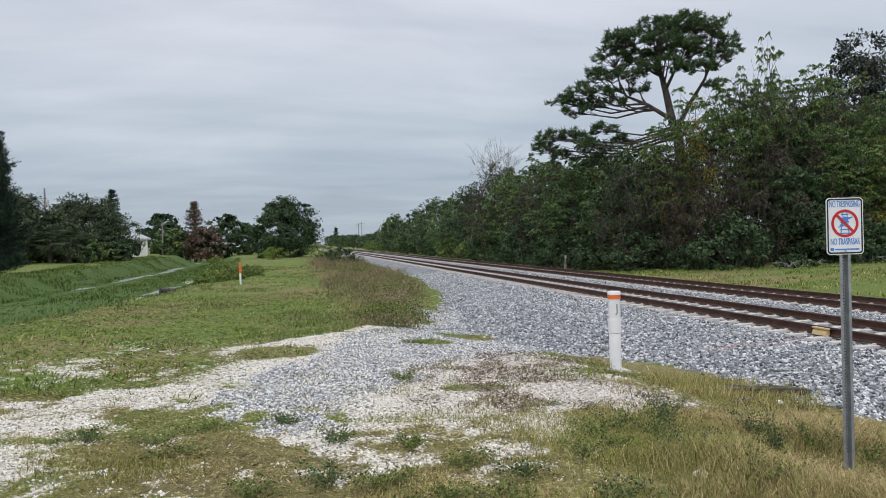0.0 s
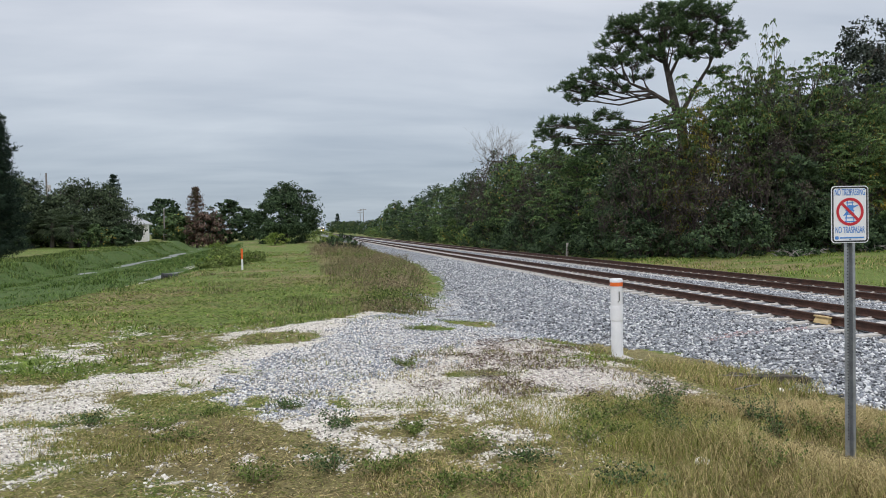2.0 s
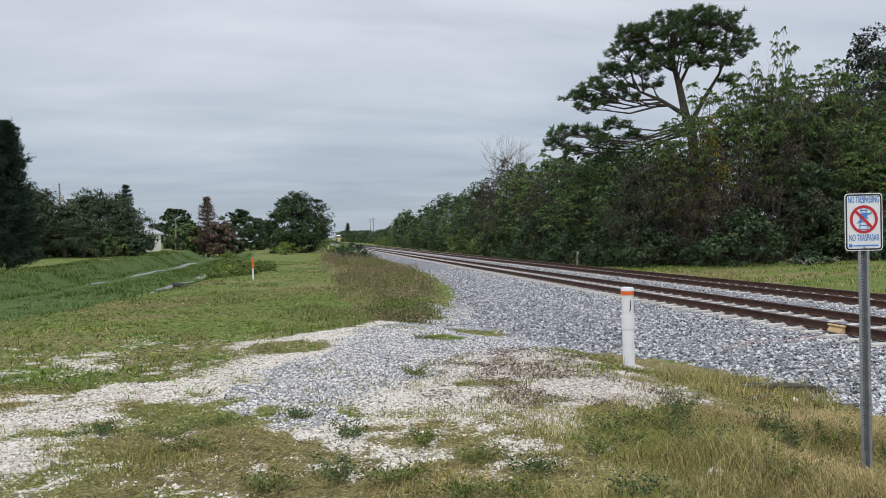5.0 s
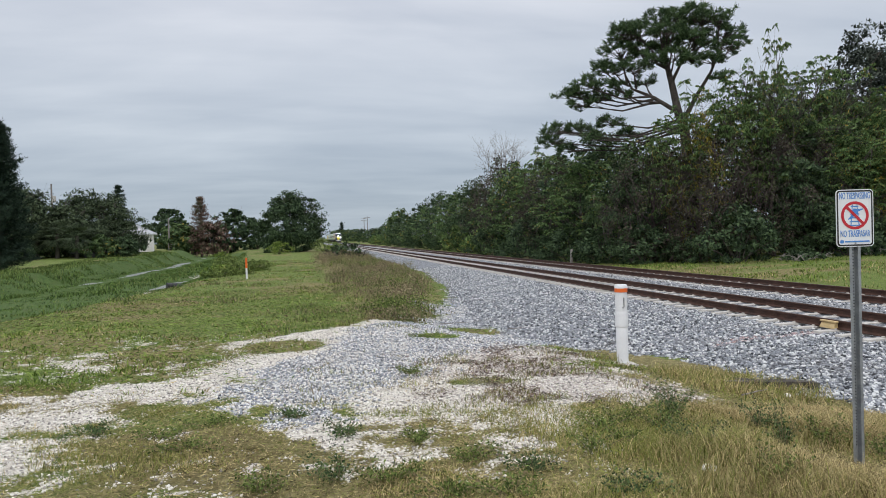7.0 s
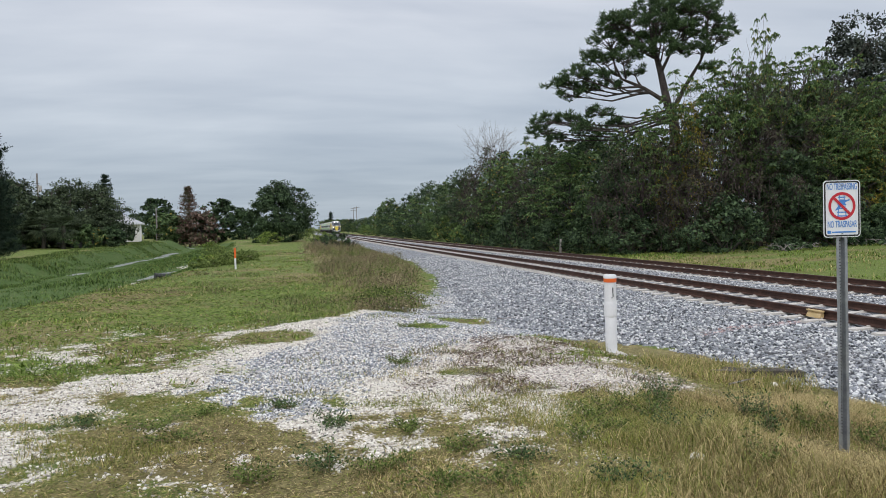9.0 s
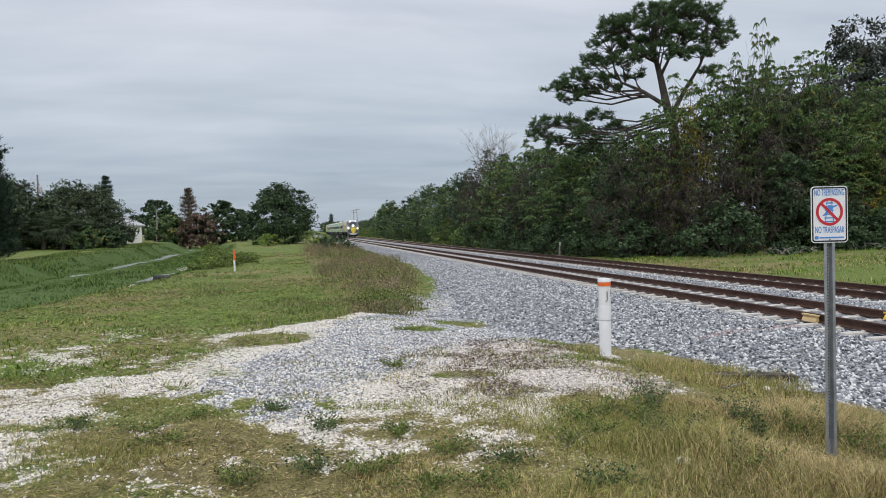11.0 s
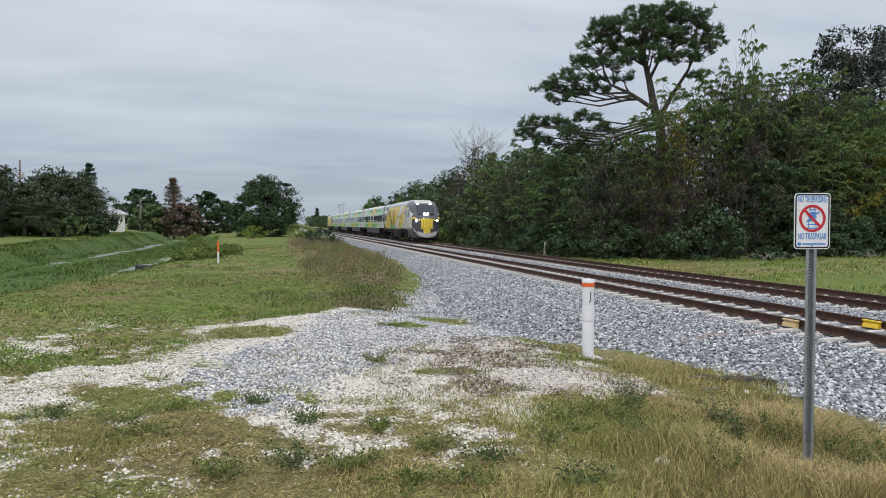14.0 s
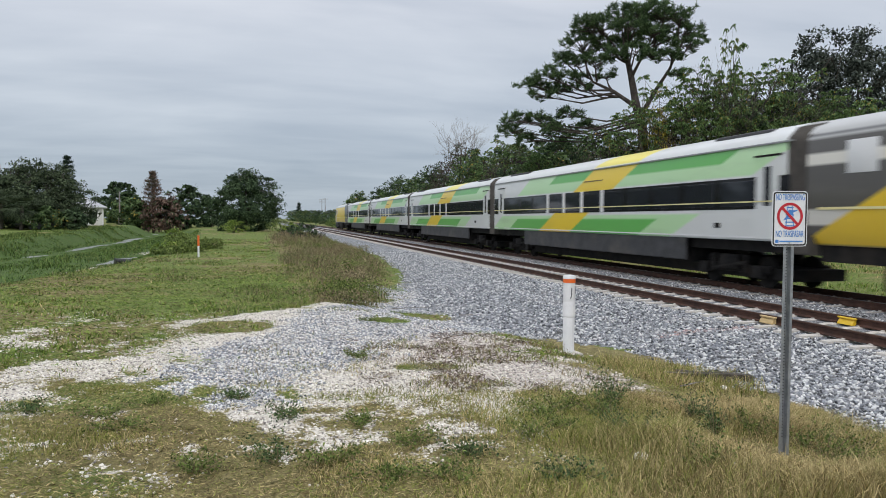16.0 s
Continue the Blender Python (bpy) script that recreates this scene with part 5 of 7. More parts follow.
def coach(m):
    """A passenger coach; its front end is at y = 0, its side windows in a black band."""
    ob = thing("passenger_coach", m, "white and green passenger coach with yellow slanting bands", "train coach", "coaches of the train")
    L = 25.35
    b = Buf()
    b.loft([car_ring(y) for y in (0.50, 0.57, 6, 12.8, 19, L - 0.07, L)])
    part("body", b, COACH_PAINT, ob, smooth=True)
    for y0, y1 in ((1.6, 4.2), (20.6, 23.6)):
        part("roof_hatch", Buf().box(-1.22, y0, 4.0, 1.22, y1, 4.22, bev=0.06), T_SKIRT, ob, "dark grey roof hatch", smooth=True)
    for s in (-1, 1):
        g = Buf().box(s * 1.585 - 0.035, 0.3, 3.76, s * 1.585 + 0.035, L - 0.05, 3.80)
        part("gutter", g, T_SILVER, ob)
        g = Buf().box(s * 1.60 - 0.012, 0.35, 2.12, s * 1.60 + 0.012, L - 0.05, 2.96, bev=0.01)
        band = part("window_band", g, T_BAND, ob, "black glossy window band")
        ys = [2.5 + 1.93 * k for k in range(11)]
        wn = Buf().box(-0.012, -0.78, 2.20, 0.012, 0.78, 2.88, bev=0.01).mesh("window", T_GLASS)
        for y in ys:
            o = part("window", wn, None, band)
            o.location = (s * 1.613, y, 0)
        pm = Buf().box(-0.016, -0.14, 2.12, 0.016, 0.14, 2.96, bev=0.01).mesh("pillar", T_WHITEPAINT)
        for k in (4, 5, 6, 7):
            o = part("pillar", pm, None, band, "white window pillar")
            o.location = (s * 1.612, ys[k] + 0.965, 0)
        st = Buf().box(s * 1.628 - 0.004, 0.4, 2.30, s * 1.628 + 0.004, L - 0.1, 2.335)
        part("stripe", st, T_STRIPE, band, "pale yellow line")
        for yd in (0.75, L - 1.75):
            d = Buf().box(s * 1.602 - 0.014, yd, 1.34, s * 1.602 + 0.014, yd + 0.95, 3.45, bev=0.02)
            dr = part("door", d, COACH_PAINT, ob, "plain white entrance door")
            d = Buf().box(s * 1.622 - 0.01, yd + 0.33, 2.2, s * 1.622 + 0.01, yd + 0.58, 3.2, bev=0.01)
            part("door_window", d, T_GLASS, dr)
            d = Buf().box(s * 1.60 - 0.02, yd - 0.1, 3.46, s * 1.60 + 0.035, yd + 1.05, 3.51)
            part("drip_rail", d, T_DARK, dr)
        sk = Buf().box(s * 1.5 - 0.05, 5.2, 0.62, s * 1.5 + 0.05, L - 5.0, 1.34, bev=0.03)
        part("skirt", sk, T_SKIRT, ob, "dark grey equipment skirt")
        ln = Buf().box(s * 1.603 - 0.008, 0.3, 1.36, s * 1.603 + 0.008, L - 0.05, 1.40)
        part("sill_line", ln, T_WHITEPAINT, ob)
        sg = Buf().box(s * 1.604 - 0.012, 3.3, 1.62, s * 1.604 + 0.012, 3.6, 1.76, bev=0.01)
        part("socket_hatch", sg, T_DARK, ob)
        sg = Buf().box(s * 1.60 - 0.006, 11.2, 3.32, s * 1.606 + 0.006, 13.0, 3.36)
        part("lettering_bar", sg, T_BROWN, ob)
    part("equipment_box", Buf().box(-1.25, 5.3, 0.55, 1.25, L - 5.1, 1.0), T_DARK, ob)
    part("underframe", Buf().box(-1.3, 0.4, 1.004, 1.3, L - 0.1, 1.32), T_DARK, ob)
    part("centre_sill", Buf().box(-0.9, 1.0, 0.25, 0.9, L - 1.0, 0.546), T_DARK, ob)
    g = Buf()
    rings = []
    for k in range(15):
        q = 0.07 * (k % 2)
        rings.append([(x, -0.42 + 0.065 * k, z) for x, z in ((-1.56 + q, 1.0 + q), (1.56 - q, 1.0 + q), (1.56 - q, 3.85 - q), (1.25 - q, 4.14 - q), (-1.25 + q, 4.14 - q), (-1.56 + q, 3.85 - q))])
    g.loft(rings)
    part("gangway_bellows", g, T_BELLOWS, ob, "dark grey gangway bellows", smooth=True)
    bogie(ob, 3.4)
    bogie(ob, L - 3.2)
    raise_body(ob, COACH_TALL)
    return ob


NOSE = [(0.0, 0.98, 2.30, 0.72), (0.06, 1.16, 2.48, 0.60), (0.22, 1.33, 2.62, 0.50), (0.5, 1.46, 2.84, 0.42), (0.8, 1.52, 3.14, 0.42), (1.1, 1.55, 3.45, 0.45), (1.4, 1.57, 3.73, 0.50), (1.7, 1.58, 3.96, 0.55), (2.2, 1.59, 4.18, 0.68), (2.9, 1.60, 4.36, 0.85), (3.8, 1.60, 4.43, 1.10), (4.6, 1.60, 4.45, 1.30)]


def nose_ring(y, hw, top, bottom):
    side = min(top - 0.30 - 0.08 * (top - 2), 3.88)
    r = [(-hw * 0.86, bottom), (-hw * 0.97, bottom + 0.3), (-hw, bottom + (side - bottom) * 0.5), (-hw, bottom + (side - bottom) * 0.75), (-hw * 0.985, side)]
    for k in range(1, 7):
        a = math.pi / 2 * k / 6
        r.append((-hw * 0.97 * math.cos(a) ** 0.9 if k < 6 else 0, side + 0.05 + (top - side - 0.05) * math.sin(a)))
    r = r + [(-x, z) for x, z in reversed(r[:-1])]
    return [(x, y, z) for x, z in r]


def locomotive(m, label, front):
    ob = thing("locomotive", m, label, "locomotive")
    L = 21.5
    b = Buf()
    rings = [nose_ring(*n) for n in NOSE] + [nose_ring(y, 1.6, 4.46, 1.30) for y in (6, 10, 14, 18, L - 0.1, L)]
    b.loft(rings)
    part("body", b, LOCO_PAINT if front else TAIL_PAINT, ob, smooth=True)
    for y0, y1 in ((5.0, 8.6), (9.0, 12.6), (13.0, 16.4)):
        part("roof_panel", Buf().box(-0.7, y0, 4.25, 0.7, y1, 4.485, bev=0.06), T_ROOF, ob, "pale grey roof panel", smooth=True)
    part("roof_hatch", Buf().box(-1.2, 17.6, 4.1, 1.2, 18.6, 4.36, bev=0.05), T_SKIRT, ob, "dark grey roof hatch", smooth=True)
    # windscreen over the slope of the nose
    w = Buf()
    def on_nose(y):
        i = max(k for k in range(len(NOSE) - 1) if NOSE[k][0] <= y)
        f = (y - NOSE[i][0]) / (NOSE[i + 1][0] - NOSE[i][0])
        return NOSE[i][2] + f * (NOSE[i + 1][2] - NOSE[i][2])
    ys = (0.44, 0.6, 0.76, 0.92, 1.08, 1.24, 1.4, 1.54)
    w.loft([[(x, y + 0.13 * abs(x) ** 2 - 0.09, on_nose(y) + 0.09) for x in (-0.96, -0.84, -0.6, -0.3, 0, 0.3, 0.6, 0.84, 0.96)] for y in ys], closed=False, caps=False)
    part("windscreen", w, T_SCREEN, ob, "dark raked windscreen", smooth=True)
    w = Buf()
    w.loft([[(x, y + 0.16 * abs(x) ** 2, on_nose(y) + 0.035) for x in (-0.95, -0.5, 0, 0.5, 0.95)] for y in (1.80, 2.1, 2.5, 2.9)], closed=False, caps=False)
    part("brow_panel", w, T_ROOF, ob, "pale panel above the windscreen", smooth=True)
    # yellow beard on the nose
    yb = Buf()
    for k in range(7):
        x = -0.78 + 0.26 * k
        hh = (1.15, 0.62, 0.05, 0.0, 0.05, 0.62, 1.15)[k] * 0.8
        yb.box(x - 0.12, -0.05 + 0.08 * abs(x), 0.90 + hh, x + 0.12, 0.05 + 0.1 * abs(x), 2.46 - 0.1 * abs(x), bev=0.02)
    part("nose_panel", yb, T_NOSEYELLOW, ob, "bright yellow panel of slats on the nose", smooth=True)
    sm = Buf()
    pts = [(math.sin(a) * 1.42, 0.55 - 0.66 * math.cos(a), 0.74 + 0.80 * (1 - math.cos(a)) * 1.1) for a in np.linspace(-1.45, 1.45, 17)]
    sm.loft([[(x, y - 0.04, z - 0.26), (x, y - 0.10, z - 0.06), (x, y - 0.06, z + 0.17), (x * 0.9, y + 0.15, z + 0.14), (x * 0.9, y + 0.15, z - 0.22)] for x, y, z in pts])
    part("pilot_band", sm, T_CRESCENT, ob, "silver-grey curved band under the nose", smooth=True)
    pl = Buf()
    pl.loft([[(x, 0.35 + 0.5 * (abs(x) / 1.3) ** 2 + d, 0.16), (x, 0.25 + 0.5 * (abs(x) / 1.3) ** 2 + d, 0.66)] for d in (0,) for x in np.linspace(-1.3, 1.3, 13)], closed=False, caps=False)
    part("pilot", pl, T_DARK, ob, "black pilot")
    for s in (-1, 1):
        for nm, x, z, y, w0, h0, mt, lab in (("ditch_light", 1.08, 2.20, 0.12, 0.11, 0.10, T_HEAD, "lit round headlight"), ("marker_light", 0.70, 3.97, 1.60, 0.16, 0.045, T_MARK, "small white marker light"), ("headlight", 0.16, 2.95, 0.44, 0.085, 0.075, T_TWIN, "lit twin headlight")):
            hl = Buf()
            hl.loft([[(s * x + w0 * q * math.cos(a), y - d, z + h0 * q * math.sin(a)) for a in np.linspace(0, 2 * math.pi, 17)[:-1]] for q, d in ((1.0, -0.12), (1.0, 0.03), (0.6, 0.06))])
            part(nm, hl, mt if front else T_SILVER, ob, lab if front else "", smooth=True)
        ey = Buf().tube([(s * 1.18, 0.20, 2.40), (s * 1.34, 0.34, 2.50), (s * 1.47, 0.60, 2.40), (s * 1.56, 1.1, 2.34)], [0.05, 0.11, 0.10, 0.03], 8)
        part("lamp_brow", ey, T_NOSEYELLOW, ob, "yellow strip over the lamp", smooth=True)
        # cab side: window, door with its pane
        c = Buf().box(s * 1.59 - 0.012, 1.95, 2.62, s * 1.60 + 0.016, 2.65, 3.42, bev=0.05)
        part("cab_window", c, T_GLASS, ob, "dark cab side window")
        c = Buf().box(s * 1.602 - 0.012, 2.95, 1.40, s * 1.602 + 0.012, 3.70, 3.66, bev=0.03)
        dr = part("cab_door", c, T_CREAMPAINT, ob, "cream cab door")
        c = Buf().box(s * 1.615 - 0.01, 3.10, 2.62, s * 1.615 + 0.01, 3.50, 3.44, bev=0.03)
        part("door_window", c, T_GLASS, dr)
        c = Buf().tube([(s * 1.66, 2.9, 1.5), (s * 1.66, 2.9, 2.9)], 0.02, 6)
        part("grab_rail", c, T_SILVER, ob)
        c = Buf().tube([(s * 1.66, 3.76, 1.5), (s * 1.66, 3.76, 2.9)], 0.02, 6)
        part("grab_rail", c, T_SILVER, ob)
        c = Buf().box(s * 1.603 - 0.012, 4.95, 2.75, s * 1.603 + 0.012, 5.65, 3.55, bev=0.02)
        part("vent", c, T_ROOF, ob, "pale side vent")
        if front:
            for y0, y1, z0, z1 in ((12.4, 12.95, 2.0, 3.5), (13.3, 13.6, 2.0, 3.5), (15.6, 15.9, 2.1, 3.5), (16.2, 16.75, 2.75, 3.5)):
                c = Buf().box(s * 1.603 - 0.012, y0, z0, s * 1.603 + 0.014, y1, z1, bev=0.03)
                part("vent", c, T_BROWN, ob, "brown louvred side vent")
            c = Buf().add([(s * 1.615, 13.7, 1.78), (s * 1.615, 15.4, 1.78), (s * 1.615, 14.75, 2.5), (s * 1.615, 14.35, 2.5)], [(0, 1, 2, 3) if s > 0 else (3, 2, 1, 0)])
            part("vent", c, T_BROWN, ob)
            c = Buf().box(s * 1.603 - 0.012, 19.3, 2.98, s * 1.603 + 0.03, 20.2, 3.74, bev=0.06)
            part("vent", c, T_WHITEPAINT, ob, "white rounded vent box", smooth=True)
            for k in range(10):
                c = Buf().box(s * 1.604 - 0.008, 6.9 + 0.33 * k, 2.55, s * 1.604 + 0.008, 7.12 + 0.33 * k, 2.83 + 0.1 * (k in (0, 3, 6)))
                part("lettering_bar", c, T_CREAMBAR, ob)
        st = Buf().box(s * 1.606 - 0.006, 3.2, 2.16, s * 1.606 + 0.006, L - 0.4, 2.22)
        part("stripe", st, T_STRIPE, ob, "pale yellow line")
        tk = Buf().box(s * 1.36 - 0.18, 8.2, 0.36, s * 1.36 + 0.16, 13.6, 1.30, bev=0.12)
        part("fuel_tank", tk, T_DARK, ob, "black underfloor tank", smooth=True)
        sn = Buf().box(s * 1.5 - 0.05, 1.6, 0.5, s * 1.5 + 0.06, 2.9, 1.3, bev=0.06)
        part("step_box", sn, T_SKIRT, ob, smooth=True)
    u = Buf().box(-1.3, 2.0, 0.9, 1.3, L - 0.2, 1.34)
    u.box(-1.1, 7.0, 0.34, 1.1, L - 7.0, 0.95)
    u.box(-0.6, 2.4, 0.25, 0.6, L - 1.5, 0.95)
    part("underframe", u, T_DARK, ob)
    bogie(ob, 4.9, 2.8)
    bogie(ob, L - 4.4, 2.8)
    raise_body(ob, LOCO_TALL)
    return ob


T_CREAMBAR = surface("bronze_lettering", (0.40, 0.28, 0.10), (0.48, 0.35, 0.15), 4, 0.5, 0, 0.02)
TRAIN_X, TRAIN_SPEED = FAR_RAIL + GAUGE / 2, 40.5
NOSE_AT_END = 15.65 - 21.75
CARS = [(0.0, locomotive(pose(0, 0, 0), "grey-nosed yellow diesel locomotive with lit headlights", True))]
CARS += [(21.75 + 25.9 * k, coach(pose(0, 0, 0))) for k in range(1)]
for k in range(1, 4):
    CARS.append((21.75 + 25.9 * k, copy_thing(CARS[1][1], pose(0, 0, 0))))
CARS.append((21.75 + 25.9 * 4 + 21.6, locomotive(pose(0, 0, 0, 0, 0, 180), "yellow diesel locomotive at the rear of the train", False)))


# ---- posts, sign and small things ----
def text_mesh(name, body, size, mat):
    cu = bpy.data.curves.new(name, "FONT")
    cu.body, cu.size, cu.align_x, cu.align_y, cu.extrude = body, size, "CENTER", "CENTER", 0.001
    tmp = bpy.data.objects.new(name, cu)
    me = bpy.data.meshes.new_from_object(tmp)
    bpy.data.objects.remove(tmp)
    me.materials.clear()
    me.materials.append(mat)
    return me


def rounded(w, h, r, n=6):
    return [(sx * (w / 2 - r) + r * math.cos(a0 + math.pi / 2 * k / n), sy * (h / 2 - r) + r * math.sin(a0 + math.pi / 2 * k / n)) for sx, sy, a0 in ((1, 1, 0), (-1, 1, math.pi / 2), (-1, -1, math.pi), (1, -1, 1.5 * math.pi)) for k in range(n + 1)]


def plate(w, h, r, z0, z1):
    b = Buf()
    o = rounded(w, h, r)
    return b.loft([[(x, z0, y) for x, y in reversed(o)], [(x, z1, y) for x, y in reversed(o)]])


def sign_post():
    """The sign faces local -y; the base is at the origin."""
    ob = thing("no_trespassing_sign", SIGN_POSE, "white no trespassing sign on a perforated galvanised post", "sign")
    p = Buf()
    # a U-channel post
    prof = [(-0.045, -0.004), (-0.026, -0.004), (-0.016, 0.032), (0.016, 0.032), (0.026, -0.004), (0.045, -0.004), (0.045, -0.008), (0.023, -0.008), (0.013, 0.028), (-0.013, 0.028), (-0.023, -0.008), (-0.045, -0.008)]
    p.loft([[(x, y, z) for x, y in prof] for z in (-0.3, 0.7, 1.4, 2.14)])
    post = part("post", p, GALV, ob, "galvanised channel post")
    hm = Buf().tube([(0, 0.020, 0), (0, 0.0275, 0)], 0.0045, 8).mesh("hole", BLACK)
    for k in range(66):
        o = part("hole", hm, None, post)
        o.location = (0, 0, 0.1 + 0.0254 * k)
    zc = 1.93
    board = part("board", plate(0.305, 0.457, 0.03, -0.012, -0.009), SIGNWHITE, ob, "white sign board with a black border")
    board.location = (0, 0, zc)
    b = Buf()
    o1, o2 = rounded(0.291, 0.443, 0.025), rounded(0.267, 0.419, 0.017)
    n = len(o1)
    b.add([(x, -0.0135, y) for x, y in o1 + o2], [(k, (k + 1) % n, n + (k + 1) % n, n + k)[::-1] for k in range(n)])
    part("border", b, BLACK, board)
    for body, z, w in (("NO TRESPASSING", 0.176, 0.246), ("NO TRASPASAR", -0.126, 0.240)):
        me = text_mesh("lettering", body, 0.05, SIGNBLUE)
        xs = [v.co.x for v in me.vertices]
        sx, sz = w / (max(xs) - min(xs)), 1.5
        me.transform(Matrix.Diagonal((sx, sz, 1, 1)))
        t = part("lettering", me, None, board, "blue capitals")
        t.matrix_basis = pose(0, -0.014, z, 90, 0, 0)
    bar = Buf().box(-0.085, -0.0145, -0.192, 0.115, -0.0125, -0.181)
    part("small_print", bar, SIGNBLUE, board, "line of small print")
    bar = Buf().add([(x - 0.108, -0.0142, z - 0.186) for x, z in rounded(0.03, 0.026, 0.008)], [tuple(range(27, -1, -1))])
    part("emblem", bar, SIGNBLUE, board, "small blue emblem")
    # the pictogram: rails with sleepers and a crossed-out walker made of plain shapes
    pic = Buf()
    zz = 0.022
    for s in (-1, 1):
        pic.add([(s * 0.034 - 0.004, -0.0138, zz - 0.092), (s * 0.034 + 0.004, -0.0138, zz - 0.092), (s * 0.018 + 0.003, -0.0138, zz + 0.09), (s * 0.018 - 0.003, -0.0138, zz + 0.09)], [(0, 1, 2, 3)])
    for k in range(6):
        q = zz - 0.084 + 0.03 * k
        pic.add([(-0.045 + 0.003 * k, -0.0137, q), (0.045 - 0.003 * k, -0.0137, q), (0.045 - 0.003 * k, -0.0137, q + 0.009), (-0.045 + 0.003 * k, -0.0137, q + 0.009)], [(0, 1, 2, 3)])
    pic.add([(-0.022, -0.0141, zz + 0.01), (0.026, -0.0141, zz + 0.01), (0.032, -0.0141, zz + 0.05), (-0.012, -0.0141, zz + 0.055)], [(0, 1, 2, 3)])
    pic.add([(-0.06, -0.0141, zz - 0.035), (-0.02, -0.0141, zz - 0.025), (0.0, -0.0141, zz + 0.012), (-0.02, -0.0141, zz + 0.012)], [(0, 1, 2, 3)])
    pic.add([(0.028, -0.0141, zz + 0.03), (0.064, -0.0141, zz + 0.045), (0.064, -0.0141, zz + 0.055), (0.024, -0.0141, zz + 0.045)], [(0, 1, 2, 3)])
    part("pictogram", pic, SIGNBLUE, board, "blue pictogram of rails and a walker")
    ring = Buf()
    R = [(math.cos(a), math.sin(a)) for a in np.linspace(0, 2 * math.pi, 49)[:-1]]
    ring.add([(0.112 * x, -0.0150, zz + 0.112 * y) for x, y in R] + [(0.090 * x, -0.0150, zz + 0.090 * y) for x, y in R], [(k, (k + 1) % 48, 48 + (k + 1) % 48, 48 + k)[::-1] for k in range(48)])
    c = math.sqrt(0.5)
    ring.add([(-0.1 * c - 0.011 * c, -0.0152, zz + 0.1 * c - 0.011 * c), (0.1 * c - 0.011 * c, -0.0152, zz - 0.1 * c - 0.011 * c), (0.1 * c + 0.011 * c, -0.0152, zz - 0.1 * c + 0.011 * c), (-0.1 * c + 0.011 * c, -0.0152, zz + 0.1 * c + 0.011 * c)], [(0, 1, 2, 3)])
    part("prohibition_ring", ring, SIGNRED, board, "red ring with a slanting bar")
    for z in (zc + 0.19, zc - 0.2):
        bo = Buf().tube([(0, -0.02, z), (0, 0.0, z)], 0.006, 8)
        part("bolt", bo, GALV, ob)


SIGN_POSE = pose(4.33, 4.86, 0.05, 0, 0, -9)
sign_post()


def marker_post():
    x, y = 4.68, 10.0
    ob = thing("marker_post", pose(x, y, gz(x, y) + 0.02), "white plastic marker post with an orange band", "marker post")
    ob.scale = (1, 1, 1.07)
    s = Buf().tube([(0, 0, -0.2), (0, 0, 0.54), (0, 0, 0.55)], [0.088, 0.088, 0.084], 24)
    part("lower_tube", s, PVC, ob, smooth=True)
    s = Buf().tube([(0, 0, 0.53), (0, 0, 0.54), (0, 0, 0.72), (0, 0, 0.75)], [0.09, 0.098, 0.098, 0.09], 24)
    part("sleeve", s, PVC, ob, "wider white sleeve", smooth=True)
    s = Buf().tube([(0, 0, 0.70), (0, 0, 1.08)], [0.09, 0.09], 24)
    part("upper_tube", s, PVC, ob, smooth=True)
    s = Buf().tube([(0, 0, 1.025), (0, 0, 1.085)], 0.097, 24)
    part("band", s, ORANGE, ob, "orange reflective band", smooth=True)
    s = Buf().tube([(0, 0, 1.08), (0, 0, 1.11), (0, 0, 1.13)], [0.099, 0.099, 0.085], 24)
    part("cap", s, PVC, ob, smooth=True)
    d = Vector((-0.30, -0.93, 0)).normalized()
    a = Vector((0.96, -0.28, 0))
    for z0, z1, o in ((0.82, 0.95, 0.03), (0.80, 0.82, 0.015)):
        b = Buf().tube([d * 0.0905 + a * o + Vector((0, 0, z0)), d * 0.0905 + a * o + Vector((0, 0, z1))], 0.007, 6)
        part("tally_mark", b, BLACK, ob, "small dark mark")
    b = Buf().box(-0.22, -0.2, -0.12, 0.2, 0.2, 0.02, bev=0.05)
    part("footing", b, CONCRETE, ob, "sandy concrete footing")


marker_post()


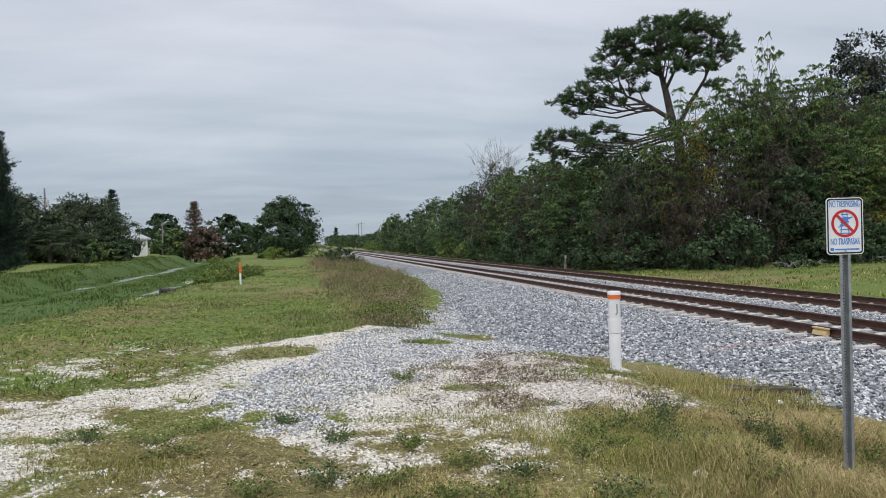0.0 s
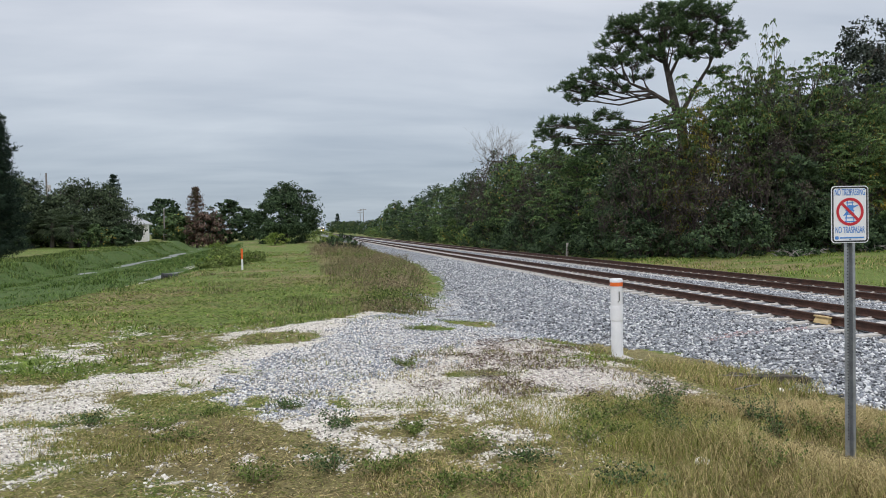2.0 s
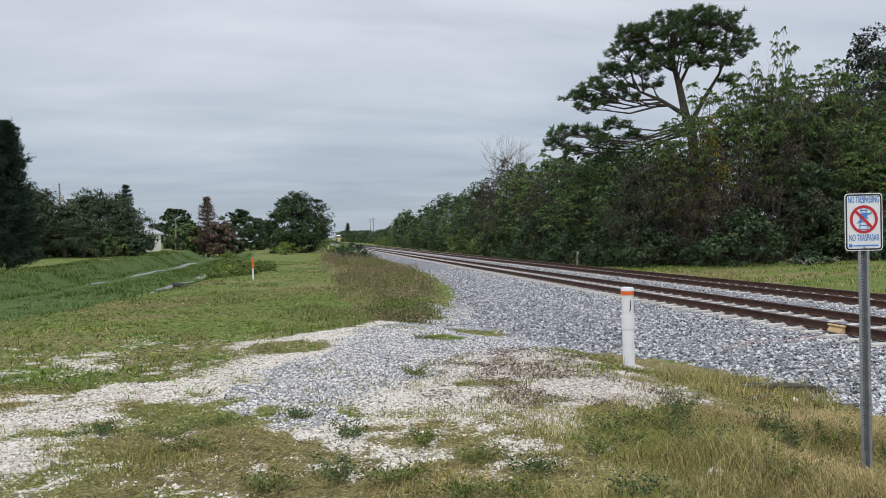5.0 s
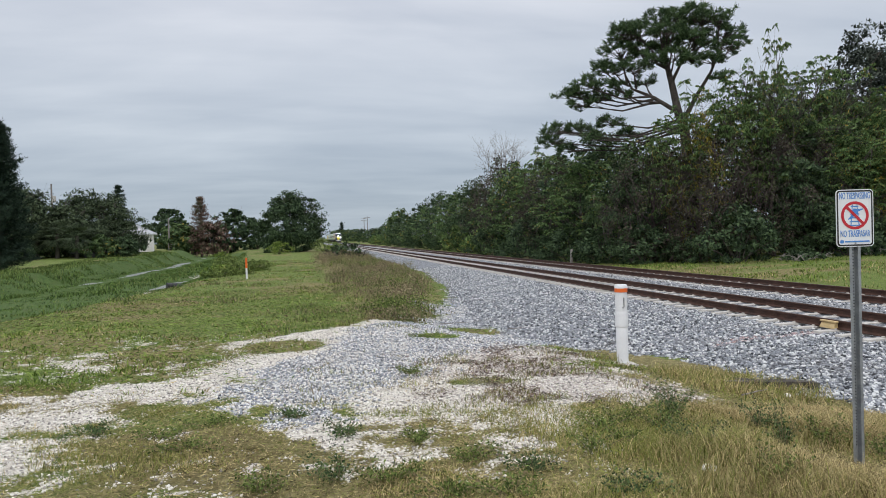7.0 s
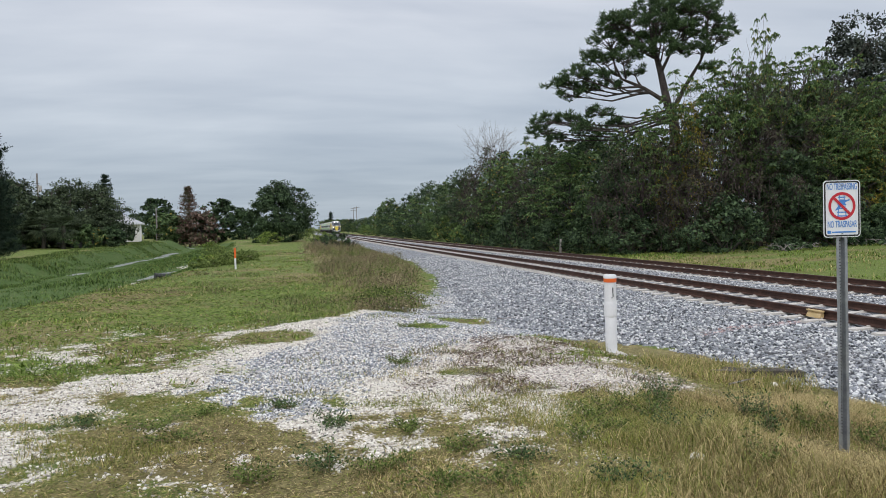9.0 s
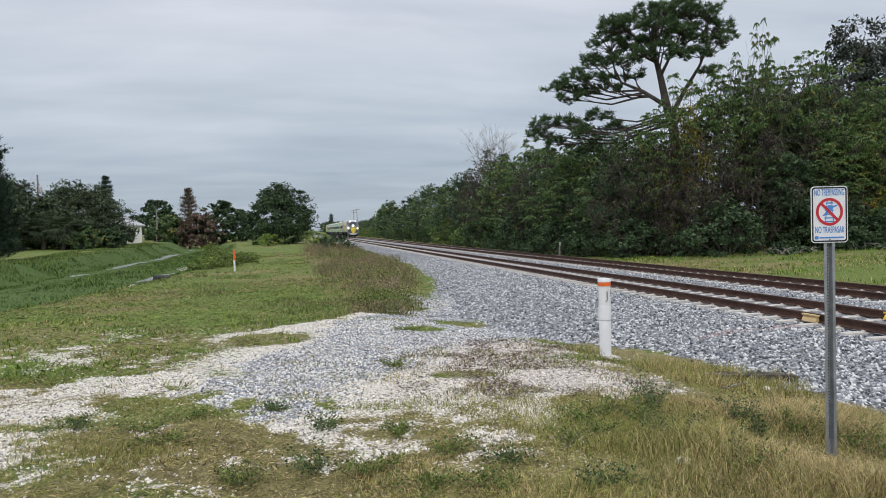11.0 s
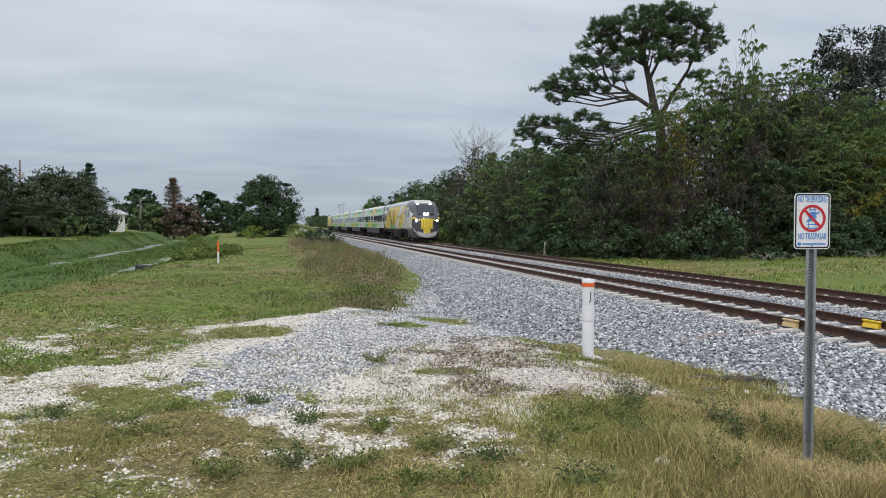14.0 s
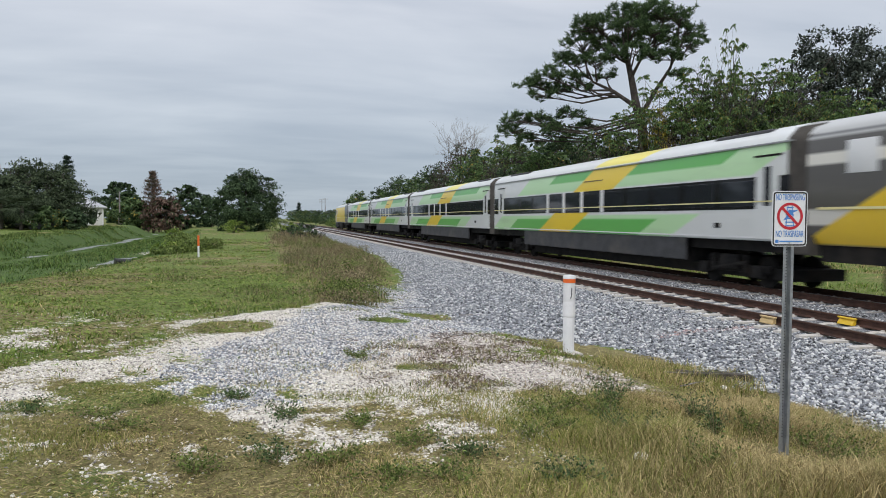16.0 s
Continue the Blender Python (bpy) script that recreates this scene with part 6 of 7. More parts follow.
# ---- grass and weeds ----
LITTER = leaf_material("dark_litter", (0.07, 0.056, 0.026), (0.22, 0.17, 0.09), (0.08, 0.10, 0.03), 0.2)
DEADMAT = leaf_material("dead_mat", (0.075, 0.050, 0.042), (0.21, 0.145, 0.12))
def blades(name, place, n, mats, label, seed, width=0.005, category="grass"):
    """Bent grass blades. place(rng, n) gives x, y, height and 0..1 for the mix of the two materials."""
    rng = np.random.default_rng(seed)
    x, y, h, mix = place(rng, n)
    sel = rng.random(len(x)) < mix
    for k, (mt, keep) in enumerate(zip(mats, (~sel, sel))):
        X, Y, H = x[keep], y[keep], h[keep] * rng.uniform(0.55, 1.3, keep.sum())
        m = len(X)
        if not m:
            continue
        a = rng.uniform(0, 2 * np.pi, m)
        lean = H * rng.uniform(0.15, 1.3, m)
        d = np.stack([np.cos(a), np.sin(a), np.zeros(m)], 1)
        b = rng.uniform(0, 2 * np.pi, m)
        w = np.stack([np.cos(b), np.sin(b), np.zeros(m)], 1) * (width * rng.uniform(0.6, 1.5, m) * (0.6 + 0.15 * Y / 8))[:, None]
        p = np.stack([X, Y, ground_z(X, Y) - 0.01], 1)
        up = np.array([0, 0, 1.0])
        mid = p + d * (lean * 0.35)[:, None] + up * (H * 0.6)[:, None]
        tip = p + d * lean[:, None] + up * (H * rng.uniform(0.75, 1.0, m))[:, None]
        v = np.stack([p - w, p + w, mid - w * 0.8, mid + w * 0.8, tip], 1)
        me = shards_mesh(name, v, np.array([(0, 1, 3), (0, 3, 2), (2, 3, 4)]), mt)
        tagged(new(name, me), label, category, kind="stuff")


def tufted(rng, x, y, r):
    """Draws places together into tufts."""
    k = rng.integers(0, max(1, len(x) // 14), len(x))
    return x[k] + rng.normal(scale=r, size=len(x)), y[k] + rng.normal(scale=r, size=len(x))


def open_soil(x, y):
    c = cover(x, y)
    return (1 - c["shell"]) * (1 - c["pad"]) * (1 - c["ballast"])


def near_right(rng, n):
    x, y = rng.uniform(0.8, 7.2, n), 3.5 + 4.9 * rng.random(n) ** 1.1
    x, y = tufted(rng, x, y, 0.09)
    thick = smooth01(vnoise(x, y, 0.9, 71), 0.15, 0.55)
    side = smooth01(x - 0.15 * (y - 4), 1.0, 2.6)
    keep = ((0.12 + 0.88 * open_soil(x, y)) * (0.35 + 0.65 * thick) * side > rng.random(n)) & (x < np.interp(y, *FOOT) - 0.1) & (y < 7.0 + 0.12 * x)
    x, y = x[keep], y[keep]
    h = (0.09 + 0.20 * smooth01(vnoise(x, y, 1.2, 72), 0.3, 0.8) * smooth01(x, 1.5, 3.5)) * (0.35 + 0.65 * smooth01(y - 0.1 * x, 7.2, 5.2))
    h = h * (1 - 0.6 * smooth01(np.hypot((x - 4.1) / 0.9, (y - 4.6) / 0.9), 1.0, 0.6))
    bare = smooth01(np.hypot((x - 1.85) / 0.75, (y - 4.65) / 0.55) + 0.6 * (vnoise(x, y, 0.3, 74) - 0.5), 1.1, 0.6)
    keep = bare * 0.92 < rng.random(len(x))
    mix = 0.27 + 0.46 * smooth01(vnoise(x, y, 0.9, 73), 0.3, 0.65) + 0.46 * smooth01(x - 0.3 * (vnoise(x, y, 0.7, 75) - 0.5), 2.7, 4.3)
    return x[keep], y[keep], h[keep], mix[keep]


def near_left(rng, n):
    x, y = rng.uniform(-4.5, 2.6, n), 3.6 + 5.6 * rng.random(n) ** 1.1
    x, y = tufted(rng, x, y, 0.07)
    thick = smooth01(vnoise(x, y, 0.8, 74) * 0.6 + vnoise(x, y, 0.25, 75) * 0.4, 0.36, 0.62)
    keep = (0.10 + 0.90 * open_soil(x, y)) * (0.08 + 0.92 * thick) > rng.random(n)
    x, y = x[keep], y[keep]
    return x, y, 0.018 + 0.055 * smooth01(vnoise(x, y, 0.7, 76), 0.4, 0.85), 0.25 + 0.6 * smooth01(vnoise(x, y, 1.7, 77), 0.3, 0.7)


def by_post(rng, n):
    x, y = rng.uniform(4.2, 7.4, n), rng.uniform(7.2, 11.2, n)
    x, y = tufted(rng, x, y, 0.1)
    d = np.maximum(smooth01(np.hypot((x - 5.9) / 1.4, (y - 9.0) / 1.5), 1.0, 0.5), 0.5 * smooth01(np.hypot((x - 4.5) / 0.5, (y - 10.3) / 0.5), 1.0, 0.4))
    keep = d > rng.random(n)
    x, y = x[keep], y[keep]
    return x, y, np.full(len(x), 0.16), np.full(len(x), 0.75)


def in_gravel(rng, n):
    """Thin dead weeds between the stones."""
    x, y = rng.uniform(-1, 5.5, n), rng.uniform(7.2, 16, n)
    x, y = tufted(rng, x, y, 0.08)
    keep = (cover(x, y)["rust"] * smooth01(vnoise(x, y, 0.8, 78), 0.45, 0.65) + 0.5 * smooth01(vnoise(x, y, 0.9, 79), 0.72, 0.8)) > rng.random(n)
    x, y = x[keep], y[keep]
    return x, y, np.full(len(x), 0.085), 0.25 + 0.5 * smooth01(y, 12, 14)


def lawn(rng, n):
    y = 9 + 62 * rng.random(n) ** 1.9
    x = -9.5 + 14 * rng.random(n) + 0.02 * y
    x, y = tufted(rng, x, y, 0.14)
    keep = (open_soil(x, y) * (0.35 + 0.65 * smooth01(vnoise(x, y, 1.3, 81), 0.3, 0.6)) > rng.random(n)) & (x > np.interp(y, *DITCH_NEAR) + 1)
    x, y = x[keep], y[keep]
    return x, y, 0.03 + 0.07 * smooth01(vnoise(x, y, 1.1, 82), 0.4, 0.8), 0.02 + 0.35 * smooth01(vnoise(x, y, 2.2, 83) * 0.6 + vnoise(x, y, 0.7, 84) * 0.4, 0.44, 0.66)


def weed_belt(rng, n):
    y = 17 + 75 * rng.random(n) ** 1.8
    x = rng.uniform(-0.5, 7.2, n)
    x, y = tufted(rng, x, y, 0.16)
    keep = smooth01(poly_dist(x, y, WEEDS) + 2.4 * (vnoise(x, y, 2.2, 85) - 0.55) + 0.8 * (vnoise(x, y, 0.7, 94) - 0.5), -0.3, 0.9) * (0.4 + 0.6 * smooth01(vnoise(x, y, 0.9, 92), 0.3, 0.6)) > rng.random(n)
    x, y = x[keep], y[keep]
    return x, y, (0.16 + 0.42 * smooth01(vnoise(x, y, 1.3, 86), 0.3, 0.8)) * smooth01(y, 14, 22), 0.94 - 0.4 * smooth01(vnoise(x, y, 3.0, 87), 0.65, 0.85)


def ditch_growth(rng, n):
    y = 24 + 95 * rng.random(n) ** 1.5
    dn, df = np.interp(y, *DITCH_NEAR), np.interp(y, *DITCH_FAR)
    x = df - 8 + (dn + 3.0 - df + 8) * rng.random(n)
    x, y = tufted(rng, x, y, 0.22)
    dn, df = np.interp(y, *DITCH_NEAR), np.interp(y, *DITCH_FAR)
    keep = (ground_z(x, y) > -0.91) & (0.35 + smooth01(vnoise(x, y, 2.2, 88), 0.35, 0.6) > rng.random(n))
    h = 0.10 + 0.20 * smooth01(vnoise(x, y, 1.9, 89), 0.4, 0.8)
    # low beside the water, where it is wet and trodden
    h = h * (1 - 0.8 * smooth01(np.abs(x - df - 1.9), 1.3, 0.7)) * (1 - 0.8 * smooth01(np.abs(x - dn - 1.3), 1.8, 1.0))
    return x[keep], y[keep], h[keep], (0.10 + 0.55 * smooth01(df - x, 0.5, 3))[keep]


def rough_tufts(rng, n):
    """Coarse weeds and brown tufts scattered over the lawn."""
    y = 15 + 55 * rng.random(n) ** 1.6
    x = np.interp(y, *DITCH_NEAR) + 1.5 + rng.random(n) * 12
    x, y = tufted(rng, x, y, 0.12)
    keep = open_soil(x, y) * smooth01(vnoise(x, y, 3.2, 101) * 0.6 + vnoise(x, y, 0.9, 102) * 0.4, 0.46, 0.66) > rng.random(n)
    x, y = x[keep], y[keep]
    return x, y, 0.06 + 0.13 * smooth01(vnoise(x, y, 1.4, 103), 0.4, 0.8), 0.25 + 0.6 * smooth01(vnoise(x, y, 4.0, 104), 0.4, 0.65)


def across_tracks(rng, n):
    x, y = rng.uniform(18.9, 44, n), 18 + 27 * rng.random(n)
    x, y = tufted(rng, x, y, 0.2)
    keep = smooth01(vnoise(x, y, 2.0, 90), 0.2, 0.5) > rng.random(n)
    x, y = x[keep], y[keep]
    return x, y, np.full(len(x), 0.15), 0.1 + 0.4 * smooth01(vnoise(x, y, 3, 91), 0.5, 0.75)


blades("tall_grass", near_right, 190000, (GRASS, GRASS_DRY), "tall half-dry grass round the sign", 21, width=0.0034)
blades("short_grass", near_left, 130000, (GRASS, GRASS_DRY), "short patchy grass with bare scraps", 22, width=0.0034)
blades("dry_grass", by_post, 9000, (GRASS, GRASS_DRY), "dry grass beside the marker post", 23)
blades("dead_weed", in_gravel, 14000, (WEED, GRASS), "dead brown weeds between the stones", 24, width=0.006)
blades("lawn", lawn, 56000, (GRASS_LAWN, GRASS_DRY), "mown green grass with dry patches", 25, width=0.010)
blades("weed_belt", weed_belt, 30000, (WEEDGREEN, WEED), "knee-high brown weeds along the stone bed", 26, width=0.007, category="weeds")
blades("ditch_grass", ditch_growth, 100000, (DITCHGREEN, WEEDGREEN), "lush green growth in the ditch", 27, width=0.011)
blades("rough_tuft", rough_tufts, 38000, (WEEDGREEN, WEED), "coarse green and brown tufts in the lawn", 30, width=0.006)
blades("verge_grass", across_tracks, 22000, (GRASS_LAWN, GRASS_DRY), "green grass between the tracks and the wood", 28, width=0.012)


def thatch(name, place, n, mats, label, seed, length, width):
    """Flat matted blades and litter lying on the soil. mats: material and share."""
    rng = np.random.default_rng(seed)
    x, y = place(rng, n)
    m = len(x)
    a = rng.uniform(0, 2 * np.pi, m)
    d = np.stack([np.cos(a), np.sin(a), rng.normal(scale=0.28, size=m)], 1) * (length * rng.uniform(0.4, 1.3, m))[:, None]
    w = np.stack([-np.sin(a), np.cos(a), rng.normal(scale=0.5, size=m)], 1) * (width * rng.uniform(0.5, 1.4, m))[:, None]
    p = np.stack([x, y, ground_z(x, y) + 0.008 + 0.03 * rng.random(m) ** 2], 1)
    v = np.stack([p - d, p + w, p + d, p - w], 1)
    zg = ground_z(v[:, :, 0], v[:, :, 1]) + 0.003
    v[:, :, 2] = np.maximum(v[:, :, 2], zg)
    pick = rng.random(m) + 0.6 * (vnoise(x, y, 0.8, seed) - 0.5) + 0.7 * (vnoise(x, y, 2.6, seed + 1) - 0.5)
    lo = -9.0
    for mt, hi in mats:
        sel = (pick >= lo) & (pick < hi)
        lo = hi
        tagged(new(name, quads_mesh(name, v[sel], mt)), label, "litter", kind="stuff")


def near_soil(rng, n):
    x, y = rng.uniform(-5.0, 7.0, n), 3.5 + 6.5 * rng.random(n) ** 1.15
    c = cover(x, y)
    keep = ((1 - 0.97 * smooth01(c["shell"], 0.15, 0.6)) * (1 - c["pad"]) * (1 - c["ballast"]) > rng.random(n)) & (np.abs(x) < 1.2 + y)
    return x[keep], y[keep]


def mid_soil(rng, n):
    x, y = rng.uniform(-9, 5, n), 9.5 + 22 * rng.random(n) ** 1.4
    keep = (open_soil(x, y) > rng.random(n)) & (x > np.interp(y, *DITCH_NEAR) + 2)
    return x[keep], y[keep]


def rust_soil(rng, n):
    x, y = rng.uniform(0.5, 6, n), rng.uniform(6.8, 12.5, n)
    keep = cover(x, y)["rust"] * smooth01(vnoise(x, y, 0.6, 96) * 0.6 + vnoise(x, y, 0.2, 97) * 0.4, 0.42, 0.66) > rng.random(n)
    return x[keep], y[keep]


thatch("grass_thatch", near_soil, 250000, ((LITTER, 0.16), (GRASS_DRY, 0.60), (GRASS, 2.0)), "matted short grass and dry litter", 31, 0.028, 0.0024)
thatch("lawn_thatch", mid_soil, 60000, ((LITTER, 0.10), (GRASS_DRY, 0.15), (GRASS_LAWN, 2.0)), "matted green grass of the lawn", 32, 0.075, 0.0065)
thatch("dead_mat", rust_soil, 26000, ((DEADMAT, 0.7), (LITTER, 2.0)), "purple-brown dead weeds matted on the gravel", 33, 0.04, 0.006)


def weed_clumps():
    """Small leafy heads among the brown weeds."""
    rng = np.random.default_rng(29)
    x, y, h, _ = weed_belt(rng, 6000)
    k = np.repeat(np.arange(len(x)), 22)
    n = len(k)
    d = rng.normal(size=(n, 3)) * np.array([0.16, 0.16, 0.11])
    c = np.stack([x, y, ground_z(x, y) + h * 0.75], 1)[k] + d
    c[:, 2] = np.maximum(c[:, 2], ground_z(c[:, 0], c[:, 1]) + 0.02)
    t = rng.normal(size=(n, 3))
    t /= np.linalg.norm(t, axis=1)[:, None]
    b = np.cross(t, rng.normal(size=(n, 3)))
    b /= np.linalg.norm(b, axis=1)[:, None]
    s = rng.uniform(0.025, 0.075, (n, 1))
    v = np.stack([c, c + t * s * 0.5 + b * s * 0.3, c + t * s, c + t * s * 0.5 - b * s * 0.3], 1)
    pick = (vnoise(x, y, 2.4, 93)[k] + rng.normal(scale=0.12, size=n)) > 0.72
    for mt, sel in ((WEED, ~pick), (WEEDGREEN, pick)):
        tagged(new("weed_heads", quads_mesh("weed_heads", v[sel], mt)), "leafy heads of the brown weeds", "weeds", kind="stuff")


weed_clumps()


def weed_plant(m, label, h, w, seed, leaf):
    rng = np.random.default_rng(seed)
    ob = thing("weed", m, label, "weed", "weeds in the grass")
    lv = []
    for k in range(14):
        a, u = rng.random() * 6.28, rng.random() ** 0.6 * w
        e = Vector((math.cos(a) * u, math.sin(a) * u, h * rng.uniform(0.4, 1.0)))
        part("stem", Buf().tube([(0, 0, -0.02), e * 0.55, e], [0.004, 0.003, 0.0015], 4, caps=False), WEED, ob)
        for j in range(42):
            f = rng.uniform(0.2, 1.0)
            lv.append(e * f + Vector(rng.normal(scale=0.022, size=3)))
    c = np.array([v[:] for v in lv])
    n = len(c)
    t = rng.normal(size=(n, 3)) + np.array([0, 0, 0.3])
    t /= np.linalg.norm(t, axis=1)[:, None]
    b = np.cross(t, rng.normal(size=(n, 3)))
    b /= np.linalg.norm(b, axis=1)[:, None]
    s = rng.uniform(0.012, 0.03, (n, 1))
    part("foliage", quads_mesh("foliage", np.stack([c, c + t * s * 0.5 + b * s * 0.3, c + t * s, c + t * s * 0.5 - b * s * 0.3], 1), leaf), None, ob)
    return ob


for k, (x, y, h, w) in enumerate(((3.48, 6.3, 0.42, 0.3), (3.2, 6.0, 0.36, 0.3), (-1.26, 6.6, 0.14, 0.28), (0.3, 6.3, 0.2, 0.22), (1.35, 9.5, 0.14, 0.24), (2.55, 5.4, 0.2, 0.2), (0.2, 5.05, 0.26, 0.3), (-0.35, 4.9, 0.2, 0.25), (1.2, 5.2, 0.2, 0.3), (3.9, 5.2, 0.42, 0.16), (4.6, 5.6, 0.35, 0.25), (5.0, 5.4, 0.4, 0.3), (-0.2, 7.1, 0.12, 0.2), (2.1, 13.4, 0.14, 0.3), (0.9, 5.9, 0.14, 0.2), (-2.0, 6.9, 0.12, 0.25), (5.3, 5.1, 0.4, 0.3), (4.9, 5.0, 0.34, 0.25), (3.7, 6.6, 0.36, 0.3), (2.9, 6.2, 0.3, 0.3), (0.55, 4.9, 0.2, 0.25), (1.6, 4.8, 0.18, 0.25), (5.6, 5.9, 0.3, 0.25), (2.2, 5.2, 0.26, 0.26), (3.1, 5.2, 0.36, 0.3), (2.6, 5.9, 0.3, 0.25), (3.2, 4.3, 0.28, 0.25), (2.1, 4.2, 0.2, 0.25), (1.3, 4.3, 0.2, 0.3), (0.9, 4.4, 0.18, 0.28), (4.2, 5.9, 0.4, 0.22), (-1.0, 6.1, 0.12, 0.3), (-0.9, 7.0, 0.1, 0.25))):
    weed_plant(pose(x, y, gz(x, y), 0, 0, 40 * k), "leafy green weed among the grass", h * (0.75 if x < 3 else 0.9), w * 1.25, 400 + k, WEEDGREEN if k % 3 else LEAF_MID)


# ---- small things along the tracks and across the ditch ----
def stake(x, y):
    ob = thing("marker_stake", pose(x, y, gz(x, y)), "white stake with an orange-red top in the grass", "marker stake")
    part("shaft", Buf().box(-0.05, -0.03, -0.15, 0.05, 0.03, 0.62, bev=0.01), PVC, ob)
    part("top", Buf().box(-0.055, -0.034, 0.60, 0.055, 0.034, 1.18, bev=0.015), ORANGE, ob, "orange-red top")


stake(-3.35, 41.0)


def old_post(x, y):
    ob = thing("fence_post", pose(x, y, gz(x, y), 2, 3, 20), "short weathered grey wooden post by the wood", "post")
    part("shaft", Buf().tube([(0, 0, -0.2), (0.01, 0, 0.5), (0.0, 0.01, 1.02), (0, 0, 1.05)], [0.10, 0.095, 0.09, 0.07], 9), DEADWOOD, ob, smooth=True)


old_post(19.0, 49.6)


FADED = surface("faded_yellow", (0.50, 0.36, 0.16), (0.62, 0.46, 0.24), 9, 0.7, 0, 0.1, dirt=(0.3, 0.2, 0.12))


def rail_block(x, y, side, paint_mt, label):
    """A yellow clamp set against the web of the rail."""
    ob = thing("rail_clamp", pose(x, y, -0.165), label, "rail clamp", "clamps on the rails")
    b = Buf()
    b.loft([[(side * q, yy, z) for q, z in ((0.03, 0.0), (0.13, 0.0), (0.11, 0.05), (0.05, 0.13), (0.03, 0.14))] for yy in (-0.20, -0.17, 0.17, 0.20)])
    part("body", b, paint_mt, ob)
    part("lip", Buf().box(min(side * 0.03, side * 0.10), -0.23, 0.115, max(side * 0.03, side * 0.10), 0.23, 0.15, bev=0.01), paint_mt, ob)
    part("bolt", Buf().tube([(side * 0.05, 0.28, 0.03), (side * 0.16, 0.28, 0.03)], 0.02, 6), RUST, ob)


rail_block(NEAR_RAIL - 0.02, 12.55, -1, FADED, "faded yellow steel clamp against the rail")
rail_block(NEAR_RAIL + GAUGE - 0.02, 12.05, -1, YELLOWPAINT, "bright yellow steel clamp against the rail")


def stone(x, y, r, seed):
    rng = np.random.default_rng(seed)
    bm = bmesh.new()
    bmesh.ops.create_icosphere(bm, subdivisions=2, radius=r)
    for v in bm.verts:
        v.co *= 1 + 0.25 * noise.noise(v.co * 9 + Vector((seed, 0, 0)))
        v.co.z *= 0.65
    bm.verts.index_update()
    b = Buf().add([v.co[:] for v in bm.verts], [[v.index for v in f.verts] for f in bm.faces])
    bm.free()
    ob = part("stone", b, SHELLSTONE, smooth=True)
    ob.matrix_basis = pose(x, y, gz(x, y) + 0.3 * r, 0, 0, 50 * seed)
    tagged(ob, "pale loose stone in the grass", "stone", "loose stones")


for k, (x, y, r) in enumerate(((2.86, 4.6, 0.06), (6.3, 8.4, 0.05), (0.9, 5.3, 0.035))):
    stone(x, y, r, k + 1)


def stick(x, y, length, turn, r=0.012):
    rng = np.random.default_rng(int(x * 100))
    pts = [(length * f, rng.normal() * 0.03 * length, 0.015 + r) for f in (0, 0.3, 0.6, 1)]
    ob = part("stick", Buf().tube(pts, [r, r * 0.9, r * 0.7, r * 0.3], 6), DEADWOOD)
    ob.matrix_basis = pose(x, y, gz(x, y) + 0.02, 0, 0, turn)
    tagged(ob, "bleached dead stick lying in the grass", "stick", "sticks on the ground")


for x, y, ln, a in ((5.35, 8.0, 0.5, 20), (4.0, 8.1, 0.3, 70), (4.7, 16.4, 0.7, 10), (5.7, 9.0, 0.4, -25), (3.2, 17.2, 0.9, 5)):
    stick(x, y, ln, a)


def timber(x, y, turn):
    ob = thing("timber", pose(x, y, gz(x, y) + 0.02, 0, 2, turn), "dark rotten length of timber lying in dry grass", "timber")
    b = Buf().loft([[(q, -0.10 + 0.02 * math.sin(5 * q), -0.02), (q, 0.10 + 0.015 * math.sin(7 * q), -0.02), (q, 0.085, 0.085 + 0.01 * math.sin(9 * q)), (q, -0.08, 0.08 + 0.012 * math.sin(6 * q))] for q in np.linspace(-0.55, 0.55, 9)])
    part("log", b, BARK, ob)


timber(6.55, 9.0, -18)


def brush_heap(x, y, w, h, seed, mat, label, n=60):
    rng = np.random.default_rng(seed)
    ob = thing("brush_heap", pose(x, y, gz(x, y)), label, "brush heap")
    b = Buf()
    for _ in range(n):
        a, u = rng.random() * 6.28, rng.random() ** 0.5 * w
        p = Vector((math.cos(a) * u, math.sin(a) * u, 0.02))
        d = Vector((rng.normal(), rng.normal(), abs(rng.normal()) * 0.7)).normalized() * rng.uniform(0.4, 1.0) * w
        e = p + d
        e.z = min(max(e.z, 0.05), h)
        b.tube([p, p.lerp(e, 0.5) + Vector((0, 0, 0.08 * w)), e], [0.035, 0.025, 0.008], 4, caps=False)
    part("branches", b, mat, ob)
    q, _ = sprays(rng, h, 0.05, w * 0.9, 40, 18, 0.14)
    part("foliage", quads_mesh("foliage", q, LEAF_DARK), None, ob)


brush_heap(4.3, 76, 1.9, 1.5, 71, BARK, "dark heap of cut brush beside the stone bed")
brush_heap(3.4, 83, 1.4, 1.1, 72, BARK, "dark heap of cut brush beside the stone bed")
brush_heap(34.5, 37.2, 1.6, 0.5, 73, DEADWOOD, "pale heap of dead branches on the verge", 50)
brush_heap(29.0, 37.6, 1.3, 0.4, 74, DEADWOOD, "pale heap of dead branches on the verge", 40)


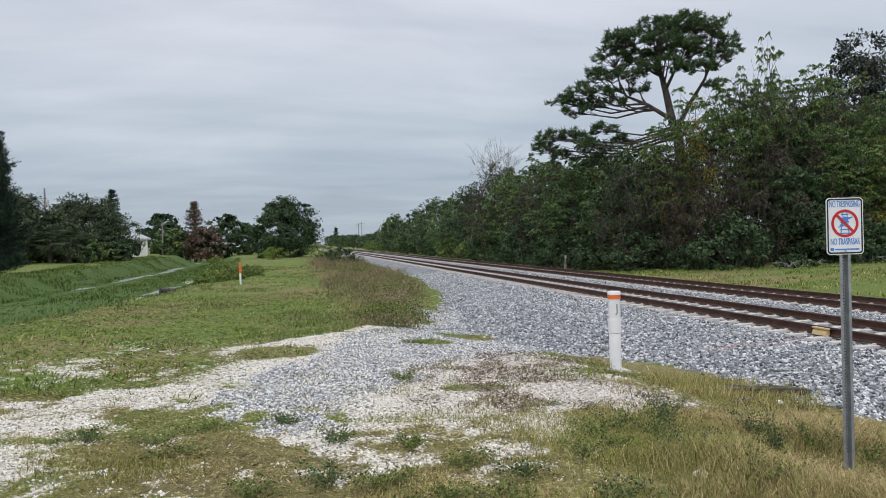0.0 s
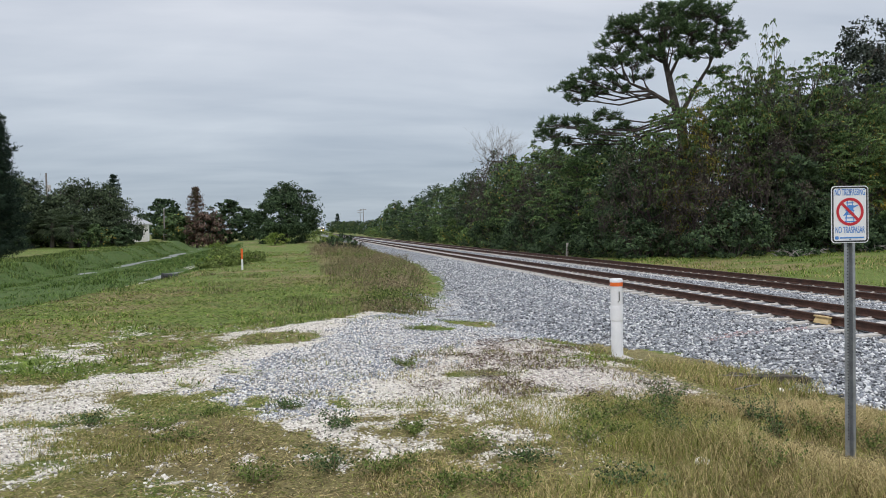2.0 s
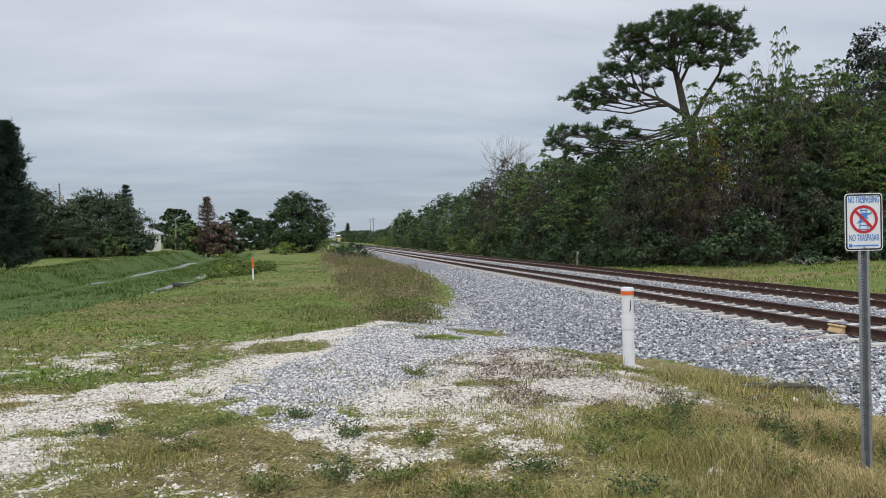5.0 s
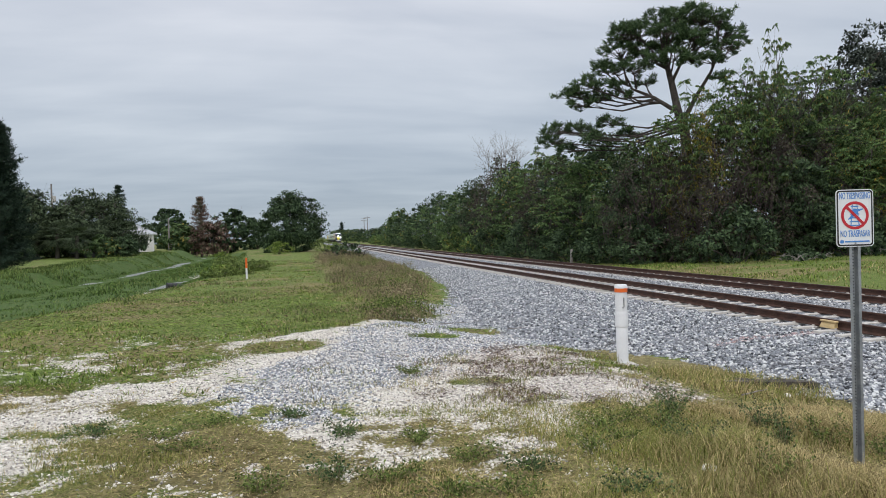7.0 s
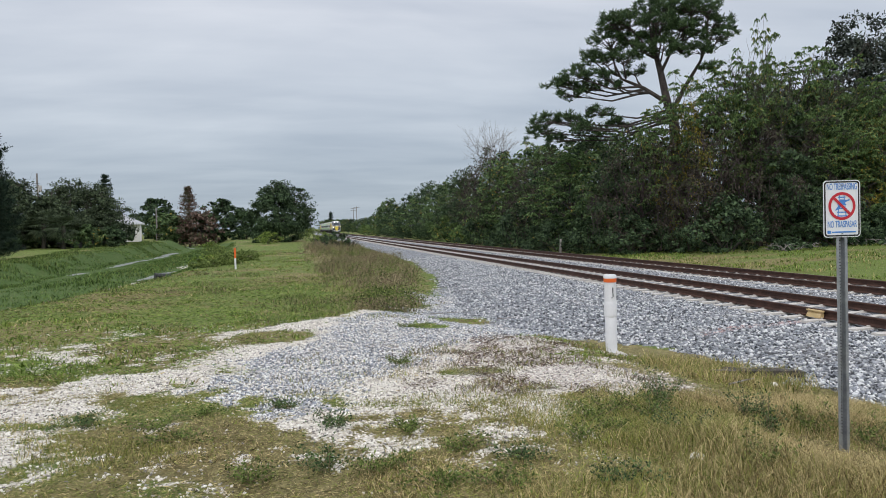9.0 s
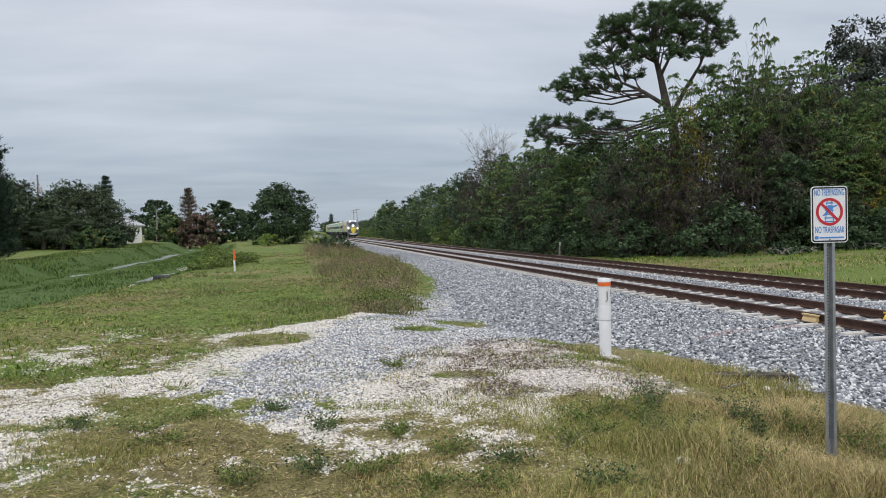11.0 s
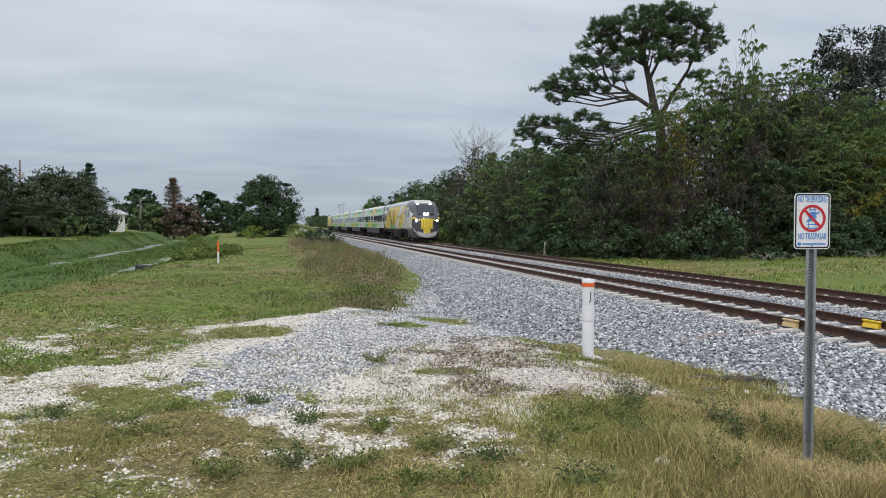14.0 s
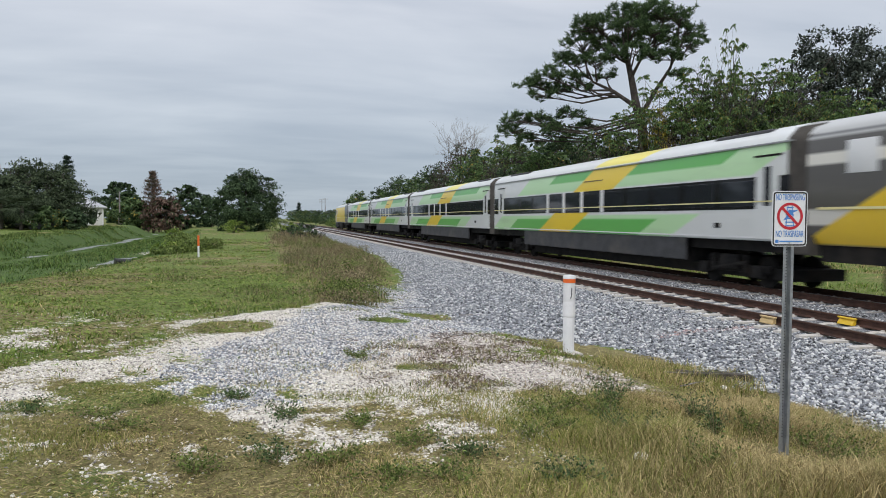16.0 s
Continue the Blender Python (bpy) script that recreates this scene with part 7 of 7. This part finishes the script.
def culvert(x, y):
    ob = thing("drain_pipe", pose(x, y, gz(x, y) + 0.09, 0, 4, 25), "black corrugated drain pipe end at the ditch", "drain pipe")
    b = Buf()
    n = 22
    pts = [(0.035 * k - 0.38, 0, 0) for k in range(n)]
    b.tube(pts, [0.15 + 0.014 * (k % 2) for k in range(n)], 14)
    part("pipe", b, BLACK, ob, smooth=True)
    part("rim", Buf().tube([(-0.41, 0, 0), (-0.37, 0, 0)], 0.18, 14), BLACK, ob, smooth=True)


culvert(-6.9, 39.4)
for x, y, w, h, k in ((-4.3, 47.5, 1.7, 0.75, 81), (-5.6, 49, 1.9, 0.55, 82), (-5.6, 55, 2.2, 0.7, 83), (-5.4, 45, 1.6, 0.4, 89), (-3.6, 52, 2.0, 0.7, 91), (-3.6, 96, 3.0, 1.6, 84), (2.2, 100, 3.0, 1.8, 85), (3.6, 92, 2.4, 1.3, 86), (-7.4, 70, 2.5, 1.1, 87), (-12.5, 112, 3.2, 1.4, 88)):
    bush("roadside_bush", pose(x, y, gz(x, y)), "grey-green bush on the ditch bank", w, h, WEEDGREEN if k % 2 else GRASS_LAWN, 2200, 0.075, k, "bushes on the bank")


def utility_pole(x, y, h, arms, label, tank=False):
    ob = thing("utility_pole", pose(x, y, gz(x, y)), label, "utility pole", "utility poles")
    part("shaft", Buf().tube([(0, 0, -0.3), (0, 0, h)], [0.17, 0.11], 9), DEADWOOD, ob, smooth=True)
    for k in range(arms):
        part("crossarm", Buf().box(-1.2, -0.06, h - 0.5 - 0.9 * k, 1.2, 0.06, h - 0.36 - 0.9 * k, bev=0.02), DEADWOOD, ob)
        for s in (-1.05, -0.5, 0.5, 1.05):
            part("insulator", Buf().tube([(s, 0, h - 0.38 - 0.9 * k), (s, 0, h - 0.2 - 0.9 * k)], [0.05, 0.03], 6), CONCRETE, ob)
    if tank:
        part("transformer", Buf().tube([(0.32, 0, h - 2.6), (0.32, 0, h - 1.7)], 0.24, 12), CONCRETE, ob, "grey transformer can", smooth=True)


utility_pole(-35.4, 110, 10.4, 0, "grey wooden utility pole with a transformer", True)
utility_pole(-27.0, 150, 6.6, 0, "slim grey utility pole near the house")
utility_pole(26, 330, 11.4, 2, "distant utility pole above the wood")
utility_pole(25, 300, 11.0, 1, "distant utility pole above the wood")


def house(x, y):
    """A low house with a hipped grey roof, mostly behind trees."""
    ob = thing("house", pose(x, y, gz(x, y), 0, 0, 12), "white house with a pale grey hipped roof", "house")
    w, d, h = 9.0, 8.0, 3.2
    b = Buf()
    # walls as four slabs with a window and a door opening in the front
    for x0, x1, z0, z1 in ((-w / 2, -2.6, 0, h), (-1.2, 0.6, 0, h), (1.6, 2.2, 0, h), (3.4, w / 2, 0, h), (-2.6, -1.2, 0, 1.0), (-2.6, -1.2, 2.2, h), (0.6, 1.6, 2.1, h), (2.2, 3.4, 0, 1.0), (2.2, 3.4, 2.2, h)):
        b.box(x0, -d / 2, z0 - 0.3 * (z0 == 0), x1, -d / 2 + 0.2, z1)
    b.box(-w / 2, d / 2 - 0.2, -0.3, w / 2, d / 2, h)
    b.box(-w / 2, -d / 2 + 0.2, -0.3, -w / 2 + 0.2, d / 2 - 0.2, h)
    b.box(w / 2 - 0.2, -d / 2 + 0.2, -0.3, w / 2, d / 2 - 0.2, h)
    part("wall", b, HOUSEWALL, ob, "white rendered walls")
    r = Buf()
    e, o = 0.6, 1.9
    r.add([(-w / 2 - e, -d / 2 - e, h), (w / 2 + e, -d / 2 - e, h), (w / 2 + e, d / 2 + e, h), (-w / 2 - e, d / 2 + e, h), (-w / 2 + 3, 0, h + o), (w / 2 - 3, 0, h + o)], [(0, 1, 5, 4), (1, 2, 5), (2, 3, 4, 5), (3, 0, 4), (3, 2, 1, 0)])
    r.box(-w / 2 - e, -d / 2 - e, h - 0.2, w / 2 + e, d / 2 + e, h - 0.004)
    part("roof", r, HOUSEROOF, ob, "pale grey shingle roof")
    for x0, x1 in ((-2.6, -1.2), (2.2, 3.4)):
        part("window", Buf().box(x0, -d / 2 + 0.08, 1.0, x1, -d / 2 + 0.12, 2.2), T_GLASS, ob)
    part("door", Buf().box(0.6, -d / 2 + 0.08, 0, 1.6, -d / 2 + 0.13, 2.1), T_SKIRT, ob)
    for k in range(4):
        part("porch_post", Buf().box(-4.2 + 2.8 * k, -d / 2 - 0.5, -0.2, -4.05 + 2.8 * k, -d / 2 - 0.35, h - 0.2), PVC, ob)
    part("porch_rail", Buf().box(-4.2, -d / 2 - 0.46, 0.85, 4.3, -d / 2 - 0.4, 0.93), PVC, ob)


HOUSEWALL = surface("white_render", (0.68, 0.68, 0.66), (0.76, 0.76, 0.74), 2, 0.9, 0, 0.1, dirt=(0.5, 0.48, 0.45))
HOUSEROOF = surface("grey_shingle", (0.34, 0.35, 0.36), (0.48, 0.49, 0.50), 6, 0.9, 0, 0.3, stretch=(1, 1, 3))
house(-32.9, 142)


def wire_fence(x0, y0, x1, y1, n):
    ob = thing("fence", pose(0, 0, 0), "brown board fence beside the house", "fence")
    for k in range(n):
        f = k / (n - 1)
        x, y = x0 + f * (x1 - x0), y0 + f * (y1 - y0)
        part("post", Buf().box(x - 0.06, y - 0.06, gz(x, y) - 0.2, x + 0.06, y + 0.06, gz(x, y) + 1.5), DEADWOOD, ob)
    for z in (0.5, 1.0, 1.4):
        part("rail", Buf().tube([(x0, y0, gz(x0, y0) + z), ((x0 + x1) / 2, (y0 + y1) / 2, gz((x0 + x1) / 2, (y0 + y1) / 2) + z), (x1, y1, gz(x1, y1) + z)], 0.05, 5), DEADWOOD, ob)


wire_fence(-26.8, 148, -19.5, 156, 9)


def trailer(x, y):
    """A low dark flat trailer parked under the oaks."""
    ob = thing("trailer", pose(x, y, gz(x, y), 0, 0, 15), "dark flat trailer parked under the oaks", "trailer")
    part("bed", Buf().box(-2.2, -0.9, 0.55, 2.2, 0.9, 0.72, bev=0.03), BLACK, ob)
    part("load", Buf().box(-1.6, -0.6, 0.72, 0.2, 0.6, 1.15, bev=0.1), CONCRETE, ob, "pale covered load")
    part("drawbar", Buf().tube([(2.2, 0, 0.6), (3.3, 0, 0.5)], 0.05, 6), BLACK, ob)
    for s in (-1, 1):
        for d in (-0.4, 0.4):
            w = part("wheel", Buf().tube([(d, s * 0.92, 0.32), (d, s * 1.1, 0.32)], 0.32, 16), BLACK, ob, smooth=True)


trailer(-27.6, 99)


def signal_mast(x, y):
    ob = thing("railway_signal", pose(x, y, gz(x, y)), "distant railway signal showing red", "railway signal")
    part("mast", Buf().tube([(0, 0, -0.2), (0, 0, 5.6)], 0.09, 8), GALV, ob)
    part("head", Buf().box(-0.35, -0.12, 4.6, 0.35, 0.12, 5.9, bev=0.08), BLACK, ob)
    part("lamp", Buf().tube([(0, -0.12, 5.2), (0, -0.2, 5.2)], 0.16, 12), RED_GLOW, ob, "glowing red lamp")


signal_mast(8.4, 560)
conifer("far_spire", pose(26.5, 560, gz(26.5, 560)), "distant dark spire of a conifer", 14.5, 6, CASUARINA, 700, 1.0, 91, tiers=12, category="conifer")


for k, (x, y, w, h) in enumerate(((-38.5, 97, 4.0, 2.6), (-35.0, 96.5, 3.6, 2.2), (-26.0, 98.5, 4.0, 2.6), (-23.4, 100, 3.6, 2.4), (-42, 98, 4.0, 2.8), (-30.2, 101, 4.0, 3.0), (-33, 102, 4.0, 3.0))):
    bush("yard_bush", pose(x, y, gz(x, y)), "dark green bush under the oaks", w, h, LEAF_DARK if k % 2 else LEAF_MID, 3000, 0.2, 120 + k, "bushes under the oaks")


def motions():
    for off, car in CARS:
        turn = 180 if car is CARS[-1][1] else 0
        rows = []
        for k in range(17):
            y = NOSE_AT_END + off + TRAIN_SPEED * (16.0 - k)
            rows.append((float(k), pose(TRAIN_X, y, 0, 0, 0, turn)))
        walk(car, rows)


motions()
